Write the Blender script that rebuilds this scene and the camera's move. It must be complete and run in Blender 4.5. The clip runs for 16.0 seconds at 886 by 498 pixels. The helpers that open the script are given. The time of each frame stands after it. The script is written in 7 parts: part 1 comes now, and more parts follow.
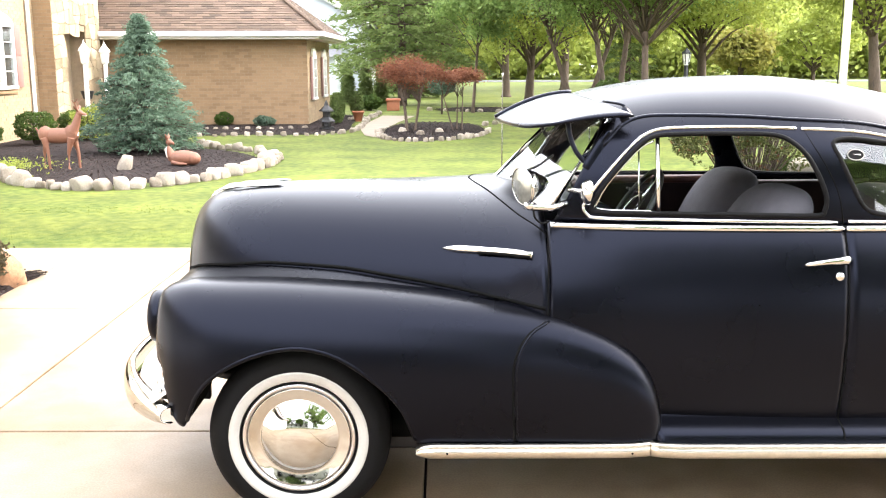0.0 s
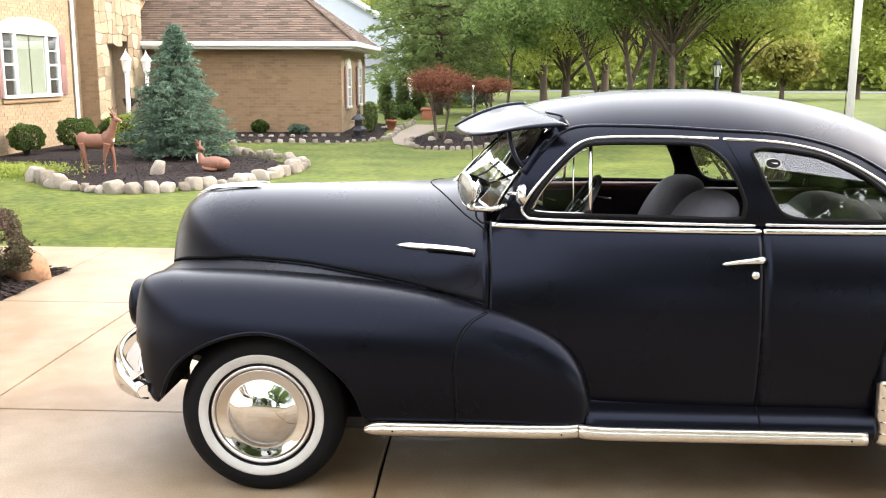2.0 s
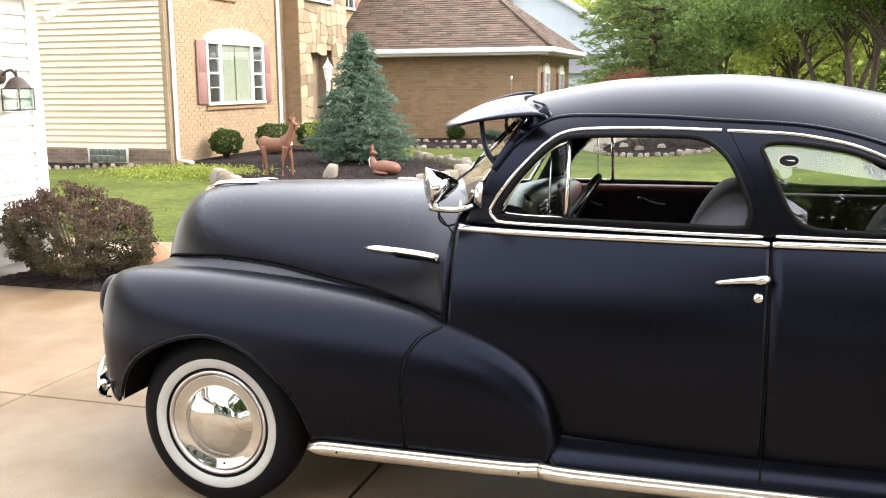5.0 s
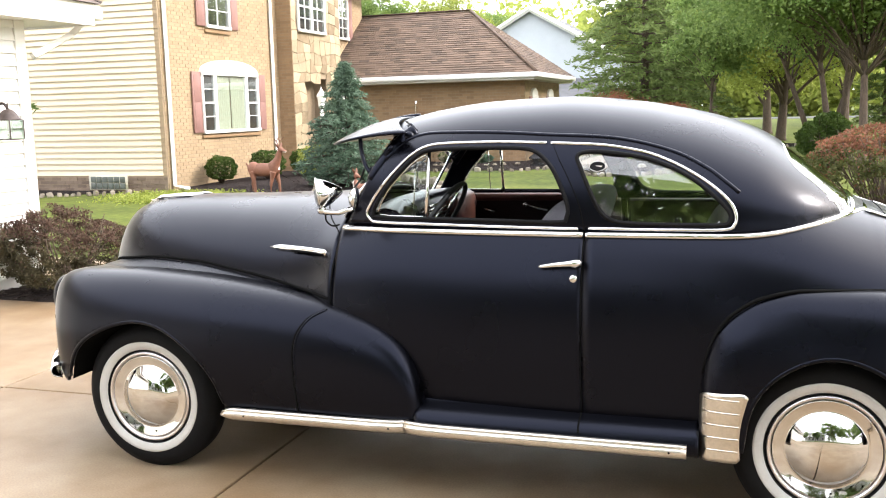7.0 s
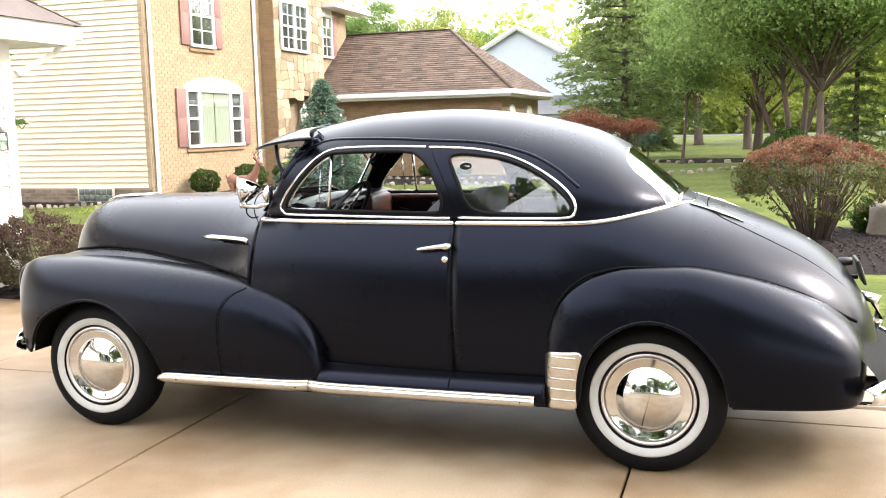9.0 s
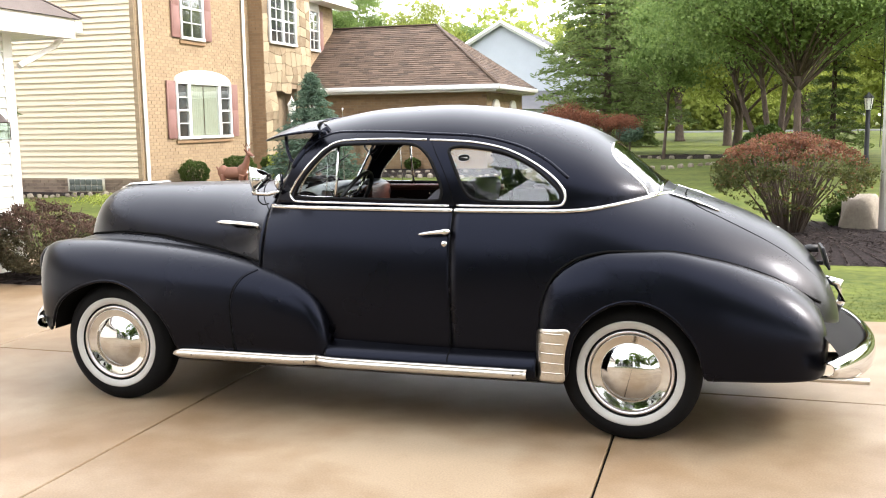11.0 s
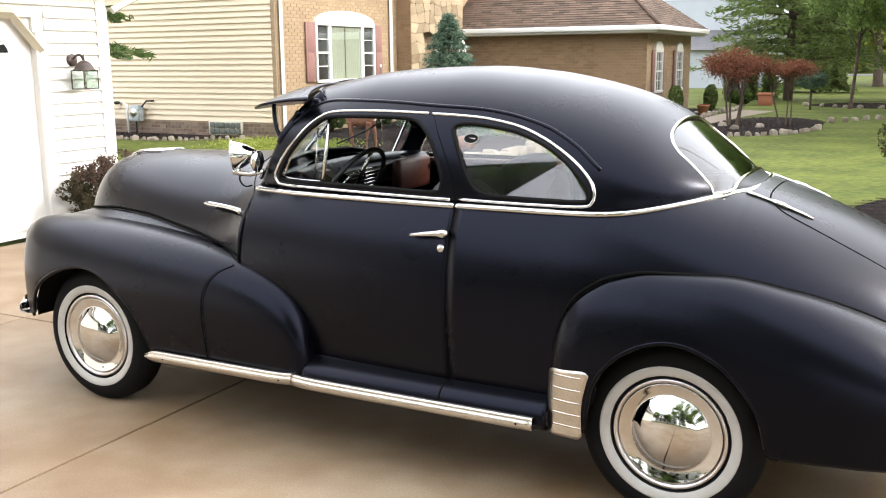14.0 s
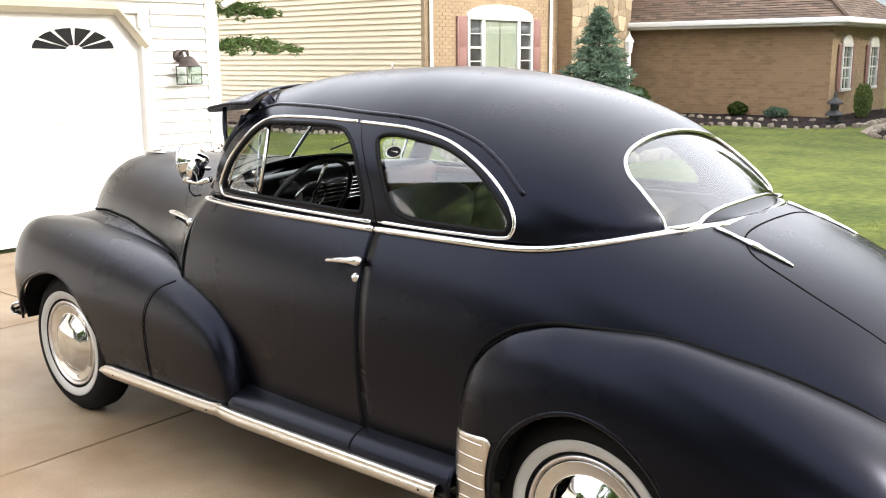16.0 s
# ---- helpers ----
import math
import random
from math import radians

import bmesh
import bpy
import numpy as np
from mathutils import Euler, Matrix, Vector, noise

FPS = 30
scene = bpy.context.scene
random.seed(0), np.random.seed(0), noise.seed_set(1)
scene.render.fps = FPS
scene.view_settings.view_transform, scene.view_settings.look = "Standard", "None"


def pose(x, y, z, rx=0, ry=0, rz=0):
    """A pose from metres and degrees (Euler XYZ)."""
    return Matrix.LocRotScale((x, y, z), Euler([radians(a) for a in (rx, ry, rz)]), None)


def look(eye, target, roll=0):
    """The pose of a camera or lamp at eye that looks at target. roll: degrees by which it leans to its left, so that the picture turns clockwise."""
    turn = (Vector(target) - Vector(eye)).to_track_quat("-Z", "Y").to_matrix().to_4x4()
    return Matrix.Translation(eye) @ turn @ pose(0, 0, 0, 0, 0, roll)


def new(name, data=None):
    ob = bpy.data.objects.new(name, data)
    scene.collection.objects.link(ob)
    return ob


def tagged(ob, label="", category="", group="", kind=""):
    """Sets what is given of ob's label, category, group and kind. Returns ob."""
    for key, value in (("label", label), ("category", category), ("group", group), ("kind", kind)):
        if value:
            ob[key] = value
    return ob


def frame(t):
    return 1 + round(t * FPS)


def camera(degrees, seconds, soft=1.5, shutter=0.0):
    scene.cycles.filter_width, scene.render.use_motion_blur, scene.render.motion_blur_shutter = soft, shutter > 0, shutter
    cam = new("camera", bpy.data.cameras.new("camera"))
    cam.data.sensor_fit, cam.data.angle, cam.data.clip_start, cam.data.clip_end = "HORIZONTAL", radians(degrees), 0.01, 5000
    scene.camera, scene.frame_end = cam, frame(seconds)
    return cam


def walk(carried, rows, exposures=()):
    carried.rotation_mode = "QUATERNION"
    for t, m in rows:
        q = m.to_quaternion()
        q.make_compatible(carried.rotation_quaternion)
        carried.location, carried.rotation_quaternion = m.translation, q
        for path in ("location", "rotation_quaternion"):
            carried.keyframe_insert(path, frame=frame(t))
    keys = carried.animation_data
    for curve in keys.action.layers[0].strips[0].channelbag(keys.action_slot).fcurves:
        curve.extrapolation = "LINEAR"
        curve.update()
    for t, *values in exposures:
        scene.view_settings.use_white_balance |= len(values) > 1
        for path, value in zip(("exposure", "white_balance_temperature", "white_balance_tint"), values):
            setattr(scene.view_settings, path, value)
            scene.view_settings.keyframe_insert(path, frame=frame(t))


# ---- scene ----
cam = camera(50.3, 16.0, 1.1)
PATH = [
    (0, (0.541, -4.159, 1.733), (0.544, -2.197, 1.349), -0.1),
    (0.5, (0.687, -4.417, 1.740), (0.689, -2.452, 1.372), -0.1),
    (1, (0.795, -4.581, 1.733), (0.796, -2.614, 1.372), -0.0),
    (1.5, (0.867, -4.592, 1.742), (0.845, -2.626, 1.379), 0.2),
    (2, (0.929, -4.506, 1.751), (0.838, -2.543, 1.386), 0.2),
    (2.5, (1.006, -4.279, 1.772), (0.816, -2.324, 1.399), -0.1),
    (3, (1.036, -4.008, 1.769), (0.755, -2.066, 1.389), 0.4),
    (3.2, (1.061, -3.917, 1.756), (0.741, -1.981, 1.374), 0.7),
    (5.5, (2.133, -3.925, 1.646), (1.529, -2.048, 1.317), -1.0),
    (6, (2.298, -4.085, 1.642), (1.687, -2.207, 1.326), -1.3),
    (6.5, (2.446, -4.27, 1.645), (1.837, -2.39, 1.337), -1.5),
    (7, (2.638, -4.427, 1.639), (2.029, -2.544, 1.347), -1.4),
    (7.5, (2.854, -4.593, 1.631), (2.244, -2.708, 1.357), -1.2),
    (8, (3.019, -4.754, 1.600), (2.418, -2.864, 1.342), -0.6),
    (8.5, (3.189, -4.908, 1.601), (2.589, -3.017, 1.347), -0.8),
    (9, (3.346, -5.008, 1.592), (2.739, -3.12, 1.335), -1.4),
    (11.5, (3.386, -5.421, 1.600), (2.821, -3.523, 1.322), -0.8),
    (12, (3.435, -5.271, 1.622), (2.835, -3.387, 1.316), -0.7),
    (12.5, (3.528, -5.028, 1.644), (2.861, -3.171, 1.310), -0.8),
    (13, (3.551, -4.708, 1.654), (2.816, -2.881, 1.298), -0.7),
    (13.5, (3.618, -4.429, 1.694), (2.804, -2.64, 1.317), -0.5),
    (14, (3.732, -4.092, 1.710), (2.823, -2.352, 1.318), -0.5),
    (14.5, (3.803, -3.766, 1.709), (2.806, -2.077, 1.307), -0.2),
    (15, (3.903, -3.483, 1.722), (2.813, -1.853, 1.319), -0.1),
    (15.5, (4.028, -3.249, 1.722), (2.861, -1.673, 1.320), 0.3),
    (16, (4.28, -3.075, 1.725), (3.031, -1.563, 1.324), -0.4),
]
walk(cam, [(t, look(eye, target, roll)) for t, eye, target, roll in PATH], [(0.0, 2.77), (1.0, 2.24), (3.0, 2.15), (5.5, 2.03), (9.0, 2.2), (11.5, 1.8), (12.5, 1.75), (16.0, 1.72)])

# ---- light ----
world = bpy.data.worlds.new("sky")
scene.world = world
world.use_nodes = True
wn = world.node_tree.nodes
sky = wn.new("ShaderNodeTexSky")
sky.sky_type = "NISHITA"
sky.sun_disc = False
sky.sun_elevation, sky.sun_rotation = radians(35), radians(71.5)
sky.dust_density, sky.air_density = 7.0, 1.1
wn["Background"].inputs["Strength"].default_value = 0.15
# a thin even veil of high cloud over the clear sky
veil = wn.new("ShaderNodeMix")
veil.data_type = "RGBA"
veil.inputs[0].default_value = 0.78
veil.inputs[7].default_value = (9.0, 9.1, 9.6, 1)
world.node_tree.links.new(sky.outputs[0], veil.inputs[6])
world.node_tree.links.new(veil.outputs[2], wn["Background"].inputs["Color"])
sun = new("sun", bpy.data.lights.new("sun", "SUN"))
sun.data.energy, sun.data.angle, sun.data.color = 0.95, radians(10), (1.0, 0.94, 0.86)
sun.matrix_world = look((0, 0, 0), (-0.78, -0.26, -0.58))


# ---- materials ----
def mat(name, col, rough=0.6, metal=0.0, var=0.15, scale=6.0, bump=0.0, fine=90.0, rand=0.0, island=0.0, col2=None, coat=0.0, spec=0.5, stretch=None):
    m = bpy.data.materials.new(name)
    m.use_nodes = True
    nt = m.node_tree
    n, l = nt.nodes, nt.links
    p = n["Principled BSDF"]
    p.inputs["Roughness"].default_value, p.inputs["Metallic"].default_value = rough, metal
    p.inputs["Specular IOR Level"].default_value = spec
    p.inputs["Coat Weight"].default_value = coat
    p.inputs["Coat Roughness"].default_value = 0.25
    tc = n.new("ShaderNodeTexCoord")
    src = tc.outputs["Object"]
    if stretch:
        mp = n.new("ShaderNodeMapping")
        mp.inputs["Scale"].default_value = stretch
        l.new(src, mp.inputs[0])
        src = mp.outputs[0]
    a, b = n.new("ShaderNodeTexNoise"), n.new("ShaderNodeTexNoise")
    for q, s, d in ((a, scale, 3), (b, fine, 2)):
        q.inputs["Scale"].default_value, q.inputs["Detail"].default_value = s, d
        l.new(src, q.inputs["Vector"])
    add = n.new("ShaderNodeMath")
    add.operation = "ADD"
    l.new(a.outputs[0], add.inputs[0])
    l.new(b.outputs[0], add.inputs[1])
    val = add.outputs[0]
    for kind, amount in (("Object Info", rand), ("Geometry", island)):
        if amount:
            o = n.new("ShaderNodeObjectInfo" if kind == "Object Info" else "ShaderNodeNewGeometry")
            k = n.new("ShaderNodeMath")
            k.operation = "MULTIPLY_ADD"
            l.new(o.outputs["Random" if kind == "Object Info" else "Random Per Island"], k.inputs[0])
            k.inputs[1].default_value = amount
            l.new(val, k.inputs[2])
            val = k.outputs[0]
    extra = rand + island
    rm = n.new("ShaderNodeMapRange")
    rm.inputs["From Min"].default_value, rm.inputs["From Max"].default_value = 0.65, 1.35 + extra
    l.new(val, rm.inputs["Value"])
    mx = n.new("ShaderNodeMix")
    mx.data_type = "RGBA"
    c1 = [c * (1 - var) for c in col]
    c2 = col2 if col2 else [min(1, c * (1 + var)) for c in col]
    mx.inputs[6].default_value, mx.inputs[7].default_value = (*c1, 1), (*c2, 1)
    l.new(rm.outputs[0], mx.inputs[0])
    l.new(mx.outputs[2], p.inputs["Base Color"])
    if bump:
        bp = n.new("ShaderNodeBump")
        bp.inputs["Strength"].default_value, bp.inputs["Distance"].default_value = bump, 0.01
        l.new(val, bp.inputs["Height"])
        l.new(bp.outputs[0], p.inputs["Normal"])
    return m


def glass(name, tint=(0.9, 0.95, 0.93), rough=0.0, mix=0.10, power=2.6):
    """A thin pane: clear with a mirror share that grows at grazing angles."""
    m = bpy.data.materials.new(name)
    m.use_nodes = True
    n, l = m.node_tree.nodes, m.node_tree.links
    n.remove(n["Principled BSDF"])
    t, g = n.new("ShaderNodeBsdfTransparent"), n.new("ShaderNodeBsdfGlossy")
    s, f = n.new("ShaderNodeMixShader"), n.new("ShaderNodeLayerWeight")
    f.inputs["Blend"].default_value = 0.5
    pw, sc = n.new("ShaderNodeMath"), n.new("ShaderNodeMath")
    pw.operation, sc.operation = "POWER", "MULTIPLY_ADD"
    pw.inputs[1].default_value = power
    sc.inputs[1].default_value, sc.inputs[2].default_value = 1 - mix, mix
    l.new(f.outputs["Facing"], pw.inputs[0])
    l.new(pw.outputs[0], sc.inputs[0])
    t.inputs["Color"].default_value = (*tint, 1)
    g.inputs["Roughness"].default_value = rough
    l.new(sc.outputs[0], s.inputs[0])
    l.new(t.outputs[0], s.inputs[1])
    l.new(g.outputs[0], s.inputs[2])
    l.new(s.outputs[0], n["Material Output"].inputs["Surface"])
    return m


M_PAINT = mat("satin_black_paint", (0.0007, 0.0007, 0.0012), 0.265, var=0.10, scale=2.0, bump=0.0, spec=0.5)
M_PAINT.node_tree.nodes["Principled BSDF"].inputs["Specular Tint"].default_value = (0.225, 0.247, 0.355, 1)
def satin(m, low, high):
    """Uneven polish: the gloss wanders with faint hand-rubbed patches, over a fine orange peel."""
    n, l = m.node_tree.nodes, m.node_tree.links
    p = n["Principled BSDF"]
    tc, a, b, mp, bp = n.new("ShaderNodeTexCoord"), n.new("ShaderNodeTexNoise"), n.new("ShaderNodeTexNoise"), n.new("ShaderNodeMapRange"), n.new("ShaderNodeBump")
    a.inputs["Scale"].default_value, a.inputs["Detail"].default_value = 4.0, 5.0
    b.inputs["Scale"].default_value, b.inputs["Detail"].default_value = 260.0, 2.0
    mp.inputs["From Min"].default_value, mp.inputs["From Max"].default_value = 0.3, 0.7
    mp.inputs["To Min"].default_value, mp.inputs["To Max"].default_value = low, high
    bp.inputs["Strength"].default_value, bp.inputs["Distance"].default_value = 0.05, 0.002
    for q in (a, b):
        l.new(tc.outputs["Object"], q.inputs["Vector"])
    l.new(a.outputs[0], mp.inputs["Value"])
    l.new(mp.outputs[0], p.inputs["Roughness"])
    l.new(b.outputs[0], bp.inputs["Height"])
    l.new(bp.outputs[0], p.inputs["Normal"])


satin(M_PAINT, 0.265, 0.300)
M_CHROME = mat("chrome", (0.56, 0.56, 0.55), 0.06, 1.0, var=0.03, scale=12)
M_STEEL = mat("aged_bright_trim", (0.50, 0.465, 0.41), 0.30, 1.0, var=0.10, scale=25, bump=0.05)
M_RIM = mat("satin_rim_steel", (0.60, 0.585, 0.59), 0.30, 1.0, var=0.05, scale=20)
M_RUBBER = mat("black_rubber", (0.0038, 0.0038, 0.0042), 0.72, var=0.2, scale=30, bump=0.05, spec=0.12)
M_WHITEWALL = mat("whitewall_rubber", (0.37, 0.36, 0.335), 0.55, var=0.05, scale=14)
M_DARK = mat("black_recess", (0.004, 0.004, 0.004), 0.9, var=0.1, spec=0.05)
M_FABRIC = mat("grey_seat_fabric", (0.08, 0.076, 0.088), 0.92, var=0.18, scale=14, bump=0.25, fine=300)
# seat fabric again, with the rear cabin's shade put into its colour
M_SHADECLOTH = mat("shaded_rear_seat_cloth", (0.028, 0.026, 0.028), 0.92, var=0.2, scale=14, bump=0.25, fine=300)
M_TRIM = mat("dark_maroon_panel", (0.020, 0.010, 0.011), 0.55, var=0.2, scale=8, bump=0.05)
M_WOOD = mat("red_brown_leather", (0.063, 0.018, 0.0108), 0.45, var=0.25, scale=9, bump=0.1)
M_GLASS = glass("clear_car_glass", mix=0.115, power=4.0)
M_REARGLASS = glass("tinted_rear_glass", (0.55, 0.58, 0.57), mix=0.11, power=4.0)
M_VENTGLASS = glass("clear_vent_glass", mix=0.02)
M_HOUSEGLASS = glass("house_window_glass", (0.85, 0.9, 0.88), mix=0.10)
M_RED = mat("red_lens", (0.35, 0.01, 0.01), 0.15, var=0.05)

M_CONCRETE = mat("driveway_concrete", (0.24, 0.1792, 0.1152), 0.52, var=0.20, scale=0.9, bump=0.06, fine=110, col2=(0.2976, 0.2304, 0.1568))
M_LAWN = mat("mown_lawn", (0.043, 0.070, 0.009), 0.9, var=0.25, scale=1.1, bump=0.6, fine=9.0, col2=(0.112, 0.127, 0.022), spec=0.2)
def striped(m, dark=0.88):
    n, l = m.node_tree.nodes, m.node_tree.links
    p = n["Principled BSDF"]
    src = p.inputs["Base Color"].links[0].from_socket
    tc, wv, nz, mp = n.new("ShaderNodeTexCoord"), n.new("ShaderNodeTexWave"), n.new("ShaderNodeMix"), n.new("ShaderNodeMapRange")
    wv.bands_direction = "Y"
    wv.inputs["Scale"].default_value, wv.inputs["Distortion"].default_value, wv.inputs["Detail"].default_value, wv.inputs["Detail Scale"].default_value = 0.22, 9.0, 3.0, 0.5
    l.new(tc.outputs["Object"], wv.inputs["Vector"])
    mp.inputs["To Min"].default_value, mp.inputs["To Max"].default_value = dark, 1.08
    l.new(wv.outputs["Color"], mp.inputs["Value"])
    nz.data_type, nz.blend_type = "RGBA", "MULTIPLY"
    nz.inputs[0].default_value = 1.0
    l.new(src, nz.inputs[6])
    l.new(mp.outputs[0], nz.inputs[7])
    l.new(nz.outputs[2], p.inputs["Base Color"])
    return m


striped(M_LAWN)


def stained(m, tint=(0.62, 0.52, 0.40), scale=0.55):
    """Broad brown stains with soft edges, and finer blotches in them."""
    n, l = m.node_tree.nodes, m.node_tree.links
    p = n["Principled BSDF"]
    src = p.inputs["Base Color"].links[0].from_socket
    tc = n.new("ShaderNodeTexCoord")
    a, b, ml, mp, mx = n.new("ShaderNodeTexNoise"), n.new("ShaderNodeTexNoise"), n.new("ShaderNodeMath"), n.new("ShaderNodeMapRange"), n.new("ShaderNodeMix")
    for q, s, d in ((a, scale, 4), (b, scale * 7, 5)):
        q.inputs["Scale"].default_value, q.inputs["Detail"].default_value = s, d
        l.new(tc.outputs["Object"], q.inputs["Vector"])
    a.inputs["Distortion"].default_value = 0.8
    ml.operation = "MULTIPLY_ADD"
    ml.inputs[1].default_value = 0.45
    l.new(b.outputs[0], ml.inputs[0])
    l.new(a.outputs[0], ml.inputs[2])
    mp.inputs["From Min"].default_value, mp.inputs["From Max"].default_value = 0.60, 0.90
    l.new(ml.outputs[0], mp.inputs["Value"])
    mx.data_type, mx.blend_type = "RGBA", "MULTIPLY"
    mx.inputs[7].default_value = (*tint, 1)
    l.new(mp.outputs[0], mx.inputs[0])
    l.new(src, mx.inputs[6])
    l.new(mx.outputs[2], p.inputs["Base Color"])
    return m


stained(M_CONCRETE)
M_BLADE = mat("grass_blade", (0.043, 0.070, 0.009), 0.8, var=0.25, scale=1.1, island=0.2, fine=9.0, col2=(0.112, 0.127, 0.022), spec=0.2)
M_MULCH = mat("dark_bark_mulch", (0.010, 0.008, 0.0078), 0.95, var=0.4, scale=25, bump=0.9, fine=120, spec=0.08, col2=(0.040, 0.031, 0.030))
M_CHIP = mat("bark_chip", (0.016, 0.012, 0.011), 0.9, var=0.5, scale=12, island=0.8, col2=(0.095, 0.075, 0.068), spec=0.1)
M_ROCK = mat("fieldstone", (0.160, 0.122, 0.086), 0.85, var=0.3, scale=7, bump=0.7, fine=40, rand=1.2, col2=(0.37, 0.325, 0.265))
M_RUSTROCK = mat("rusty_boulder", (0.2176, 0.1088, 0.0544), 0.85, var=0.3, scale=5, bump=0.6, fine=30, col2=(0.2944, 0.16, 0.0832))
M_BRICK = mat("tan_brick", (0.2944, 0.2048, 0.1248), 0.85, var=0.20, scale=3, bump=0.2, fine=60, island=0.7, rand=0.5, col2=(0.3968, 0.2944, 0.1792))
# sill brick; also the wall brick with shade in its colour for -y walls
M_BRICKD = mat("shaded_brown_brick", (0.225, 0.138, 0.072), 0.85, var=0.22, scale=3, bump=0.2, fine=60, island=0.8, rand=0.5, col2=(0.335, 0.220, 0.122))
M_BRICKBASE = mat("weathered_foundation_brick", (0.125, 0.085, 0.06), 0.9, var=0.3, scale=4, bump=0.25, fine=50, island=1.2, rand=0.8, col2=(0.27, 0.20, 0.145))
M_MORTAR = mat("mortar", (0.256, 0.192, 0.128), 0.95, var=0.15, scale=12, bump=0.2)
M_SIDING = mat("cream_siding", (0.60, 0.50, 0.355), 0.55, var=0.05, scale=3, bump=0.03, rand=0.25)
M_WHITE = mat("white_paint", (0.68, 0.6715, 0.646), 0.45, var=0.04, scale=4, rand=0.15)
M_CREAMTRIM = mat("cream_trim", (0.4608, 0.4224, 0.3328), 0.5, var=0.06, scale=5)
M_SHINGLE = mat("brown_shingle", (0.056, 0.037, 0.026), 0.9, var=0.3, scale=3, bump=0.3, fine=80, island=1.2, col2=(0.150, 0.100, 0.070))
M_SHINGLEGREY = mat("grey_brown_shingle", (0.0736, 0.0576, 0.0512), 0.9, var=0.3, scale=3, bump=0.3, fine=80, island=1.0, col2=(0.16, 0.1312, 0.1184))
M_STONE = mat("tan_veneer_stone", (0.20, 0.135, 0.075), 0.85, var=0.3, scale=6, bump=0.5, fine=40, rand=1.6, col2=(0.46, 0.375, 0.25))
M_SHUTTER = mat("dusty_rose_shutter", (0.2304, 0.1216, 0.1056), 0.6, var=0.08, scale=6)
M_CURTAIN = mat("pale_green_curtain", (0.40, 0.42, 0.335), 0.9, var=0.08, scale=8)
M_DIM = mat("dim_room_behind_glass", (0.064, 0.0672, 0.0704), 0.9)
M_BLUE = mat("pale_blue_siding", (0.384, 0.416, 0.4416), 0.6, var=0.05, scale=2)
M_GREYROOF = mat("grey_shingle", (0.1024, 0.1024, 0.1088), 0.9, var=0.2, scale=3)
M_BARK = mat("tree_bark", (0.08, 0.0563, 0.0422), 0.95, var=0.4, scale=7, bump=0.8, fine=40, stretch=(1, 1, 0.25))
M_BLACKMETAL = mat("black_iron", (0.015, 0.015, 0.016), 0.5, 0.3, var=0.2)
M_BRONZE = mat("rusty_bronze", (0.065, 0.05, 0.046), 0.55, 0.4, var=0.3, scale=20)
M_DEER = mat("painted_deer_coat", (0.16, 0.064, 0.035), 0.6, var=0.2, scale=7, bump=0.1)


def bibbed(name, m0, facing, foot, slope, z0, z1):
    """The deer coat with a white throat: white ahead of a slanted line between two heights."""
    m = m0.copy()
    m.name = name
    n, l = m.node_tree.nodes, m.node_tree.links
    p = n["Principled BSDF"]
    src = p.inputs["Base Color"].links[0].from_socket
    tc, sx = n.new("ShaderNodeTexCoord"), n.new("ShaderNodeSeparateXYZ")
    l.new(tc.outputs["Object"], sx.inputs[0])

    def op(kind, a, b):
        q = n.new("ShaderNodeMath")
        q.operation = kind
        for i, v in enumerate((a, b)):
            if isinstance(v, float):
                q.inputs[i].default_value = v
            else:
                l.new(v, q.inputs[i])
        return q.outputs[0]
    line = op("ADD", op("MULTIPLY", op("SUBTRACT", sx.outputs[2], z0), slope), foot)
    k = op("GREATER_THAN", op("MULTIPLY", sx.outputs[0], facing), line)
    k = op("MULTIPLY", k, op("MULTIPLY", op("GREATER_THAN", sx.outputs[2], z0), op("LESS_THAN", sx.outputs[2], z1)))
    mx = n.new("ShaderNodeMix")
    mx.data_type = "RGBA"
    mx.inputs[7].default_value = (0.58, 0.52, 0.46, 1)
    l.new(k, mx.inputs[0])
    l.new(src, mx.inputs[6])
    l.new(mx.outputs[2], p.inputs["Base Color"])
    return m


M_DEERSTAND = bibbed("painted_deer_coat_standing", M_DEER, 1.0, 0.262, 0.30, 0.50, 0.80)
M_DEERLIE = bibbed("painted_deer_coat_lying", M_DEER, -1.0, 0.185, 0.10, 0.12, 0.33)
M_TERRA = mat("terracotta", (0.288, 0.1024, 0.0512), 0.7, var=0.15)
M_PATH = mat("tan_path_concrete", (0.20, 0.160, 0.122), 0.85, var=0.12, scale=3, bump=0.1)
M_ROAD = mat("asphalt_road", (0.128, 0.128, 0.128), 0.9, var=0.1, scale=2)


def leafy(name, c1, c2):
    m = mat(name, c1, 0.6, var=0.15, scale=0.9, island=0.55, fine=2.6, col2=c2, spec=0.3)
    p = m.node_tree.nodes["Principled BSDF"]
    n, l = m.node_tree.nodes, m.node_tree.links
    tr, mx = n.new("ShaderNodeBsdfTranslucent"), n.new("ShaderNodeMixShader")
    l.new(p.inputs["Base Color"].links[0].from_socket, tr.inputs["Color"])
    mx.inputs[0].default_value = 0.5
    l.new(p.outputs[0], mx.inputs[1])
    l.new(tr.outputs[0], mx.inputs[2])
    l.new(mx.outputs[0], n["Material Output"].inputs["Surface"])
    return m


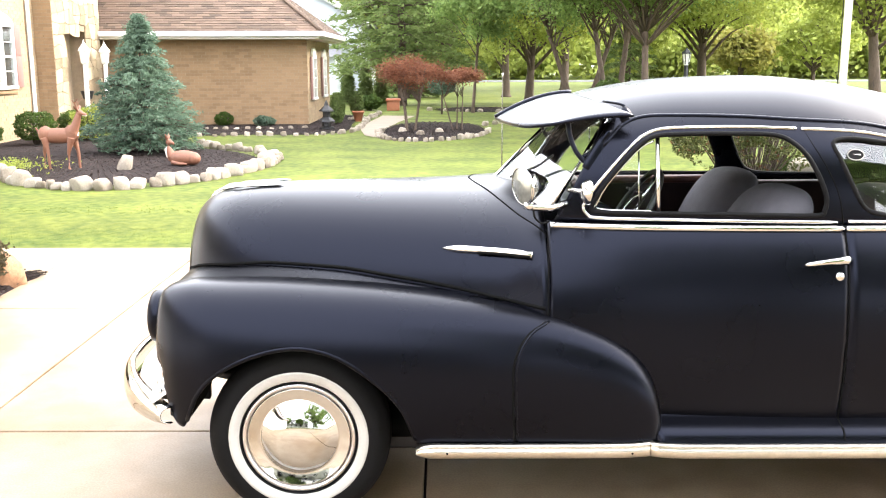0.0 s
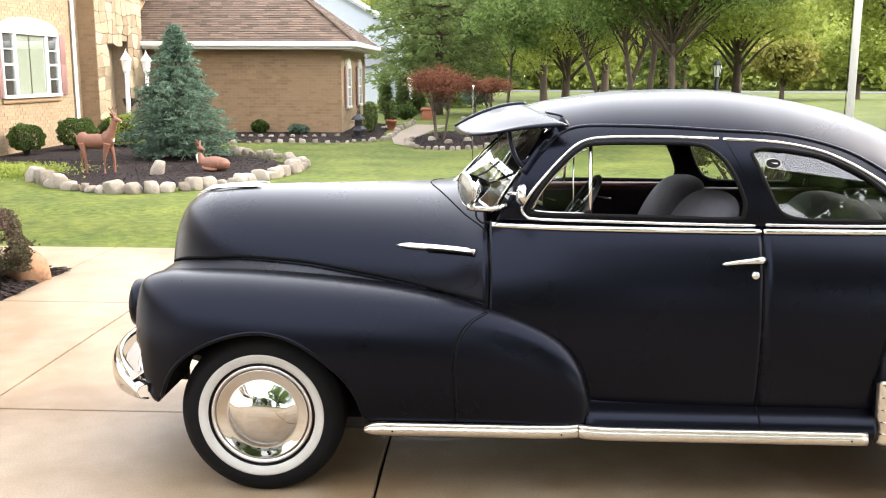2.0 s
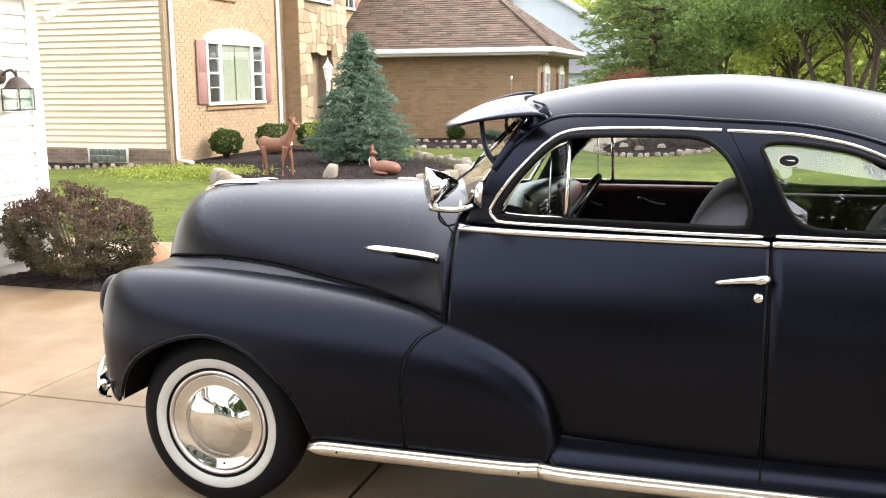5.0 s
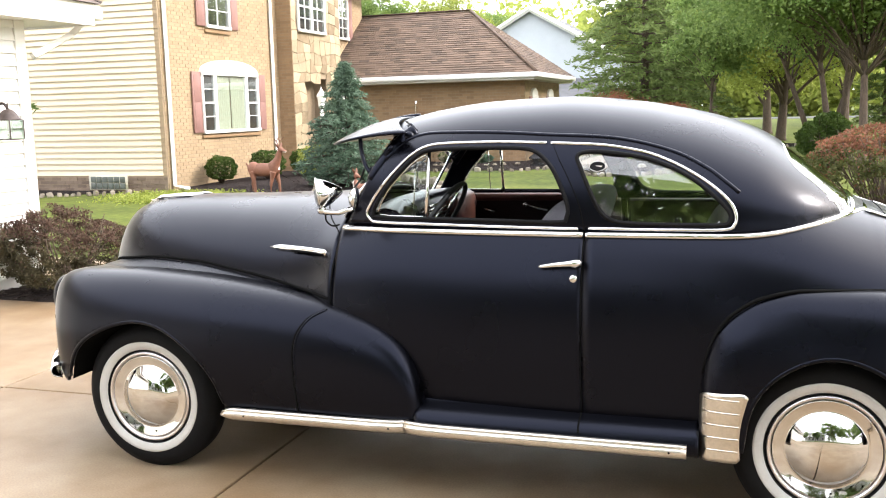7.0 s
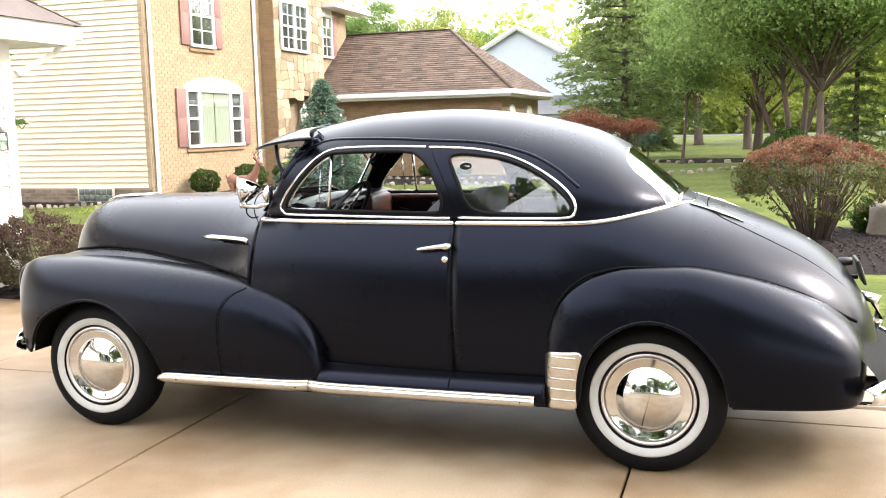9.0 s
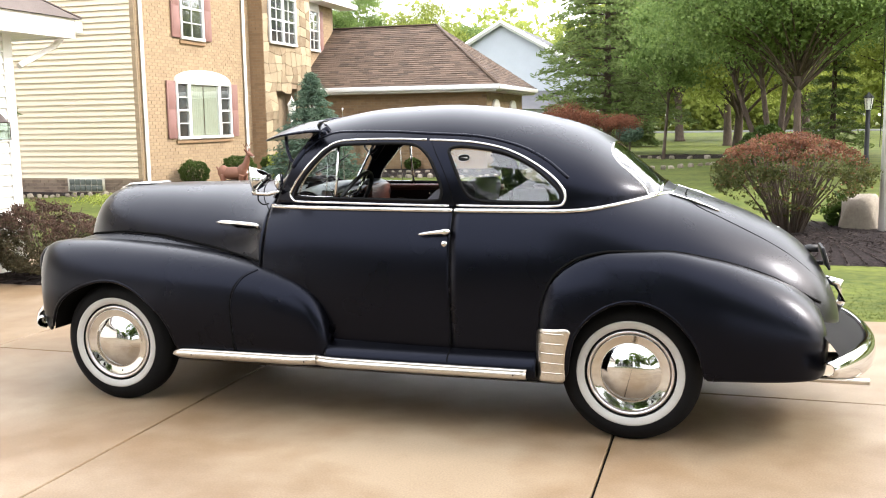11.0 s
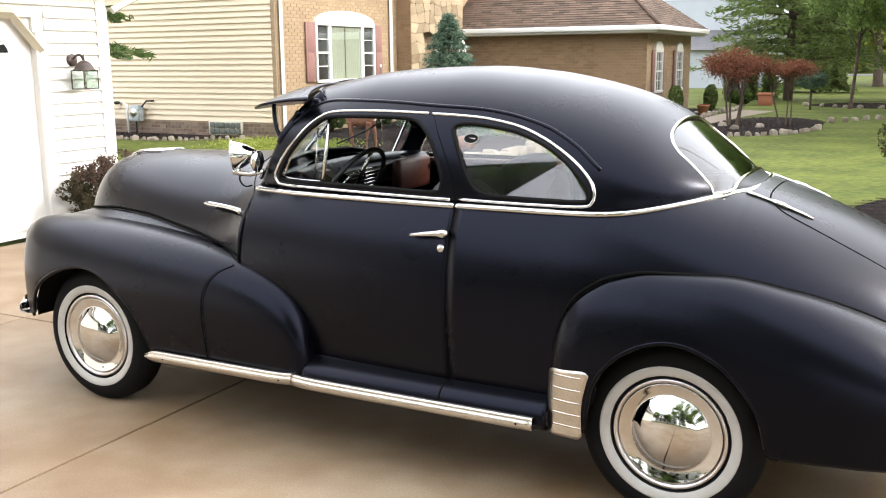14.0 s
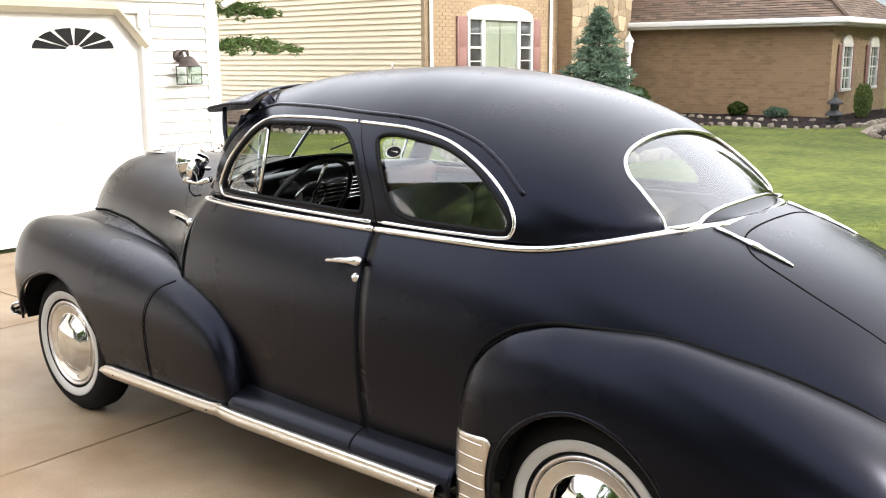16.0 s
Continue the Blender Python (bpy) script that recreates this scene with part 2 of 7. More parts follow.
M_LEAF = leafy("maple_leaf", (0.070, 0.135, 0.030), (0.275, 0.365, 0.112))
M_LEAFLIGHT = leafy("bright_leaf", (0.16, 0.21, 0.030), (0.38, 0.42, 0.10))
M_LEAFYELLOW = leafy("yellow_leaf", (0.144, 0.15, 0.027), (0.276, 0.252, 0.06))
M_NEEDLE = leafy("dark_needle", (0.078, 0.12, 0.03), (0.222, 0.282, 0.096))
M_NEEDLEDARK = leafy("deep_green_needle", (0.036, 0.072, 0.018), (0.12, 0.174, 0.054))
M_SPRUCE = leafy("blue_spruce_needle", (0.022, 0.056, 0.034), (0.22, 0.31, 0.22))
M_REDLEAF = leafy("red_maple_leaf", (0.115, 0.038, 0.020), (0.265, 0.110, 0.060))
M_BUSHLEAF = leafy("green_shrub_leaf", (0.024, 0.054, 0.009), (0.09, 0.138, 0.024))
M_BARBERRY = leafy("barberry_leaf", (0.024, 0.040, 0.008), (0.135, 0.135, 0.042))
M_BARBERRYTOP = leafy("red_tipped_leaf", (0.095, 0.034, 0.020), (0.255, 0.120, 0.066))
M_BARBERRYLOW = leafy("brown_barberry_leaf", (0.039, 0.0348, 0.018), (0.114, 0.096, 0.051))
M_BARBERRYDARK = leafy("purple_barberry_leaf", (0.054, 0.03, 0.024), (0.144, 0.09, 0.066))


# ---- helpers of this scene ----
def thing(name, at=(0, 0, 0), **tags):
    ob = new(name)
    ob.location = at
    ob.empty_display_size = 0.1
    return tagged(ob, **tags)


def link_mesh(name, me, parent=None, label="", kind=""):
    ob = new(name, me)
    if parent is not None:
        ob.parent = parent
        ob.matrix_parent_inverse = Matrix.Translation(-parent.location)
    return tagged(ob, label=label, kind=kind)


def part(name, bm, material, parent=None, label="", smooth=True, kind=""):
    me = bpy.data.meshes.new(name)
    bmesh.ops.recalc_face_normals(bm, faces=bm.faces) if len(bm.faces) < 60000 else None
    bm.to_mesh(me)
    bm.free()
    me.materials.append(material)
    for f in me.polygons:
        f.use_smooth = smooth
    return link_mesh(name, me, parent, label, kind)


def raw(name, verts, faces, material, parent=None, label="", smooth=False, kind=""):
    me = bpy.data.meshes.new(name)
    me.from_pydata([tuple(map(float, v)) for v in verts], [], [tuple(map(int, f)) for f in faces])
    me.materials.append(material)
    if smooth:
        for f in me.polygons:
            f.use_smooth = True
    return link_mesh(name, me, parent, label, kind)


def box(bm, x0, y0, z0, x1, y1, z1, bevel=0.0):
    ret = bmesh.ops.create_cube(bm, size=1.0)
    vs = ret["verts"]
    for v in vs:
        v.co = Vector(((x0 + x1) / 2 + v.co.x * (x1 - x0), (y0 + y1) / 2 + v.co.y * (y1 - y0), (z0 + z1) / 2 + v.co.z * (z1 - z0)))
    if bevel:
        es = list({e for v in vs for e in v.link_edges})
        bmesh.ops.bevel(bm, geom=es, offset=bevel, segments=2, affect="EDGES", profile=0.5)
    return bm


def boxed(*a, **k):
    return box(bmesh.new(), *a, **k)


def tube(bm, pts, r, n=8, closed=False, flat=1.0, up=(0, 0, 1)):
    """Sweep a ring of radius r (number or list) along pts; flat squeezes it along up."""
    pts = [Vector(p) for p in pts]
    m = len(pts)
    rs = r if isinstance(r, (list, tuple)) else [r] * m
    rings = []
    for i, p in enumerate(pts):
        a = pts[(i - 1) % m] if (closed or i > 0) else p
        b = pts[(i + 1) % m] if (closed or i < m - 1) else p
        d = (b - a).normalized()
        s = d.cross(Vector(up))
        if s.length < 1e-3:
            s = d.cross(Vector((1, 0, 0)))
        s.normalize()
        w = s.cross(d).normalized()
        rings.append([bm.verts.new(p + s * (rs[i] * math.cos(2 * math.pi * k / n)) + w * (flat * rs[i] * math.sin(2 * math.pi * k / n))) for k in range(n)])
    for i in range(m if closed else m - 1):
        A, B = rings[i], rings[(i + 1) % m]
        for k in range(n):
            bm.faces.new((A[k], A[(k + 1) % n], B[(k + 1) % n], B[k]))
    if not closed:
        bm.faces.new(rings[0])
        bm.faces.new(list(reversed(rings[-1])))
    return bm


def lathe(bm, prof, centre, axis="y", n=48, caps=False):
    """Turn a profile of (radius, along) round an axis through centre."""
    rings = []
    for r, a in prof:
        ring = []
        for k in range(n):
            c, s = r * math.cos(2 * math.pi * k / n), r * math.sin(2 * math.pi * k / n)
            v = {"y": (c, a, s), "z": (c, s, a), "x": (a, c, s)}[axis]
            ring.append(bm.verts.new(Vector(centre) + Vector(v)))
        rings.append(ring)
    for A, B in zip(rings, rings[1:]):
        for k in range(n):
            bm.faces.new((A[k], A[(k + 1) % n], B[(k + 1) % n], B[k]))
    for ring in (rings[0], rings[-1]) if caps else ():
        if (ring[0].co - ring[n // 2].co).length > 1e-4:
            bm.faces.new(ring)
    bmesh.ops.remove_doubles(bm, verts=bm.verts, dist=1e-5)
    return bm


def spline(pts, per=8, closed=False):
    """Catmull-Rom through pts."""
    P = [np.array(p, float) for p in pts]
    m = len(P)
    out = []
    for i in range(m if closed else m - 1):
        p1, p2 = P[i], P[(i + 1) % m]
        p0 = P[i - 1] if (closed or i > 0) else 2 * p1 - p2
        p3 = P[(i + 2) % m] if (closed or i < m - 2) else 2 * p2 - p1
        for k in range(per):
            t = k / per
            out.append(0.5 * (2 * p1 + (p2 - p0) * t + (2 * p0 - 5 * p1 + 4 * p2 - p3) * t * t + (3 * p1 - p0 - 3 * p2 + p3) * t ** 3))
    if not closed:
        out.append(P[-1])
    return np.array(out)


def knots(*pairs):
    """A smooth curve y(x) through the pairs, without overshoot."""
    xs, ys = np.array([p[0] for p in pairs], float), np.array([p[1] for p in pairs], float)
    h, d = np.diff(xs), np.diff(ys) / np.diff(xs)
    s = np.zeros(len(xs))
    s[0], s[-1] = d[0], d[-1]
    for i in range(1, len(xs) - 1):
        if d[i - 1] * d[i] > 0:
            w1, w2 = 2 * h[i] + h[i - 1], h[i] + 2 * h[i - 1]
            s[i] = (w1 + w2) / (w1 / d[i - 1] + w2 / d[i])

    def f(x):
        x = np.clip(x, xs[0], xs[-1])
        i = np.clip(np.searchsorted(xs, x) - 1, 0, len(h) - 1)
        t = (x - xs[i]) / h[i]
        return ((1 + 2 * t) * (1 - t) ** 2 * ys[i] + t * (1 - t) ** 2 * h[i] * s[i] + t * t * (3 - 2 * t) * ys[i + 1] + t * t * (t - 1) * h[i] * s[i + 1])
    return f


def in_poly(px, pz, poly):
    r = np.zeros(px.shape, bool)
    x0, z0 = poly[-1]
    for x1, z1 in poly:
        hit = ((z0 > pz) != (z1 > pz)) & (px < (x1 - x0) * (pz - z0) / (z1 - z0 + 1e-12) + x0)
        r ^= hit
        x0, z0 = x1, z1
    return r


def sheet(V, holes=(), weld=False):
    """Faces for a grid of points V[i, j], leaving out the holes: (mask of points, outline, axes, onto). Edge points are drawn to the outline."""
    nu, nv = V.shape[:2]
    V = V.copy()
    dead = np.zeros((nu, nv), bool)
    gone = np.zeros((nu - 1, nv - 1), bool)
    for mask, poly, ax, onto in holes:
        ins = in_poly(V[..., ax[0]], V[..., ax[1]], poly) & mask
        full = ins[:-1, :-1] & ins[1:, :-1] & ins[:-1, 1:] & ins[1:, 1:]
        part_ = (ins[:-1, :-1] | ins[1:, :-1] | ins[:-1, 1:] | ins[1:, 1:]) & ~full
        near = np.zeros((nu, nv), bool)
        for a, b in ((0, 0), (1, 0), (0, 1), (1, 1)):
            near[a:nu - 1 + a, b:nv - 1 + b] |= part_
        P = np.array(poly)
        for i, j in zip(*np.where(near & ins)):
            q = V[i, j, list(ax)]
            A, B = P, np.roll(P, -1, 0)
            d = B - A
            t = np.clip(((q - A) * d).sum(1) / ((d * d).sum(1) + 1e-12), 0, 1)
            c = A + d * t[:, None]
            k = ((c - q) ** 2).sum(1).argmin()
            V[i, j] = onto(c[k][0], c[k][1], V[i, j])
        dead |= ins & ~near
        gone |= full
    bm = bmesh.new()
    vs = {}
    for i in range(nu - 1):
        for j in range(nv - 1):
            q = [(i, j), (i + 1, j), (i + 1, j + 1), (i, j + 1)]
            if gone[i, j] or any(dead[k] for k in q):
                continue
            for k in q:
                if k not in vs:
                    vs[k] = bm.verts.new(V[k])
            bm.faces.new([vs[k] for k in q])
    if weld:
        bmesh.ops.remove_doubles(bm, verts=bm.verts, dist=1e-4)
    return bm


def solid(ob, t, offset=-1):
    m = ob.modifiers.new("thickness", "SOLIDIFY")
    m.thickness, m.offset = t, offset
    return ob
M_LENS = mat("lamp_lens_glass", (0.30, 0.30, 0.27), 0.10, 0.6, var=0.2, scale=40)

# ---- the coupe ----
car = thing("coupe_car", (1.6, 0, 0), label="satin black vintage two-door coupe with chrome trim and whitewall tyres", category="car")

# lower body: half width W, crown height T, height of the widest line Z0, squareness N, along the car
tub_W = knots((0.90, 0.765), (1.2, 0.79), (1.6, 0.81), (2.05, 0.82), (2.5, 0.82), (2.8, 0.80), (3.1, 0.76), (3.4, 0.69), (3.6, 0.615), (3.75, 0.53), (3.85, 0.44), (3.92, 0.32), (3.955, 0.18), (3.965, 0.02))
tub_T = knots((0.90, 1.31), (1.3, 1.41), (2.0, 1.44), (2.5, 1.385), (2.8, 1.305), (3.03, 1.230), (3.37, 1.120), (3.66, 0.985), (3.80, 0.875), (3.89, 0.745), (3.945, 0.62), (3.965, 0.55))
tub_Z0 = knots((0.9, 0.72), (2.6, 0.72), (3.3, 0.66), (3.8, 0.56), (3.965, 0.50))
tub_N = knots((0.9, 2.38), (2.1, 2.36), (2.45, 2.5), (2.8, 2.75), (3.15, 2.6), (3.5, 2.25), (3.965, 2.0))
BELT = 1.145
TAIL = 3.115


def tub_y(x, z):
    w, z0, n = tub_W(x), tub_Z0(x), tub_N(x)
    h = np.clip((z - z0) / (tub_T(x) - z0), 0, 1)
    low = 1 - 0.035 * np.clip((z0 - z) / 0.32, 0, 2) ** 2
    return w * np.where(z > z0, (1 - h ** n) ** (1 / n), low)


def roof_yb(x):
    t = np.clip((x - 2.2) / (TAIL - 2.2), 0, 1)
    return tub_y(x, BELT) * np.where(x < 2.2, 1.0, np.sqrt(np.clip(1 - t ** 6.5, 0, 1)))


def tub_z(x, y):
    n = tub_N(x)
    r = np.clip(np.abs(y) / tub_W(x), 0, 1)
    return tub_Z0(x) + (tub_T(x) - tub_Z0(x)) * (1 - r ** n) ** (1 / n)


roof_zr = knots((0.95, 1.50), (1.06, 1.578), (1.264, 1.632), (1.53, 1.667), (1.86, 1.678), (2.17, 1.652), (2.34, 1.622), (2.52, 1.580), (2.69, 1.515), (2.85, 1.412), (3.0, 1.290), (3.10, 1.208), (TAIL, 1.2025))
roof_N = knots((0.95, 2.9), (2.0, 2.75), (2.3, 2.5), (2.65, 2.15), (TAIL, 2.05))


def roof_zb(x):
    return np.where(x < 2.2, BELT, tub_z(x, roof_yb(x)))


def roof_y(x, z):
    zb, n = roof_zb(x), roof_N(x)
    h = np.clip((z - zb) / np.maximum(roof_zr(x) - zb, 1e-4), 0, 1)
    return roof_yb(x) * (1 - h ** n) ** (1 / n)


def roof_z(x, y):
    zb, n = roof_zb(x), roof_N(x)
    r = np.clip(np.abs(y) / np.maximum(roof_yb(x), 1e-4), 0, 1)
    return zb + (roof_zr(x) - zb) * (1 - r ** n) ** (1 / n)


def tub_sheet(x0, x1, nx, side, low=0.40):
    u = np.linspace(0, 1, nx)
    X = x0 + (x1 - x0) * (u if x1 < 3 else np.sin(u * math.pi / 2) ** 0.9)
    V = np.zeros((nx, 44, 3))
    for i, x in enumerate(X):
        z0, n, w = tub_Z0(x), tub_N(x), tub_W(x)
        yb = roof_yb(x) if x < TAIL else 0.0
        lowz = low + 0.06 * max(0, (x - 3.5)) / 0.46
        th = math.acos(min(1, (yb / w) ** (n / 2)))
        a = np.linspace(lowz, z0, 16)[:-1]
        V[i, :15, 2], V[i, :15, 1] = a, tub_y(x, a)
        t = np.linspace(0, th, 29)
        V[i, 15:, 1] = w * np.cos(t) ** (2 / n)
        V[i, 15:, 2] = z0 + (tub_T(x) - z0) * np.sin(t) ** (2 / n)
        V[i, :, 0] = x
    V[..., 1] *= side
    return V


# side windows, as outlines in x and z
WIN_F = spline([(1.105, 1.200), (1.118, 1.238), (1.158, 1.300), (1.222, 1.376), (1.287, 1.438), (1.345, 1.468), (1.45, 1.476), (1.62, 1.478), (1.762, 1.475), (1.828, 1.457), (1.89, 1.402), (1.935, 1.32), (1.961, 1.25), (1.958, 1.203), (1.925, 1.182), (1.68, 1.184), (1.40, 1.186), (1.13, 1.187)], 5, True)
WIN_R = spline([(1.992, 1.442), (2.035, 1.459), (2.125, 1.454), (2.258, 1.432), (2.362, 1.394), (2.455, 1.342), (2.545, 1.267), (2.583, 1.220), (2.580, 1.190), (2.55, 1.178), (2.39, 1.177), (2.20, 1.181), (2.124, 1.198), (2.084, 1.238), (2.048, 1.31), (2.012, 1.39)], 5, True)
WIN_B = spline([(2.79, -0.25), (2.785, 0.0), (2.79, 0.25), (2.805, 0.36), (2.845, 0.418), (2.90, 0.432), (2.97, 0.442), (3.022, 0.430), (3.044, 0.38), (3.053, 0.25), (3.058, 0.0), (3.053, -0.25), (3.044, -0.38), (3.022, -0.430), (2.97, -0.442), (2.90, -0.432), (2.845, -0.418), (2.805, -0.36)], 6, True)


def roof_sheet():
    nu, nv = 190, 150
    V = np.zeros((nu, nv, 3))
    th = np.linspace(0, math.pi, nv)
    u = np.linspace(0, 1, nu)
    u = 1 - (1 - u) ** 1.35
    for i in range(nu):
        h0 = np.sin(th) ** (2 / 2.8)
        xa = 0.965 + 0.24 * np.clip(h0, 0, 0.8) - 0.10 * np.clip((h0 - 0.8) / 0.2, 0, 1)
        x = xa + u[i] * (TAIL - xa)
        n = roof_N(x)
        h = np.sin(th) ** (2 / n)
        zb = roof_zb(x)
        V[i, :, 0] = x
        V[i, :, 1] = -np.sign(np.cos(th)) * roof_yb(x) * np.abs(np.cos(th)) ** (2 / n)
        V[i, :, 2] = zb + (roof_zr(x) - zb) * h
    return V


V = roof_sheet()
near, far, mid = V[..., 1] < -0.3, V[..., 1] > 0.3, V[..., 0] > 2.6
holes = []
for outline in (WIN_F, WIN_R):
    for mask, s in ((near, -1), (far, 1)):
        holes.append((mask, outline, (0, 2), lambda a, b, old, s=s: (a, s * float(roof_y(a, b)), b)))
holes.append((mid, WIN_B, (0, 1), lambda a, b, old: (a, b, float(roof_z(a, b)))))
roof = solid(part("roof_shell", sheet(V, holes), M_PAINT, car, "smooth satin black domed roof"), 0.012, 0)

for s in (-1, 1):
    d = solid(part("door", sheet(tub_sheet(0.944, 2.027, 70, s)), M_PAINT, car), 0.012, 0)
    solid(part("door_inner_panel", sheet(tub_sheet(1.0, 2.0, 20, s) * np.array([1, 0.93, 1])), M_TRIM, d, "dark maroon inner door panel"), 0.02, 0)
    iy = s * (float(tub_y(1.55, 1.08)) * 0.93 - 0.02)
    part("window_crank", tube(bmesh.new(), [(1.60, iy, 1.085), (1.60, iy - s * 0.03, 1.085), (1.54, iy - s * 0.035, 1.098), (1.49, iy - s * 0.035, 1.115), (1.49, iy - s * 0.06, 1.115)], [0.016, 0.012, 0.008, 0.008, 0.012], 8), M_CHROME, d, "chrome window crank")
    part("inner_handle", tube(bmesh.new(), [(1.30, iy, 1.075), (1.30, iy - s * 0.03, 1.075), (1.25, iy - s * 0.035, 1.09)], [0.018, 0.010, 0.007], 8), M_CHROME, d)
    part("window_sill", tube(bmesh.new(), [(x, s * (float(tub_y(x, 1.15)) - 0.045), 1.155) for x in np.linspace(1.10, 1.98, 12)], 0.022, 8), M_WOOD, d, "red-brown inner window sill")
    hy = s * (float(tub_y(1.95, 1.02)))
    bm = tube(bmesh.new(), [(2.018, hy * 1.0 + s * 0.004, 1.031), (2.018, hy + s * 0.028, 1.031), (2.008, hy + s * 0.036, 1.032), (1.99, hy + s * 0.038, 1.031), (1.94, hy + s * 0.038, 1.026), (1.875, hy + s * 0.036, 1.017), (1.862, hy + s * 0.034, 1.015)], [0.017, 0.018, 0.017, 0.013, 0.0105, 0.0075, 0.004], 12)
    part("door_handle", bm, M_CHROME, d, "chrome pull handle")
    part("lock_escutcheon", lathe(bmesh.new(), [(0.0, s * 0.014), (0.012, s * 0.013), (0.017, s * 0.006), (0.019, -s * 0.01)], (1.998, s * float(tub_y(1.998, 0.968)), 0.968), n=16), M_CHROME, d, "small chrome key lock")

bm = bmesh.new()
for s in (-1, 1):
    W = tub_sheet(2.034, 3.965, 120, s)
    grid = [[bm.verts.new(W[i, j]) for j in range(W.shape[1])] for i in range(W.shape[0])]
    for i in range(W.shape[0] - 1):
        for j in range(W.shape[1] - 1):
            if 2.66 < W[i, j, 0] < 3.27 and W[i, j, 2] < 0.68 and abs(W[i, j, 1]) > 0.5:
                continue
            bm.faces.new((grid[i][j], grid[i + 1][j], grid[i + 1][j + 1], grid[i][j + 1]))
bmesh.ops.remove_doubles(bm, verts=bm.verts, dist=4e-4)
body = solid(part("rear_body", bm, M_PAINT, car, "satin black rear quarters and sloping boot"), 0.012, 0)

# bonnet
hood_T = knots((-0.550, 0.80), (-0.546, 0.93), (-0.535, 1.04), (-0.506, 1.12), (-0.441, 1.172), (-0.322, 1.201), (-0.1, 1.216), (0.34, 1.225), (0.63, 1.233), (0.80, 1.245), (0.938, 1.262))
hood_W = knots((-0.550, 0.10), (-0.535, 0.22), (-0.483, 0.31), (-0.407, 0.375), (-0.272, 0.435), (0.0, 0.50), (0.3, 0.56), (0.6, 0.625), (0.8, 0.69), (0.938, 0.768))
hood_N = knots((-0.550, 2.0), (-0.3, 2.4), (0.938, 2.45))


def hood_y(x, z):
    h = np.clip((z - 0.76) / (hood_T(x) - 0.76), 0, 1)
    return hood_W(x) * (1 - h ** hood_N(x)) ** (1 / hood_N(x))


def hood_z(x, y):
    r = np.clip(np.abs(y) / hood_W(x), 0, 1)
    return 0.76 + (hood_T(x) - 0.76) * (1 - r ** hood_N(x)) ** (1 / hood_N(x))


nx = 90
V = np.zeros((nx, 81, 3))
th = np.linspace(0, math.pi, 61)
for i, u in enumerate(np.linspace(0, 1, nx)):
    x = -0.550 + (0.938 + 0.550) * u ** 1.35
    n = hood_N(x)
    V[i, :, 0] = x
    V[i, 10:71, 1] = -np.sign(np.cos(th)) * hood_W(x) * np.abs(np.cos(th)) ** (2 / n)
    V[i, 10:71, 2] = 0.76 + (hood_T(x) - 0.76) * np.sin(th) ** (2 / n)
    for k in range(10):
        z = 0.45 + 0.031 * k
        V[i, k, 1], V[i, 80 - k, 1] = -hood_W(x), hood_W(x)
        V[i, k, 2] = V[i, 80 - k, 2] = z
hood = solid(part("bonnet", sheet(V), M_PAINT, car, "long rounded satin black bonnet"), 0.012, 0)


def strip_y(x, z):
    return np.where(x < 0.94, hood_y(x, z), tub_y(x, z))


# seams: slim dark gaps on the skin
def seam(name, pts, fn, side=-1, r=0.0030, parent=None):
    P = [(x, side * (float(fn(x, z)) + 0.0045), z) for x, z in pts]
    part("panel_lip", tube(bmesh.new(), [(x + 0.0055, y - side * 0.0035, z) for x, y, z in P], 0.0022, 6), M_PAINT, parent or car)
    return part(name, tube(bmesh.new(), P, r, 6), M_DARK, parent or car)


for s in (-1, 1):
    seam("door_gap", spline([(0.947, 1.14), (0.941, 1.05), (0.938, 0.95), (0.936, 0.85), (0.936, 0.42)], 6), strip_y, s)
    seam("door_gap", [(2.0305, z) for z in np.linspace(0.41, 1.14, 20)], tub_y, s)
    seam("door_gap", spline([(2.0305, 1.14), (2.008, 1.25), (1.965, 1.35), (1.915, 1.44), (1.871, 1.525)], 6), roof_y, s, parent=roof)
    P = []
    for x, y in spline([(0.66, 0.0), (0.685, 0.14), (0.755, 0.335), (0.83, 0.485), (0.905, 0.59), (0.940, 0.64)], 6):
        P.append((x, s * y, float(hood_z(x, y)) + 0.006))
    part("bonnet_gap", tube(bmesh.new(), P, 0.0035, 6), M_DARK, hood)


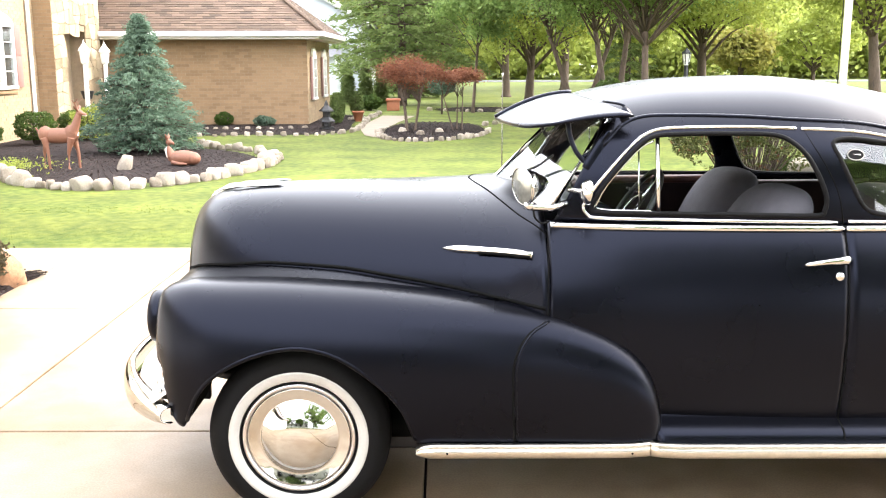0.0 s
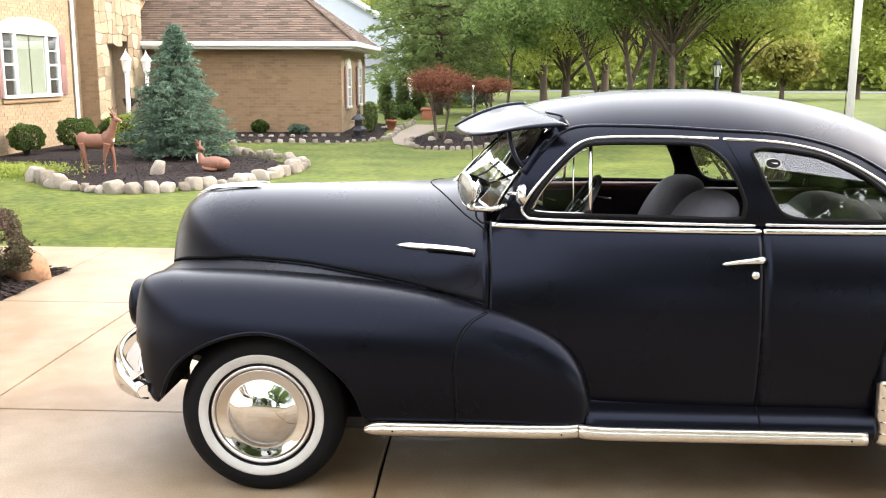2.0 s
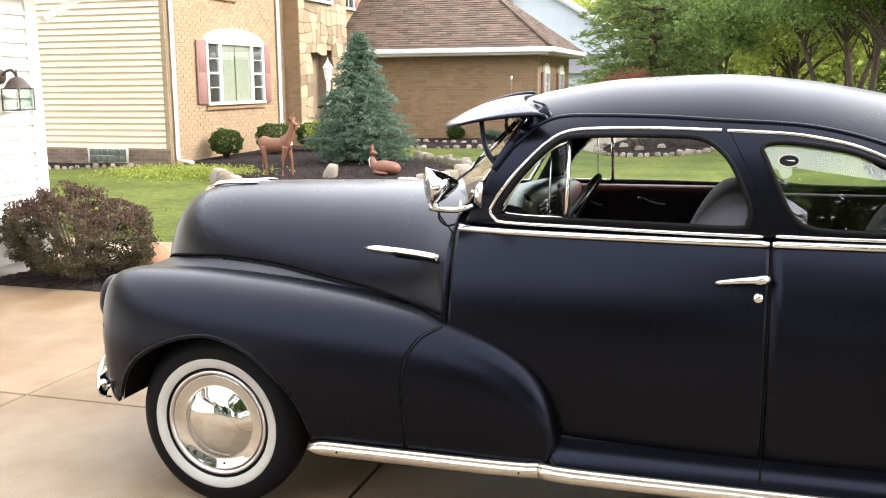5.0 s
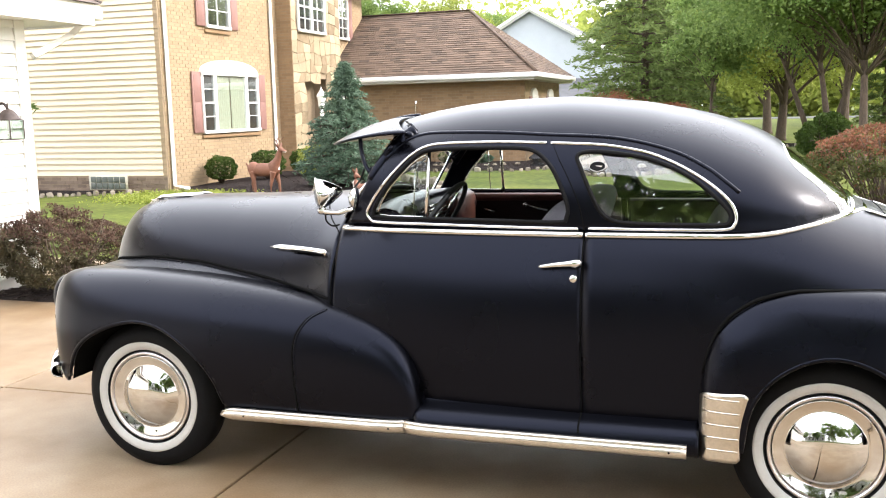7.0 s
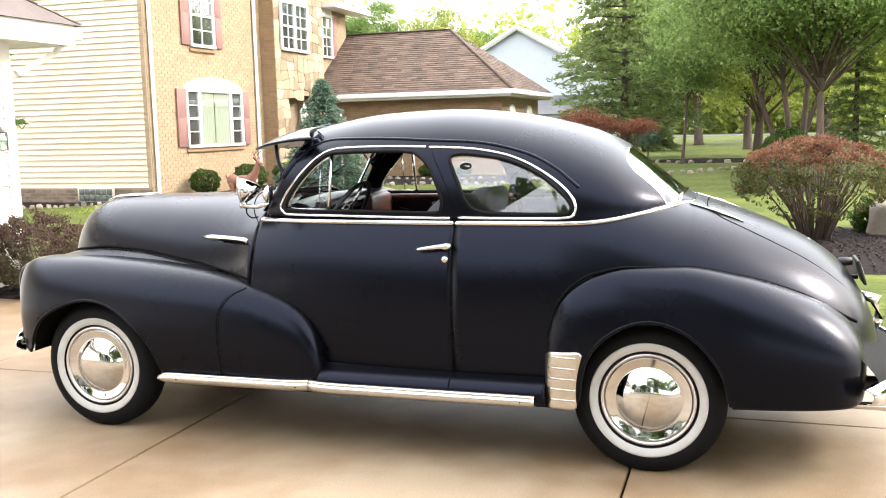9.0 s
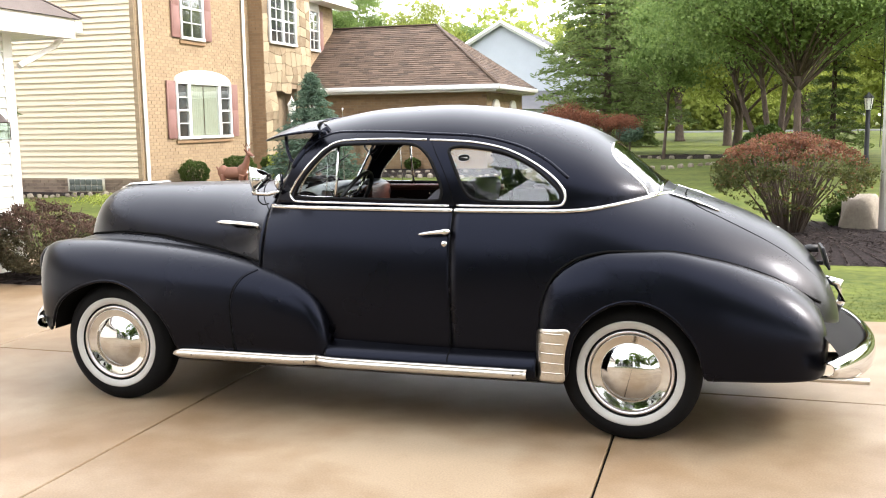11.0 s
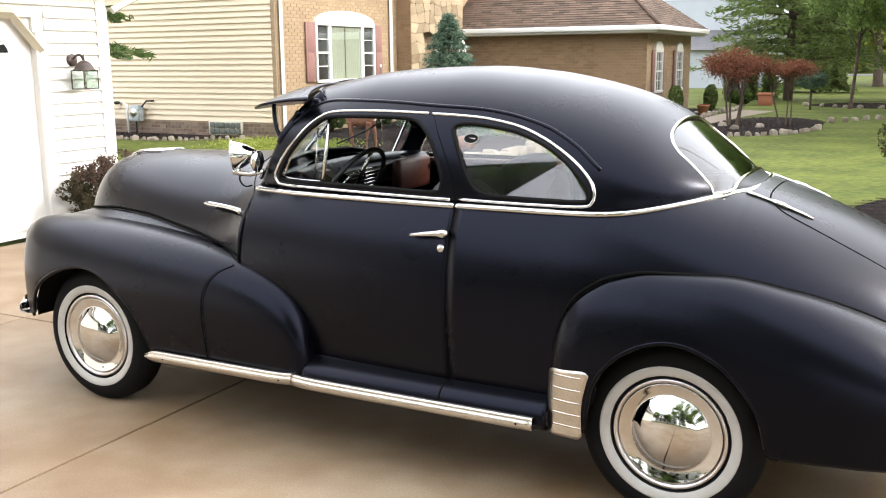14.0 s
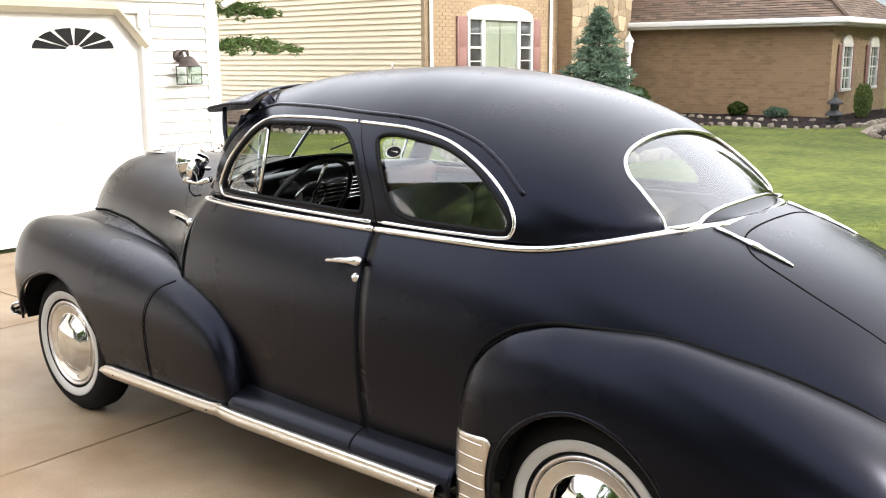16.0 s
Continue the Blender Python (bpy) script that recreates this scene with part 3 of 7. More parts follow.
# fenders
class Fender:
    def __init__(self, T, yo, yc, zc, zb, n=2.35, inner=0.30):
        self.T, self.yo, self.yc, self.zc, self.zb, self.n, self.inner = T, yo, yc, zc, zb, n, inner

    def y(self, x, z):
        zc, T, n = self.zc(x), self.T(x), self.n
        h = np.clip((z - zc) / np.maximum(T - zc, 1e-3), 0, 1)
        tuck = 0.02 * np.clip((zc - z) / 0.22, 0, 1) ** 2
        return self.yc(x) + (self.yo(x) - self.yc(x)) * (1 - h ** n) ** (1 / n) - tuck

    def grid(self, X, side):
        V = np.zeros((len(X), 60, 3))
        for i, x in enumerate(X):
            T, yo, yc, zc, zb, n = self.T(x), self.yo(x), self.yc(x), self.zc(x), self.zb(x), self.n
            t = np.linspace(-1.15, 0, 16)[:-1]
            V[i, :15, 1] = yc - self.inner * np.abs(np.sin(t)) ** (2 / n)
            V[i, :15, 2] = zc + (T - zc) * np.cos(t) ** (2 / n)
            t = np.linspace(0, math.pi / 2, 30)
            V[i, 15:45, 1] = yc + (yo - yc) * np.sin(t) ** (2 / n)
            V[i, 15:45, 2] = zc + (T - zc) * np.abs(np.cos(t)) ** (2 / n)
            a = np.linspace(zc, zb, 16)[1:]
            V[i, 45:, 2] = a
            V[i, 45:, 1] = self.y(x, a)
            V[i, :, 0] = x
        V[..., 1] *= side
        return V


front = Fender(
    knots((-0.5425, 0.72), (-0.537, 0.82), (-0.518, 0.885), (-0.472, 0.905), (-0.386, 0.916), (-0.17, 0.918), (0.15, 0.907), (0.58, 0.872), (0.87, 0.828), (1.09, 0.765), (1.23, 0.693), (1.30, 0.62), (1.34, 0.53), (1.362, 0.42)),
    knots((-0.5425, 0.66), (-0.536, 0.715), (-0.511, 0.765), (-0.438, 0.82), (-0.3, 0.855), (0.0, 0.872), (0.4, 0.882), (1.0, 0.880), (1.22, 0.877), (1.315, 0.869), (1.35, 0.845), (1.362, 0.79)),
    knots((-0.58, 0.62), (0.0, 0.63), (0.6, 0.68), (1.0, 0.74), (1.362, 0.77)),
    knots((-0.54, 0.66), (-0.47, 0.60), (0.0, 0.58), (0.9, 0.56), (1.25, 0.50), (1.362, 0.39)),
    knots((-0.5425, 0.70), (-0.522, 0.685), (-0.505, 0.64), (-0.495, 0.56), (-0.478, 0.475), (-0.452, 0.415), (-0.428, 0.402), (-0.30, 0.40), (0.3, 0.36), (0.45, 0.348), (1.362, 0.348)))
rear = Fender(
    knots((2.487, 0.42), (2.492, 0.58), (2.51, 0.70), (2.555, 0.803), (2.62, 0.870), (2.71, 0.918), (2.855, 0.944), (3.08, 0.944), (3.34, 0.898), (3.59, 0.813), (3.76, 0.715), (3.83, 0.635), (3.862, 0.54)),
    knots((2.487, 0.80), (2.495, 0.84), (2.53, 0.868), (2.62, 0.885), (2.9, 0.892), (3.3, 0.885), (3.55, 0.855), (3.7, 0.815), (3.8, 0.76), (3.845, 0.70), (3.862, 0.62)),
    knots((2.487, 0.78), (2.7, 0.75), (3.1, 0.72), (3.4, 0.66), (3.7, 0.56), (3.862, 0.46)),
    knots((2.487, 0.38), (2.56, 0.52), (2.9, 0.56), (3.4, 0.54), (3.862, 0.50)),
    knots((2.487, 0.31), (2.7, 0.33), (3.3, 0.352), (3.78, 0.356), (3.835, 0.375), (3.856, 0.43), (3.862, 0.47)))
ARCH_F = [(-0.435, 0.1)] + [tuple(p) for p in spline([(-0.424, 0.40), (-0.362, 0.54), (-0.272, 0.63), (-0.124, 0.697), (0.023, 0.718), (0.163, 0.685), (0.297, 0.597), (0.393, 0.494), (0.445, 0.37)], 5)] + [(0.455, 0.1)]
ARCH_R = [(2.648, 0.1)] + [tuple(p) for p in spline([(2.640, 0.34), (2.668, 0.51), (2.732, 0.615), (2.819, 0.683), (2.918, 0.718), (3.008, 0.716), (3.102, 0.682), (3.181, 0.623), (3.245, 0.545), (3.280, 0.475), (3.297, 0.398), (3.315, 0.34)], 5)] + [(3.33, 0.1)]


def spread(x0, x1, n):
    u = np.linspace(0, math.pi, n)
    return x0 + (x1 - x0) * (0.5 - 0.5 * np.cos(u)) * 0.55 + (x1 - x0) * np.linspace(0, 1, n) * 0.45


for s in (-1, 1):
    for name, fen, x0, x1, arch in (("front_fender", front, -0.5425, 1.362, ARCH_F), ("rear_fender", rear, 2.487, 3.862, ARCH_R)):
        V = fen.grid(spread(x0, x1, 110), s)
        hole = (np.abs(V[..., 1]) > 0.5, arch, (0, 2), lambda a, b, old, f=fen, s=s: (a, s * float(f.y(a, b)) if b < f.T(a) - 0.01 else old[1], b))
        fo = solid(part(name, sheet(V, [hole]), M_PAINT, car), 0.012, 0)
        if name == "front_fender":
            P = [(x, s * (float(front.y(x, min(z, front.T(x) - 0.002))) + 0.0045), z) for x, z in spline([(0.925, 0.80), (0.86, 0.765), (0.815, 0.70), (0.80, 0.62), (0.803, 0.50), (0.81, 0.352)], 6)]
            part("fender_gap", tube(bmesh.new(), P, 0.0055, 6), M_DARK, fo)
            part("panel_lip", tube(bmesh.new(), [(x + 0.010, y, z + 0.002) for x, y, z in P], 0.0055, 6), M_PAINT, fo)
        lip = [(x, s * (float(fen.y(x, z)) - 0.002), z) for x, z in arch[1:-1] if z > float(fen.zb(x)) + 0.004]
        part("arch_lip", tube(bmesh.new(), lip, 0.010, 8), M_PAINT, fo)
        # inner wheel well
        cx = 0.04 if name == "front_fender" else 2.98
        turn = np.linspace(0.0, 2.35 if name == "front_fender" else math.pi, 25)
        ring = [(x, z + 0.003) for x, z in arch[1:-1] if z > 0.39]
        W = np.array([[(p[0], s * (0.45 + (float(fen.y(p[0], max(p[1], 0.40))) - 0.022 - 0.45) * k), p[1]) for k in np.linspace(0, 1, 6)] for p in ring])
        part("wheel_well", sheet(W), M_DARK, fo)
        F = np.array([[(cx + k2 * 0.40 * math.cos(q), s * 0.45, 0.36 + k2 * 0.365 * math.sin(q)) for q in turn] for k2 in (0.02, 1.0)])
        part("wheel_well_back", sheet(F), M_DARK, fo)
    # bead along the rear fender, where it meets the body
    bead = knots((2.495, 0.60), (2.512, 0.69), (2.556, 0.793), (2.62, 0.860), (2.71, 0.908), (2.855, 0.934), (3.08, 0.934), (3.34, 0.888), (3.59, 0.803), (3.84, 0.655))
    P = [(x, s * (float(tub_y(x, float(bead(x)))) + 0.005), float(bead(x)) + 0.0125) for x in np.linspace(2.497, 3.84, 90)]
    part("fender_bead", tube(bmesh.new(), P, 0.0075, 6), M_DARK, car)
    # catwalk from the fender's crest up to the bonnet side, with a dark bead along the joint
    join = knots((-0.52, 0.895), (-0.446, 0.926), (-0.30, 0.946), (-0.14, 0.960), (0.10, 0.955), (0.345, 0.929), (0.593, 0.896), (0.80, 0.862), (0.928, 0.848))
    xs = np.linspace(-0.52, 0.928, 50)
    C, P = np.zeros((50, 9, 3)), []
    for i, x in enumerate(xs):
        z1 = max(float(join(x)) - 0.012, float(front.T(x)) - 0.004)
        y0, z0, y1 = float(front.yc(x)) - 0.03, float(front.T(x)) - 0.007, float(hood_y(x, z1)) - 0.006
        for j, u in enumerate(np.linspace(0, 1, 9)):
            C[i, j] = (x, s * (y0 + (y1 - y0) * u), z0 + (z1 - z0) * u ** 1.6)
        P.append((x, s * (y1 + 0.010), z1 + 0.005))
    part("catwalk", sheet(C), M_PAINT, car)
    part("fender_bead", tube(bmesh.new(), P, 0.0075, 6), M_DARK, car)
    # headlamp in the fender's nose
    hl = part("headlamp", lathe(bmesh.new(), [(0.098, 0.05), (0.104, 0.0), (0.100, -0.022), (0.088, -0.028), (0.084, -0.02)], (-0.552, s * 0.60, 0.775), axis="x", n=36), M_PAINT, car, "round black-painted headlamp rim")
    part("lens", lathe(bmesh.new(), [(0.0, -0.034), (0.04, -0.031), (0.086, -0.018)], (-0.552, s * 0.60, 0.775), axis="x", n=36), M_LENS, hl, "clear headlamp lens")
    # bright stone guard with ribs
    G = np.zeros((14, 20, 3))
    for i in range(14):
        for j in range(20):
            u, v = i / 13, j / 19
            corner = 0.016 * (max(0, abs(u - 0.5) - 0.36) / 0.14) ** 2
            z = 0.298 + corner + v * (0.562 + 0.014 * u - 2 * corner - 0.298)
            x = 2.488 + u * (0.150 + 0.026 * v ** 1.5 - 0.010 * math.sin(math.pi * v))
            G[i, j] = (x, s * (float(rear.y(max(x, 2.50), max(z, 0.36))) + 0.010 - 0.02 * max(0, (0.345 - z)) - 0.012 * (i == 0)), z)
    g = solid(part("stone_guard", sheet(G), M_STEEL, car, "bright ribbed metal stone guard"), 0.004, 0)
    for z in (0.545, 0.495, 0.445, 0.395, 0.345):
        part("rib", tube(bmesh.new(), [(x, s * (float(rear.y(x, z)) + 0.0125), z) for x in np.linspace(2.505, 2.632, 8)], 0.0035, 6), M_STEEL, g)
    # running board and its bright edge
    flare = spline([(0.766, 0.452), (0.774, 0.438), (0.790, 0.426), (0.815, 0.416), (0.845, 0.404), (0.866, 0.388), (0.877, 0.366), (0.880, 0.340), (0.868, 0.310), (0.82, 0.302)], 3)
    B = np.zeros((80, len(flare), 3))
    for i, x in enumerate(np.linspace(1.285, 2.487, 80)):
        k = min(1.0, max(0.0, (x - 1.285) / 0.07))
        k = k * k * (3 - 2 * k)
        for j, (y, z) in enumerate(flare):
            B[i, j] = (x, s * (0.765 + (y - 0.765) * k), z)
    b = solid(part("running_board", sheet(B), M_PAINT, car), 0.01, 0)
    strip = [(-0.020, 0.024), (-0.004, 0.028), (0.006, 0.026), (0.010, 0.020), (0.008, 0.0155), (0.0135, 0.011), (0.0165, 0.0), (0.0145, -0.012), (0.008, -0.022), (-0.006, -0.027), (-0.020, -0.024)]
    for x0, x1, lift in ((0.445, 1.318, 0.0), (1.308, 2.445, 0.006)):
        xs = np.linspace(x0, x1, 40)
        E = np.zeros((40, len(strip), 3))
        for i, x in enumerate(xs):
            k = (0.35, 0.75, 0.95)[i] if lift == 0 and i < 3 else 1.0
            up = 0.010 * math.exp(-(x - x0) / 0.05) if lift else 0.010 * math.exp((x - x1) / 0.06)
            for j, (dy, dz) in enumerate(strip):
                E[i, j] = (x, s * (0.889 + lift + dy), 0.331 + up + dz * k)
        solid(part("edge_trim", sheet(E), M_STEEL, b, "bright metal edge strip"), 0.003, 0)
    for x in (0.56, 1.24, 2.38):
        part("rivet", lathe(bmesh.new(), [(0, s * 0.003), (0.004, s * 0.002), (0.005, -s * 0.003)], (x, s * (0.906 if x < 1.3 else 0.912), 0.330), n=10), M_DARK, b)
    part("door_gap", tube(bmesh.new(), [(2.0305 - 0.004 * j / len(flare), s * (y + 0.0035), z + 0.002) for j, (y, z) in enumerate(flare) if z > 0.36], 0.0046, 6), M_DARK, b)

# belt moulding and window trims
for s in (-1, 1):
    for x0, x1 in ((0.955, 2.026), (2.036, 2.46)):
        P = [(x, s * (float(tub_y(x, 1.134)) + 0.009), 1.134) for x in np.linspace(x0, x1, 40)]
        part("belt_moulding", tube(bmesh.new(), P, 0.0135, 8, flat=1.0), M_CHROME, car, "chrome belt moulding")
    for outline, nm in ((WIN_F, "front"), (WIN_R, "rear")):
        P = [(x, s * (float(roof_y(x, z)) + 0.004), z) for x, z in outline]
        part("window_rubber", tube(bmesh.new(), P, 0.009, 8, True), M_RUBBER, roof)
    # chrome loops
    loopF = spline([(2.005, 1.157), (1.68, 1.160), (1.38, 1.164), (1.135, 1.166), (1.092, 1.176), (1.074, 1.204), (1.090, 1.240), (1.132, 1.300), (1.202, 1.382), (1.272, 1.450), (1.340, 1.486), (1.44, 1.498), (1.66, 1.501), (1.862, 1.496)], 6)
    part("window_moulding", tube(bmesh.new(), [(x, s * (float(roof_y(x, z)) + 0.007), z) for x, z in loopF], 0.0075, 8), M_CHROME, roof, "slim chrome window moulding")
    loopR = spline([(1.880, 1.495), (2.0, 1.490), (2.12, 1.480), (2.255, 1.454), (2.355, 1.418), (2.447, 1.370), (2.526, 1.317), (2.58, 1.265), (2.604, 1.218), (2.599, 1.180), (2.562, 1.161), (2.39, 1.158), (2.22, 1.158), (2.045, 1.160)], 6)
    part("window_moulding", tube(bmesh.new(), [(x, s * (float(roof_y(x, z)) + 0.007), z) for x, z in loopR], 0.0075, 8), M_CHROME, roof, "slim chrome window moulding")
    drip = spline([(1.15, 1.43), (1.22, 1.50), (1.31, 1.535), (1.46, 1.541), (1.68, 1.537), (1.86, 1.527), (2.07, 1.516), (2.20, 1.498), (2.32, 1.468), (2.41, 1.435), (2.505, 1.383), (2.56, 1.342), (2.615, 1.298)], 5)
    part("drip_rail", tube(bmesh.new(), [(x, s * (float(roof_y(x, z)) + 0.006), z) for x, z in drip], 0.009, 8), M_PAINT, roof)
    part("vent_post", tube(bmesh.new(), [(1.352, s * (float(roof_y(1.352, 1.47)) - 0.002), 1.47), (1.352, s * (float(roof_y(1.352, 1.17)) - 0.002), 1.165)], 0.008, 8), M_CHROME, roof)
    vent = spline([(1.338, 1.192), (1.14, 1.196), (1.128, 1.222), (1.166, 1.294), (1.230, 1.368), (1.290, 1.426), (1.338, 1.450)], 4)
    part("vent_frame", tube(bmesh.new(), [(x, s * (float(roof_y(x, z)) - 0.010), z) for x, z in vent], 0.0045, 8), M_CHROME, roof, "slim chrome vent window frame")
    part("vent_edge", tube(bmesh.new(), [(1.285, s * (float(roof_y(1.285, 1.20)) - 0.035), 1.198), (1.285, s * (float(roof_y(1.285, 1.42)) - 0.030), 1.418)], 0.003, 6), M_CHROME, roof)
    for outline, shift in ((WIN_R, 0.004), ([p for p in WIN_F if p[0] < 1.35] + [(1.35, 1.17), (1.35, 1.45)][:0], 0.004)):
        bm = bmesh.new()
        vs = [bm.verts.new((x, s * (float(roof_y(x, z)) - shift), z)) for x, z in outline]
        bm.faces.new(vs)
        g = part("side_glass", bm, M_GLASS if outline is WIN_R else M_VENTGLASS, roof, smooth=False)
        g.visible_shadow = False
# oval sticker on each rear quarter glass
for s in (-1, 1):
    ring = [(2.075 + 0.032 * math.cos(a), s * (float(roof_y(2.075 + 0.032 * math.cos(a), 1.402 + 0.019 * math.sin(a))) + 0.0005), 1.402 + 0.019 * math.sin(a)) for a in np.linspace(0, 6.283, 25)[:-1]]
    bm = bmesh.new()
    bm.faces.new([bm.verts.new(v) for v in ring])
    dc = part("decal", bm, M_RUBBER, roof, "dark oval sticker with a pale rim", smooth=False)
    part("decal_rim", tube(bmesh.new(), ring, 0.0015, 6, True, up=(0, 1, 0)), M_WHITEWALL, dc)
    part("decal_bar", boxed(2.058, s * abs(ring[0][1]) - 0.002, 1.3995, 2.092, s * abs(ring[0][1]) + 0.003, 1.4045), M_STEEL, dc)

# belt moulding round the back of the roof
P = []
for x in list(np.linspace(2.45, 3.05, 40)) + [3.08, 3.10, 3.112]:
    k = min(1.0, (x - 2.45) / 0.40)
    z = 1.134 + (float(roof_zb(x)) - 0.008 - 1.134) * k * k * (3 - 2 * k)
    P.append((x, -min(float(tub_y(x, z)), float(tub_y(x, 1.134))) - 0.009, z))
P[-1] = (3.116, -0.02, P[-1][2])
P = P + [(x, -y, z) for x, y, z in reversed(P)]
part("belt_moulding", tube(bmesh.new(), P, 0.0125, 8), M_CHROME, car, "chrome belt moulding")
part("rear_window_moulding", tube(bmesh.new(), [(x, y, float(roof_z(x, y)) + 0.003) for x, y in WIN_B], 0.0085, 8, True), M_CHROME, roof, "chrome rear window surround")
bm = bmesh.new()
mx, my = sum(x for x, y in WIN_B) / len(WIN_B), 0.0
cols = [[bm.verts.new((mx + (x - mx) * k, my + (y - my) * k, float(roof_z(mx + (x - mx) * k, my + (y - my) * k)) - 0.004)) for x, y in WIN_B] for k in np.linspace(0.04, 1.0, 9)]
bm.faces.new(cols[0])
for A, B in zip(cols, cols[1:]):
    for k in range(len(A)):
        bm.faces.new((A[k], A[k - 1], B[k - 1], B[k]))
bmesh.ops.recalc_face_normals(bm, faces=bm.faces)
rg = part("rear_glass", bm, M_REARGLASS, roof)
rg.visible_shadow = False

# windscreen in two panes
for s in (-1, 1):
    a, b, c, d = Vector((0.775, 0.0, 1.240)), Vector((0.955, s * 0.60, 1.185)), Vector((1.17, s * 0.52, 1.52)), Vector((1.092, 0.0, 1.565))
    bm = bmesh.new()
    bm.faces.new([bm.verts.new(v) for v in (a, b, c, d)])
    g = part("windscreen_pane", bm, M_GLASS, roof, smooth=False)
    g.visible_shadow = False
    part("windscreen_frame", tube(bmesh.new(), [a, b, c, d], 0.011, 8, True), M_CHROME, roof)
    part("cowl", sheet(np.array([[(0.76 + 0.19 * t + dx * 0.16, s * 0.66 * t, float(hood_z(0.76 + 0.17 * t, 0.64 * t)) - 0.012 * dx + 0.002) for t in np.linspace(0, 1, 10)] for dx in (0, 0.5, 1.0)])), M_PAINT, car)
    # wiper
    part("wiper", tube(bmesh.new(), [(0.83, s * 0.22, 1.27), (0.93, s * 0.36, 1.33), (0.98, s * 0.44, 1.38)], 0.005, 6), M_BLACKMETAL, car)

# outer sun visor
S = np.zeros((14, 41, 3))
for i, u in enumerate(np.linspace(0, 1, 14)):
    for j, y in enumerate(np.linspace(-0.63, 0.63, 41)):
        k = abs(y) / 0.63
        xf, xr = 0.777 + 0.12 * k ** 2 + 0.10 * k ** 10, 1.106 + 0.15 * k ** 3
        zf, zr_ = 1.498 - 0.008 * k ** 2 + 0.03 * k ** 10, 1.606 - 0.062 * k ** 3
        S[i, j] = (xf + (xr - xf) * u, y, zf + (zr_ - zf) * (1 - (1 - u) ** 1.9))
visor = solid(part("sun_visor", sheet(S), M_PAINT, car, "black outside sun visor over the windscreen"), 0.01, 0)
part("visor_rib", tube(bmesh.new(), [(S[i, 20, 0], 0, S[i, 20, 2] + 0.006) for i in range(14)], 0.012, 8), M_PAINT, visor)
for s in (-1, 1):
    arm = spline([(1.262, 1.545), (1.225, 1.520), (1.165, 1.455), (1.118, 1.395), (1.085, 1.345)], 4)
    part("visor_arm", tube(bmesh.new(), [(x, s * (float(roof_y(x, z)) + 0.002), z) for x, z in arm], [0.040 - 0.020 * k / (len(arm) - 1) for k in range(len(arm))], 10, flat=0.45, up=(0, 1, 0)), M_PAINT, visor, "black visor bracket along the pillar")
    part("visor_boss", lathe(bmesh.new(), [(0, s * 0.010), (0.016, s * 0.009), (0.022, s * 0.003), (0.022, -s * 0.02)], (1.238, s * (float(roof_y(1.238, 1.525)) + 0.016), 1.527), n=24), M_PAINT, visor)
    part("visor_strap", tube(bmesh.new(), spline([(1.262, s * (float(roof_y(1.262, 1.55)) + 0.006), 1.550), (1.235, s * 0.50, 1.580), (1.18, s * 0.40, 1.590)], 5), 0.006, 8), M_PAINT, visor)
    part("visor_stay", tube(bmesh.new(), spline([(1.02, s * 0.565, 1.520), (1.028, s * 0.575, 1.465), (1.052, s * 0.592, 1.405), (1.09, s * 0.605, 1.362)], 5), [0.010] * 15 + [0.014], 8), M_PAINT, visor)
    hoop = spline([(1.175, 1.49), (1.135, 1.435), (1.10, 1.40), (1.07, 1.385)], 4)
    part("visor_hoop", tube(bmesh.new(), [(x, s * 0.592, z) for x, z in hoop], 0.011, 8), M_PAINT, visor)
part("visor_stay", tube(bmesh.new(), spline([(1.0, 0, 1.60), (0.98, 0, 1.50), (0.985, 0, 1.45)], 5), 0.009, 6), M_BLACKMETAL, visor)

# spotlight and mirror on the near pillar
LAMP = pose(0.866, -0.645, 1.287, 0, -6, 28)
bm = lathe(bmesh.new(), [(0.0, 0.088), (0.010, 0.086), (0.018, 0.078), (0.034, 0.056), (0.052, 0.026), (0.063, 0.0), (0.068, -0.018), (0.070, -0.026), (0.066, -0.030)], (0, 0, 0), axis="x", n=40)
bmesh.ops.transform(bm, matrix=LAMP, verts=bm.verts)
bowl = part("lamp_bowl", bm, M_CHROME, car, "bullet-shaped chrome spotlight bowl")
bm = lathe(bmesh.new(), [(0.0, -0.040), (0.030, -0.038), (0.066, -0.028)], (0, 0, 0), axis="x", n=32)
bmesh.ops.transform(bm, matrix=LAMP, verts=bm.verts)
part("lamp_lens", bm, M_LENS, bowl, "clear ribbed lens")
bm = tube(bmesh.new(), [(-0.024, 0.0705 * math.cos(a), 0.0705 * math.sin(a)) for a in np.linspace(0, 2 * math.pi, 41)[:-1]], 0.0045, 8, True)
bmesh.ops.transform(bm, matrix=LAMP, verts=bm.verts)
part("lens_rim", bm, M_CHROME, bowl)
part("lamp_bracket", tube(bmesh.new(), [(0.866, -0.662, 1.232), (0.868, -0.664, 1.212), (0.885, -0.666, 1.207), (0.95, -0.668, 1.205), (1.01, -0.652, 1.222)], [0.017, 0.019, 0.013, 0.011, 0.013], 10), M_CHROME, car)
part("lamp_knuckle", lathe(bmesh.new(), [(0.0, 0.022), (0.014, 0.020), (0.020, 0.008), (0.020, -0.010), (0.0, -0.016)], (0.868, -0.664, 1.212), axis="z", n=20), M_CHROME, car)
part("lamp_cable", tube(bmesh.new(), spline([(0.885, -0.668, 1.200), (0.890, -0.672, 1.170), (0.915, -0.668, 1.148), (0.945, -0.655, 1.152)], 5), 0.004, 6), M_RUBBER, car)
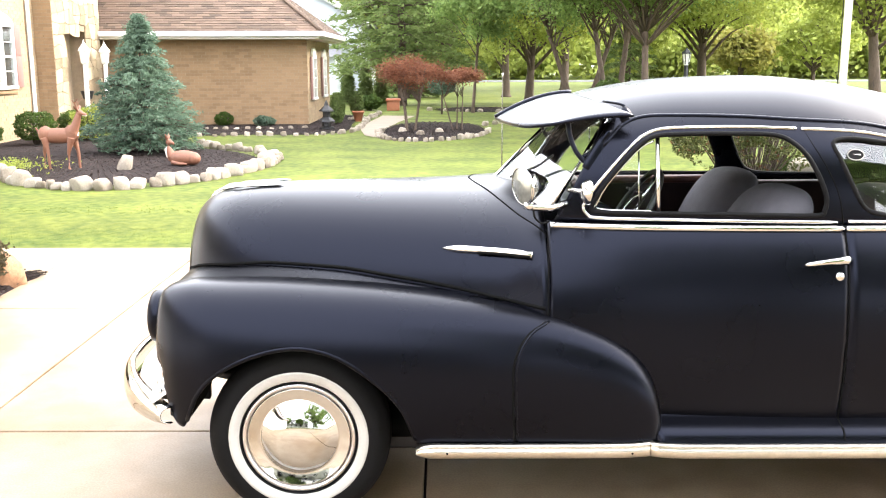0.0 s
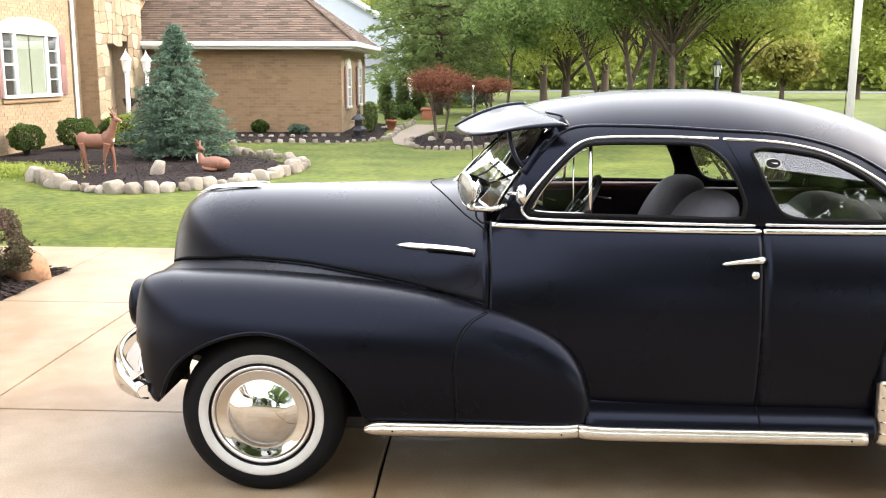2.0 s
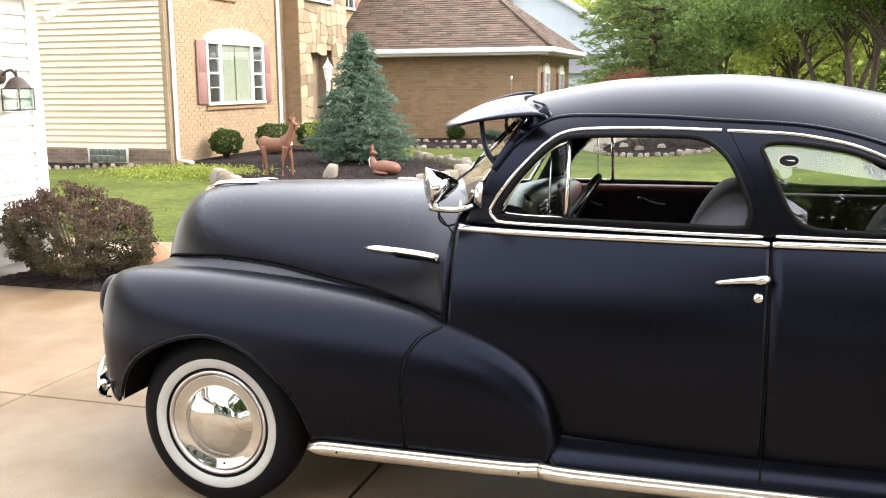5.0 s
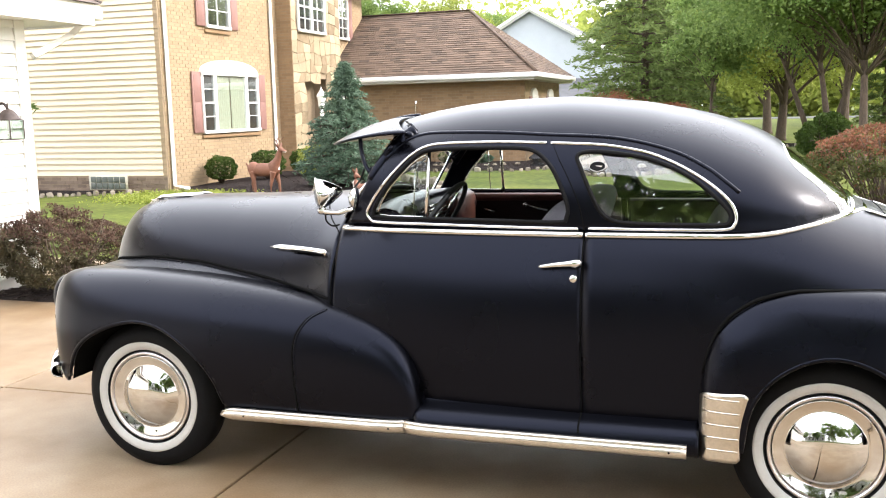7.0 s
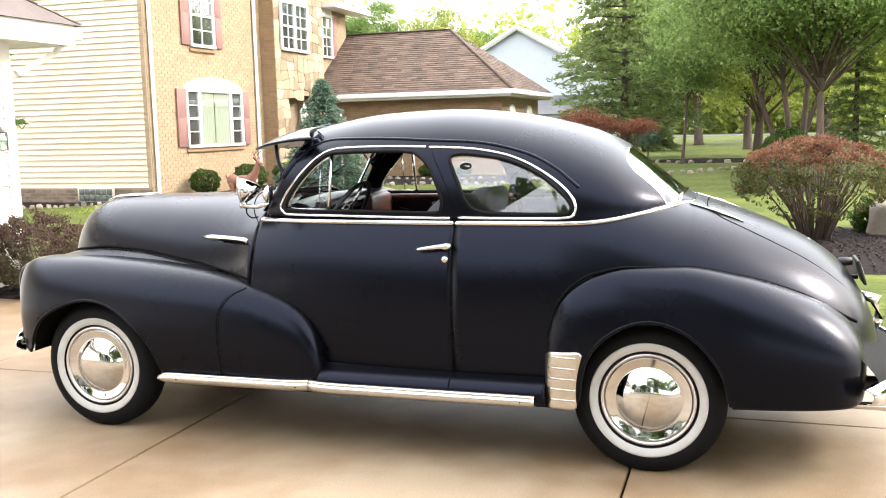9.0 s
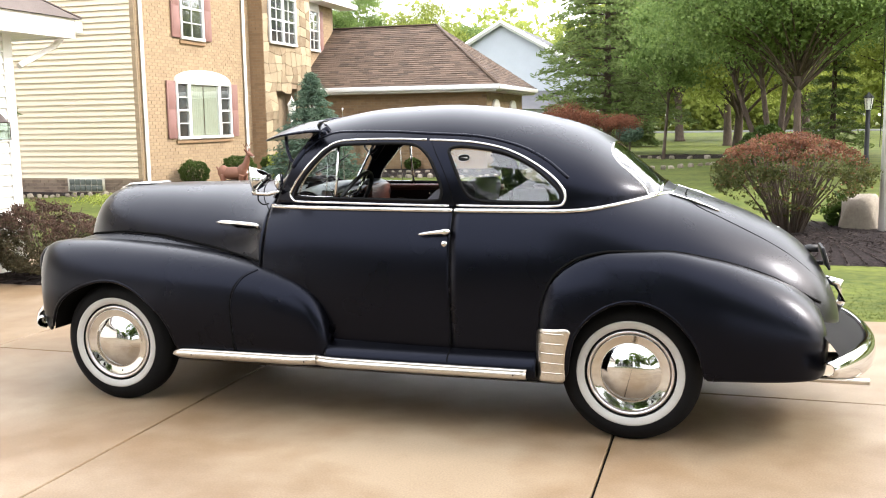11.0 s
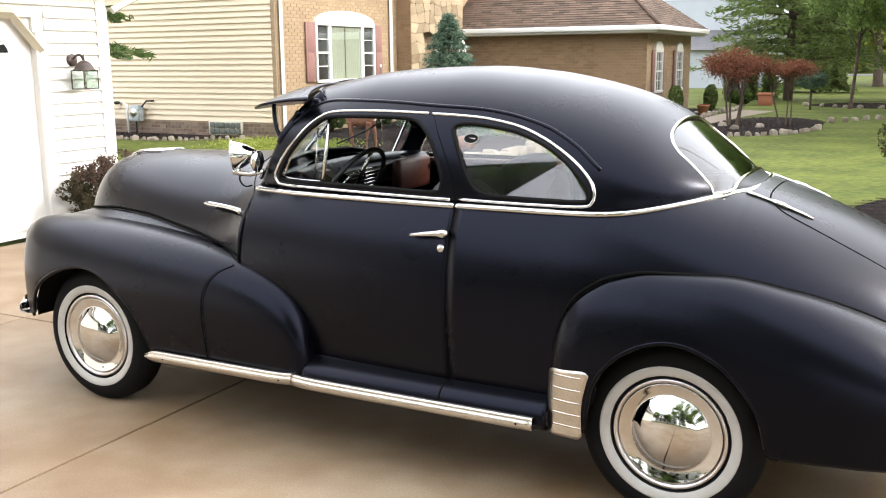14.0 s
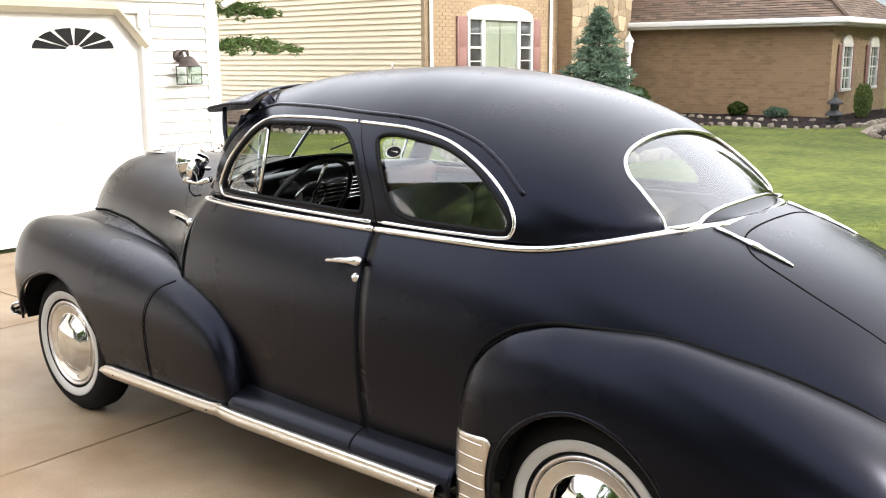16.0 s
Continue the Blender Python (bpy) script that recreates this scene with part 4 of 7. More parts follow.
bm = lathe(bmesh.new(), [(0.0, -0.03), (0.03, -0.025), (0.046, -0.008), (0.048, 0.0), (0.0, 0.002)], (0, 0, 0), axis="x", n=28)
bmesh.ops.transform(bm, matrix=pose(1.075, -0.765, 1.278, 0, 4, 8), verts=bm.verts)
part("door_mirror", bm, M_CHROME, car, "small round chrome door mirror")
part("mirror_arm", tube(bmesh.new(), [(1.07, -0.765, 1.278), (1.03, -0.73, 1.28), (1.02, -0.66, 1.27)], 0.009, 8), M_CHROME, car)
part("radio_aerial", tube(bmesh.new(), [(0.85, 0.66, 1.05), (0.85, 0.665, 1.45), (0.85, 0.667, 1.67), (0.85, 0.667, 1.69)], [0.004, 0.003, 0.0025, 0.006], 6), M_CHROME, car)

# bonnet side spear, ornament, hinges
for s in (-1, 1):
    P = [(x, s * (float(hood_y(x, 1.030 - 0.012 * (x - 0.55))) + 0.008), 1.030 - 0.012 * (x - 0.55)) for x in np.linspace(0.545, 0.885, 12)]
    spear = part("side_spear", tube(bmesh.new(), P, [0.004, 0.011] + [0.016] * 9 + [0.015], 10), M_CHROME, car, "chrome side spear with dark lettering band")
    P = [(x, s * (float(hood_y(x, 1.022)) + 0.0225), 1.024 - 0.012 * (x - 0.55)) for x in np.linspace(0.68, 0.875, 8)]
    part("lettering_band", tube(bmesh.new(), P, 0.006, 6), M_DARK, spear)
part("bonnet_ornament", tube(bmesh.new(), [(-0.513, 0, 1.10), (-0.458, 0, 1.172), (-0.39, 0, 1.202), (-0.255, 0, 1.217), (-0.14, 0, 1.222)], [0.008, 0.022, 0.028, 0.022, 0.005], 10, flat=0.6), M_CHROME, hood, "chrome bonnet ornament")
for s in (-1, 1):
    part("ornament_wing", tube(bmesh.new(), [(-0.449, s * 0.02, 1.19), (-0.34, s * 0.07, 1.213), (-0.17, s * 0.085, 1.222), (-0.14, s * 0.085, 1.222)], [0.004, 0.012, 0.013, 0.004], 8, flat=0.5), M_CHROME, hood)
    P = [(x, s * 0.315, float(tub_z(x, 0.315)) + 0.010) for x in np.linspace(3.095, 3.345, 10)]
    h = part("boot_hinge", tube(bmesh.new(), P, [0.009, 0.010, 0.009, 0.008, 0.014, 0.015, 0.009, 0.009, 0.008, 0.004], 8, flat=0.8), M_CHROME, car, "chrome boot hinge")
P = []
for x, y in spline([(3.17, 0.0), (3.175, 0.25), (3.21, 0.335), (3.28, 0.375), (3.45, 0.385), (3.62, 0.37), (3.76, 0.345), (3.85, 0.30), (3.90, 0.22)], 6):
    P.append((x, y, float(tub_z(x, y)) + 0.0055))
for s in (-1, 1):
    part("boot_gap", tube(bmesh.new(), [(x, s * y, z) for x, y, z in P], 0.0035, 6), M_DARK, body)

# grille, bumpers, plate and tail lamps
grille = part("grille", boxed(-0.52, -0.56, 0.45, -0.40, 0.56, 0.86, bevel=0.05), M_PAINT, car, "black nose panel behind chrome grille bars")
for k in range(5):
    z = 0.50 + 0.065 * k
    part("grille_bar", tube(bmesh.new(), [(-0.45 - 0.10 * math.cos(y * 2.4), y, z) for y in np.linspace(-0.52, 0.52, 21)], 0.017, 8, flat=0.8), M_CHROME, grille)
def bumper(name, xc, bow, z, drop, half=0.86):
    """A bowed blade, deep in the middle and slimmer where its ends wrap round the corners."""
    ys = np.linspace(-half, half, 49)
    xs = xc - bow * (1 - np.abs(ys / half) ** 2.2)
    bm = bmesh.new()
    rows = []
    for i, y in enumerate(ys):
        k = abs(y) / half
        j0, j1 = max(i - 1, 0), min(i + 1, 48)
        t = Vector((xs[j1] - xs[j0], ys[j1] - ys[j0], 0)).normalized()
        nrm = Vector((t.y, -t.x, 0)) * (-1 if bow > 0 else 1)
        h = 0.078 * (1 - 0.60 * k ** 4)
        zc = z + drop * k ** 2
        rows.append([bm.verts.new(Vector((xs[i], y, zc + w * h)) + nrm * q) for q, w in ((-0.012, 1.0), (0.012, 0.96), (0.028, 0.72), (0.036, 0.3), (0.036, -0.2), (0.028, -0.65), (0.010, -0.95), (-0.012, -1.0))])
    for A, B in zip(rows, rows[1:]):
        for k in range(7):
            bm.faces.new((A[k], A[k + 1], B[k + 1], B[k]))
    b = solid(part(name, bm, M_CHROME, car, "heavy chrome blade bumper"), 0.006, 0)
    for s in (-1, 1):
        part("bumper_iron", boxed(min(xc - bow * 0.7, xc + 0.2 * bow), s * 0.45 - 0.02, z - 0.03, max(xc - bow * 0.7, xc + 0.2 * bow), s * 0.45 + 0.02, z + 0.03), M_BLACKMETAL, b)
    return b


bumper("front_bumper", -0.48, 0.335, 0.415, 0.03, 0.81)
bumper("rear_bumper", 3.84, -0.27, 0.39, 0.045)
part("rear_splash_pan", sheet(np.array([[(3.78 + (0.05 + 0.27 * (1 - (abs(y) / 0.86) ** 2.2)) * t, y, 0.60 - 0.145 * t ** 1.4) for y in np.linspace(-0.72, 0.72, 25)] for t in np.linspace(0, 1, 8)])), M_RUBBER, car)
pan = part("front_splash_pan", sheet(np.array([[(-0.40 - 0.36 * t * (1 - 0.62 * (abs(y) / 0.80) ** 2.2), y, 0.585 - 0.105 * t) for y in np.linspace(-0.78, 0.78, 33)] for t in np.linspace(0, 1, 8)])), M_RIM, car, "bright ribbed splash pan behind the bumper")
for t in (0.50, 0.58, 0.66, 0.74):
    part("rib", tube(bmesh.new(), [(-0.40 - 0.36 * t * (1 - 0.62 * (abs(y) / 0.80) ** 2.2), y, 0.589 - 0.105 * t) for y in np.linspace(-0.74, 0.74, 25)], 0.006, 6), M_CHROME, pan)
for s in (-1, 1):
    part("bumper_end_bracket", boxed(-0.485, s * 0.77 - 0.012, 0.43, -0.45, s * 0.77 + 0.012, 0.51, bevel=0.006), M_BLACKMETAL, pan)
part("exhaust_tailpipe", tube(bmesh.new(), [(3.5, -0.42, 0.285), (3.75, -0.45, 0.283), (4.08, -0.45, 0.283)], 0.018, 14), M_STEEL, car, "bright exhaust tailpipe")
bm = boxed(-0.007, -0.11, -0.062, 0.007, 0.11, 0.062, bevel=0.004)
bmesh.ops.transform(bm, matrix=pose(3.893, 0, 0.842, 0, -17, 0), verts=bm.verts)
plate = part("plate_holder", bm, M_BLACKMETAL, car)
bm = boxed(0.007, -0.09, -0.025, 0.009, 0.09, 0.025)
bmesh.ops.transform(bm, matrix=pose(3.893, 0, 0.842, 0, -17, 0), verts=bm.verts)
part("number_bar", bm, M_WHITEWALL, plate)
part("plate_arm", boxed(3.80, -0.03, 0.80, 3.885, 0.03, 0.815), M_BLACKMETAL, plate)
part("plate_lamp", tube(bmesh.new(), [(3.77, 0, 0.872), (3.81, 0, 0.882), (3.858, 0, 0.884)], [0.016, 0.022, 0.02], 10), M_BLACKMETAL, plate)
part("boot_handle", tube(bmesh.new(), [(3.90, 0, 0.72), (3.97, 0, 0.70), (3.985, 0, 0.60), (3.96, 0, 0.545)], [0.02, 0.032, 0.024, 0.016], 10), M_CHROME, car, "chrome boot handle")
for s in (-1, 1):
    t = part("tail_lamp", lathe(bmesh.new(), [(0.0, 0.03), (0.014, 0.024), (0.020, 0.01), (0.022, -0.03)], (3.80, s * 0.41, 0.62), axis="x", n=24), M_BLACKMETAL, car)
    part("lens", lathe(bmesh.new(), [(0.0, 0.036), (0.012, 0.034), (0.020, 0.027)], (3.80, s * 0.41, 0.62), axis="x", n=20), M_RED, t)
part("filler_flap", boxed(3.62, -0.02, 0.99, 3.66, 0.02, 1.0, bevel=0.004), M_CHROME, car, "small chrome boot emblem")


# wheels
def wheel(x, y, s):
    w = part("wheel", lathe(bmesh.new(), [(0.215, s * 0.062), (0.222, s * 0.074), (0.24, s * 0.082), (0.27, s * 0.088), (0.300, s * 0.084), (0.322, s * 0.070), (0.333, s * 0.055), (0.345, s * 0.045), (0.347, 0.0), (0.345, -s * 0.045), (0.333, -s * 0.06), (0.28, -s * 0.08), (0.2, -s * 0.05)], (x, y, 0.345), n=72), M_RUBBER, car, "tall tyre with a wide whitewall")
    part("whitewall", lathe(bmesh.new(), [(0.2255, s * 0.0785), (0.231, s * 0.0835), (0.245, s * 0.0865), (0.256, s * 0.0885), (0.264, s * 0.0885), (0.265, s * 0.085)], (x, y, 0.345), n=72), M_WHITEWALL, w, "clean white sidewall band")
    part("trim_ring", lathe(bmesh.new(), [(0.216, s * 0.062), (0.214, s * 0.076), (0.209, s * 0.080), (0.202, s * 0.078), (0.197, s * 0.070), (0.195, s * 0.060)], (x, y, 0.345), n=72), M_RIM, w, "satin grey wheel rim lip")
    part("hub_cap", lathe(bmesh.new(), [(0.1945, s * 0.056), (0.1935, s * 0.072), (0.192, s * 0.0735), (0.1895, s * 0.0725), (0.180, s * 0.0695), (0.165, s * 0.0652), (0.1535, s * 0.062), (0.150, s * 0.0615), (0.1475, s * 0.062), (0.1455, s * 0.0635), (0.141, s * 0.067), (0.132, s * 0.072), (0.115, s * 0.086), (0.09, s * 0.098), (0.06, s * 0.106), (0.03, s * 0.110), (0.0, s * 0.1112)], (x, y, 0.345), n=72), M_CHROME, w, "polished chrome dished hub cap")
    part("valve", lathe(bmesh.new(), [(0.0, s * 0.012), (0.006, s * 0.011), (0.007, -s * 0.01)], (x + 0.02, y + s * 0.056, 0.345 - 0.170), n=10), M_RUBBER, w)
for x in (0.0, 2.946):
    for s in (-1, 1):
        wheel(x, s * 0.715, s)
for x in (0.0, 2.946):
    part("axle", tube(bmesh.new(), [(x, -0.65, 0.33), (x, 0.65, 0.33)], 0.04, 10), M_BLACKMETAL, car)
part("floor_pan", boxed(-0.3, -0.62, 0.28, 3.25, 0.62, 0.36), M_DARK, car)
for s in (-1, 1):
    part("frame_rail", boxed(-0.35, s * 0.50 - 0.05, 0.20, 3.05, s * 0.50 + 0.05, 0.28, bevel=0.01), M_BLACKMETAL, car)
    part("board_bracket", boxed(0.60, s * 0.70 - 0.12, 0.285, 2.40, s * 0.70 + 0.14, 0.31), M_DARK, car)

# inside
part("dashboard", tube(bmesh.new(), spline([(1.13, -0.60, 1.13), (1.07, -0.3, 1.14), (1.04, 0, 1.145), (1.07, 0.3, 1.14), (1.13, 0.60, 1.13)], 5), 0.095, 12, flat=0.9), M_PAINT, car, "black dashboard with chrome speaker grille")
for k in range(6):
    part("dash_bar", tube(bmesh.new(), [(1.168 + 0.004 * k, -0.20, 1.170 - 0.017 * k), (1.160 + 0.004 * k, 0.0, 1.172 - 0.017 * k), (1.168 + 0.004 * k, 0.20, 1.170 - 0.017 * k)], 0.0055, 6), M_CHROME, car)
for y in (-0.36, 0.36):
    part("dash_dial", lathe(bmesh.new(), [(0.0, 0.0), (0.07, 0.0), (0.075, 0.008), (0.082, -0.02)], (1.165, y, 1.125), axis="x", n=28), M_STEEL if y < 0 else M_BLACKMETAL, car)
part("glove_panel", boxed(1.155, 0.24, 1.02, 1.215, 0.60, 1.195, bevel=0.025), M_WOOD, car, "red-brown glove panel")
R = pose(1.305, -0.36, 1.125, 0, -58, 0)
sw = part("steering_wheel", tube(bmesh.new(), [R @ Vector((0.215 * math.cos(a), 0.215 * math.sin(a), 0)) for a in np.linspace(0, 2 * math.pi, 41)[:-1]], 0.012, 8, True), M_BLACKMETAL, car, "large thin black steering wheel")
for a in (0.5, 2.64, -1.57):
    part("spoke", tube(bmesh.new(), [R @ Vector((0, 0, -0.01)), R @ Vector((0.21 * math.cos(a + 1.57), 0.21 * math.sin(a + 1.57), 0))], 0.009, 6), M_CHROME, sw)
part("horn_ring", tube(bmesh.new(), [R @ Vector((0.09 * math.cos(a), 0.09 * math.sin(a), 0.01)) for a in np.linspace(0, 2 * math.pi, 25)[:-1]], 0.005, 6, True), M_CHROME, sw)
part("column", tube(bmesh.new(), [R @ Vector((0, 0, 0)), (0.98, -0.36, 0.85)], 0.025, 10), M_BLACKMETAL, sw)


def cushion(name, x0, x1, y0, y1, z0, z1, lean, parent, cloth=M_FABRIC):
    bm = bmesh.new()
    box(bm, x0, y0, z0, x1, y1, z1)
    bmesh.ops.subdivide_edges(bm, edges=bm.edges, cuts=3, use_grid_fill=True)
    for v in bm.verts:
        v.co.x += lean * (v.co.z - z0)
    ob = part(name, bm, cloth, parent)
    m = ob.modifiers.new("round", "SUBSURF")
    m.levels = m.render_levels = 2
    k = ob.modifiers.new("puff", "CAST")
    k.factor = 0.32
    return ob


def seat_pad(name, centre, axes, lean, parent, cloth=M_FABRIC, n=3.4, m=2.6):
    """A stuffed backrest: a superellipsoid, rounded over its top and shoulders, leaning back."""
    def p(v, e):
        return math.copysign(abs(v) ** (2 / e), v)
    bm = bmesh.new()
    rows = []
    for a in np.linspace(-math.pi / 2, math.pi / 2, 25):
        ring = []
        for b in np.linspace(0, 2 * math.pi, 49)[:-1]:
            x, y, z = axes[0] * p(math.cos(a), n) * p(math.cos(b), m), axes[1] * p(math.cos(a), n) * p(math.sin(b), n), axes[2] * p(math.sin(a), n)
            ring.append(bm.verts.new((centre[0] + x + lean * z + 0.10 * max(0, z) ** 2, centre[1] + y, centre[2] + z - 0.10 * (y / axes[1]) ** 4 * axes[1] * 0.4)))
        rows.append(ring)
    for A, B in zip(rows, rows[1:]):
        for k in range(48):
            bm.faces.new((A[k], A[(k + 1) % 48], B[(k + 1) % 48], B[k]))
    bmesh.ops.remove_doubles(bm, verts=bm.verts, dist=1e-4)
    return part(name, bm, cloth, parent)


for s in (-1, 1):
    seat_pad("front_seat_back", (1.80, s * 0.325, 0.93), (0.115, 0.315, 0.315), 0.42, car)
cushion("front_seat_cushion", 1.32, 1.86, -0.66, 0.66, 0.45, 0.78, 0, car)
seat_pad("rear_seat_back", (2.50, 0, 0.90), (0.10, 0.60, 0.29), 0.30, car, M_SHADECLOTH)
cushion("rear_seat_cushion", 2.05, 2.5, -0.62, 0.62, 0.42, 0.72, 0, car, M_SHADECLOTH)
part("parcel_shelf", boxed(2.60, -0.58, 1.10, 3.02, 0.58, 1.125), M_SHADECLOTH, car)
part("roof_lining", sheet(np.array([[(x, y, float(roof_z(x, y / 0.94)) - 0.03) for y in np.linspace(-0.50, 0.50, 30)] for x in np.linspace(1.22, 2.72, 30)])), mat("grey_roof_lining", (0.16, 0.15, 0.14), 0.95), car)

for s in (-1, 1):
    q = solid(part("rear_inner_panel", sheet(tub_sheet(2.05, 2.72, 16, s) * np.array([1, 0.93, 1])), M_TRIM, car, "dark maroon inner rear panel"), 0.02, 0)
    iy = s * (float(tub_y(2.3, 1.0)) * 0.93 - 0.02)
    part("ash_tray", lathe(bmesh.new(), [(0.0, -s * 0.012), (0.02, -s * 0.01), (0.022, s * 0.01)], (2.30, iy, 1.03), n=14), M_CHROME, q)

# ---- the ground ----
def rise(x, y):
    """Height of the lawn: level with the drive at its edge, a little higher at the houses."""
    east = np.interp(y, [2.43, 2.55, 4.9, 6.5], [-0.03, -0.005, 0.04, 0.12])
    return np.where((np.asarray(x) > 3.2) & (np.asarray(y) < 6.5), east, np.interp(y, [4.78, 4.9, 6.5, 9, 12, 20, 60], [-0.03, -0.005, 0.12, 0.16, 0.22, 0.28, 0.30]))


gx = np.concatenate([np.linspace(-600, -40, 8), np.linspace(-36, 40, 60), np.linspace(46, 600, 8)])
gy = np.concatenate([np.linspace(-600, -20, 6), np.linspace(-16, 60, 90), np.linspace(64, 600, 8)])
verts = [(x, y, float(rise(x, y))) for x in gx for y in gy]
m = len(gy)
faces = [(i * m + j, (i + 1) * m + j, (i + 1) * m + j + 1, i * m + j + 1) for i in range(len(gx) - 1) for j in range(m - 1)]
ground = tagged(raw("ground", verts, faces, M_LAWN, smooth=True), label="mown green lawn with faint mower stripes", category="lawn", kind="structure")

# drive of poured slabs with open joints
drive = tagged(new("pavement"), label="tan concrete driveway of large poured slabs", category="driveway", kind="structure")
XJ = [-4.12, -1.735, 0.47, 2.86, 5.20, 7.6, 10.0, 12.4, 14.8]
YJ = [-8.9, -6.5, -3.2, 0.14, 4.80]
for i in range(len(XJ) - 1):
    for j in range(len(YJ) - 1):
        x0, x1, y0, y1 = XJ[i], XJ[i + 1], YJ[j], YJ[j + 1]
        if i >= 3:
            y1 = min(y1, 2.43)
        g = 0.006
        if i == 0 and y1 > 2:
            part("slab", boxed(x0 + g, y0 + g, -0.12, x1 - g, 2.48, 0.0, bevel=0.006), M_CONCRETE, drive, smooth=False)
            part("slab", boxed(-2.84, 2.49, -0.12, x1 - g, y1 - g, 0.0, bevel=0.006), M_CONCRETE, drive, smooth=False)
            part("slab", boxed(-7.5, 3.73, -0.12, -2.85, y1 - g, 0.0, bevel=0.006), M_CONCRETE, drive, smooth=False)
        else:
            part("slab", boxed(x0 + g, y0 + g, -0.12, x1 - g, y1 - g, 0.0, bevel=0.006), M_CONCRETE, drive, smooth=False)
part("joint_filler", boxed(-4.1, -8.9, -0.13, 14.8, 2.4, -0.018), M_DARK, drive)
road = tagged(part("road", boxed(-14, 74, 0.2, 140, 82, 0.33), M_ROAD), label="pale asphalt street beyond the lawns", category="road", kind="structure")


# ---- building parts ----
BRICKS = {}


def brick_mesh(material, L, H):
    """One brick with worn edges, shared by all alike; length along x, height along z, face towards +y."""
    if material.name not in BRICKS:
        me = bpy.data.meshes.new("brick")
        bm = bmesh.new()
        box(bm, 0, 0, 0, L, 0.012, H)
        bmesh.ops.bevel(bm, geom=[e for e in bm.edges if min(v.co.y for v in e.verts) > 0.01], offset=0.003, segments=1, affect="EDGES")
        bm.to_mesh(me)
        bm.free()
        me.materials.append(material)
        BRICKS[material.name] = me
    return BRICKS[material.name]


def brickwork(name, parent, material, origin, along, up_to, length, skip=None, depth=0.012, start=0.0, top=None, single=None):
    """Courses of bricks on a wall plane: origin, unit direction along, outward normal by the cross product."""
    o, d = Vector(origin), Vector(along)
    nrm = d.cross(Vector((0, 0, 1)))
    L, H, gap = 0.200, 0.0645, 0.010
    V, F = [], []
    rows = int((up_to - start) / (H + gap))
    for r in range(rows):
        z = start + r * (H + gap)
        u = -(r % 2) * (L + gap) / 2
        while u < length:
            a, b = max(u, 0), min(u + L, length)
            u += L + gap
            if b - a < 0.03 or (skip and skip((a + b) / 2, z + H / 2)) or (top and z + H > top((a + b) / 2)):
                continue
            if single and b - a > L - 0.001 and single((a + b) / 2, z + H / 2):
                ob = new("brick", brick_mesh(material, L, H))
                p = o + d * a
                ob.matrix_basis = Matrix(((d.x, nrm.x, 0, p.x), (d.y, nrm.y, 0, p.y), (0, 0, 1, o.z + z), (0, 0, 0, 1))) @ Matrix.Diagonal((1, random.uniform(0.9, 1.25), 1, 1))
                ob.parent = parent
                ob.matrix_parent_inverse = Matrix.Translation(-parent.location)
                continue
            k = len(V)
            j = depth + random.uniform(-0.002, 0.003)
            for n_ in (0.0, j):
                for uu, zz in ((a, z), (b, z), (b, z + H), (a, z + H)):
                    p = o + d * uu + nrm * n_
                    V.append((p.x, p.y, o.z + zz))
            F += [(k + 4, k + 5, k + 6, k + 7), (k, k + 1, k + 5, k + 4), (k + 1, k + 2, k + 6, k + 5), (k + 2, k + 3, k + 7, k + 6), (k + 3, k, k + 4, k + 7)]
    return raw(name, V, F, material, parent, kind="stuff")


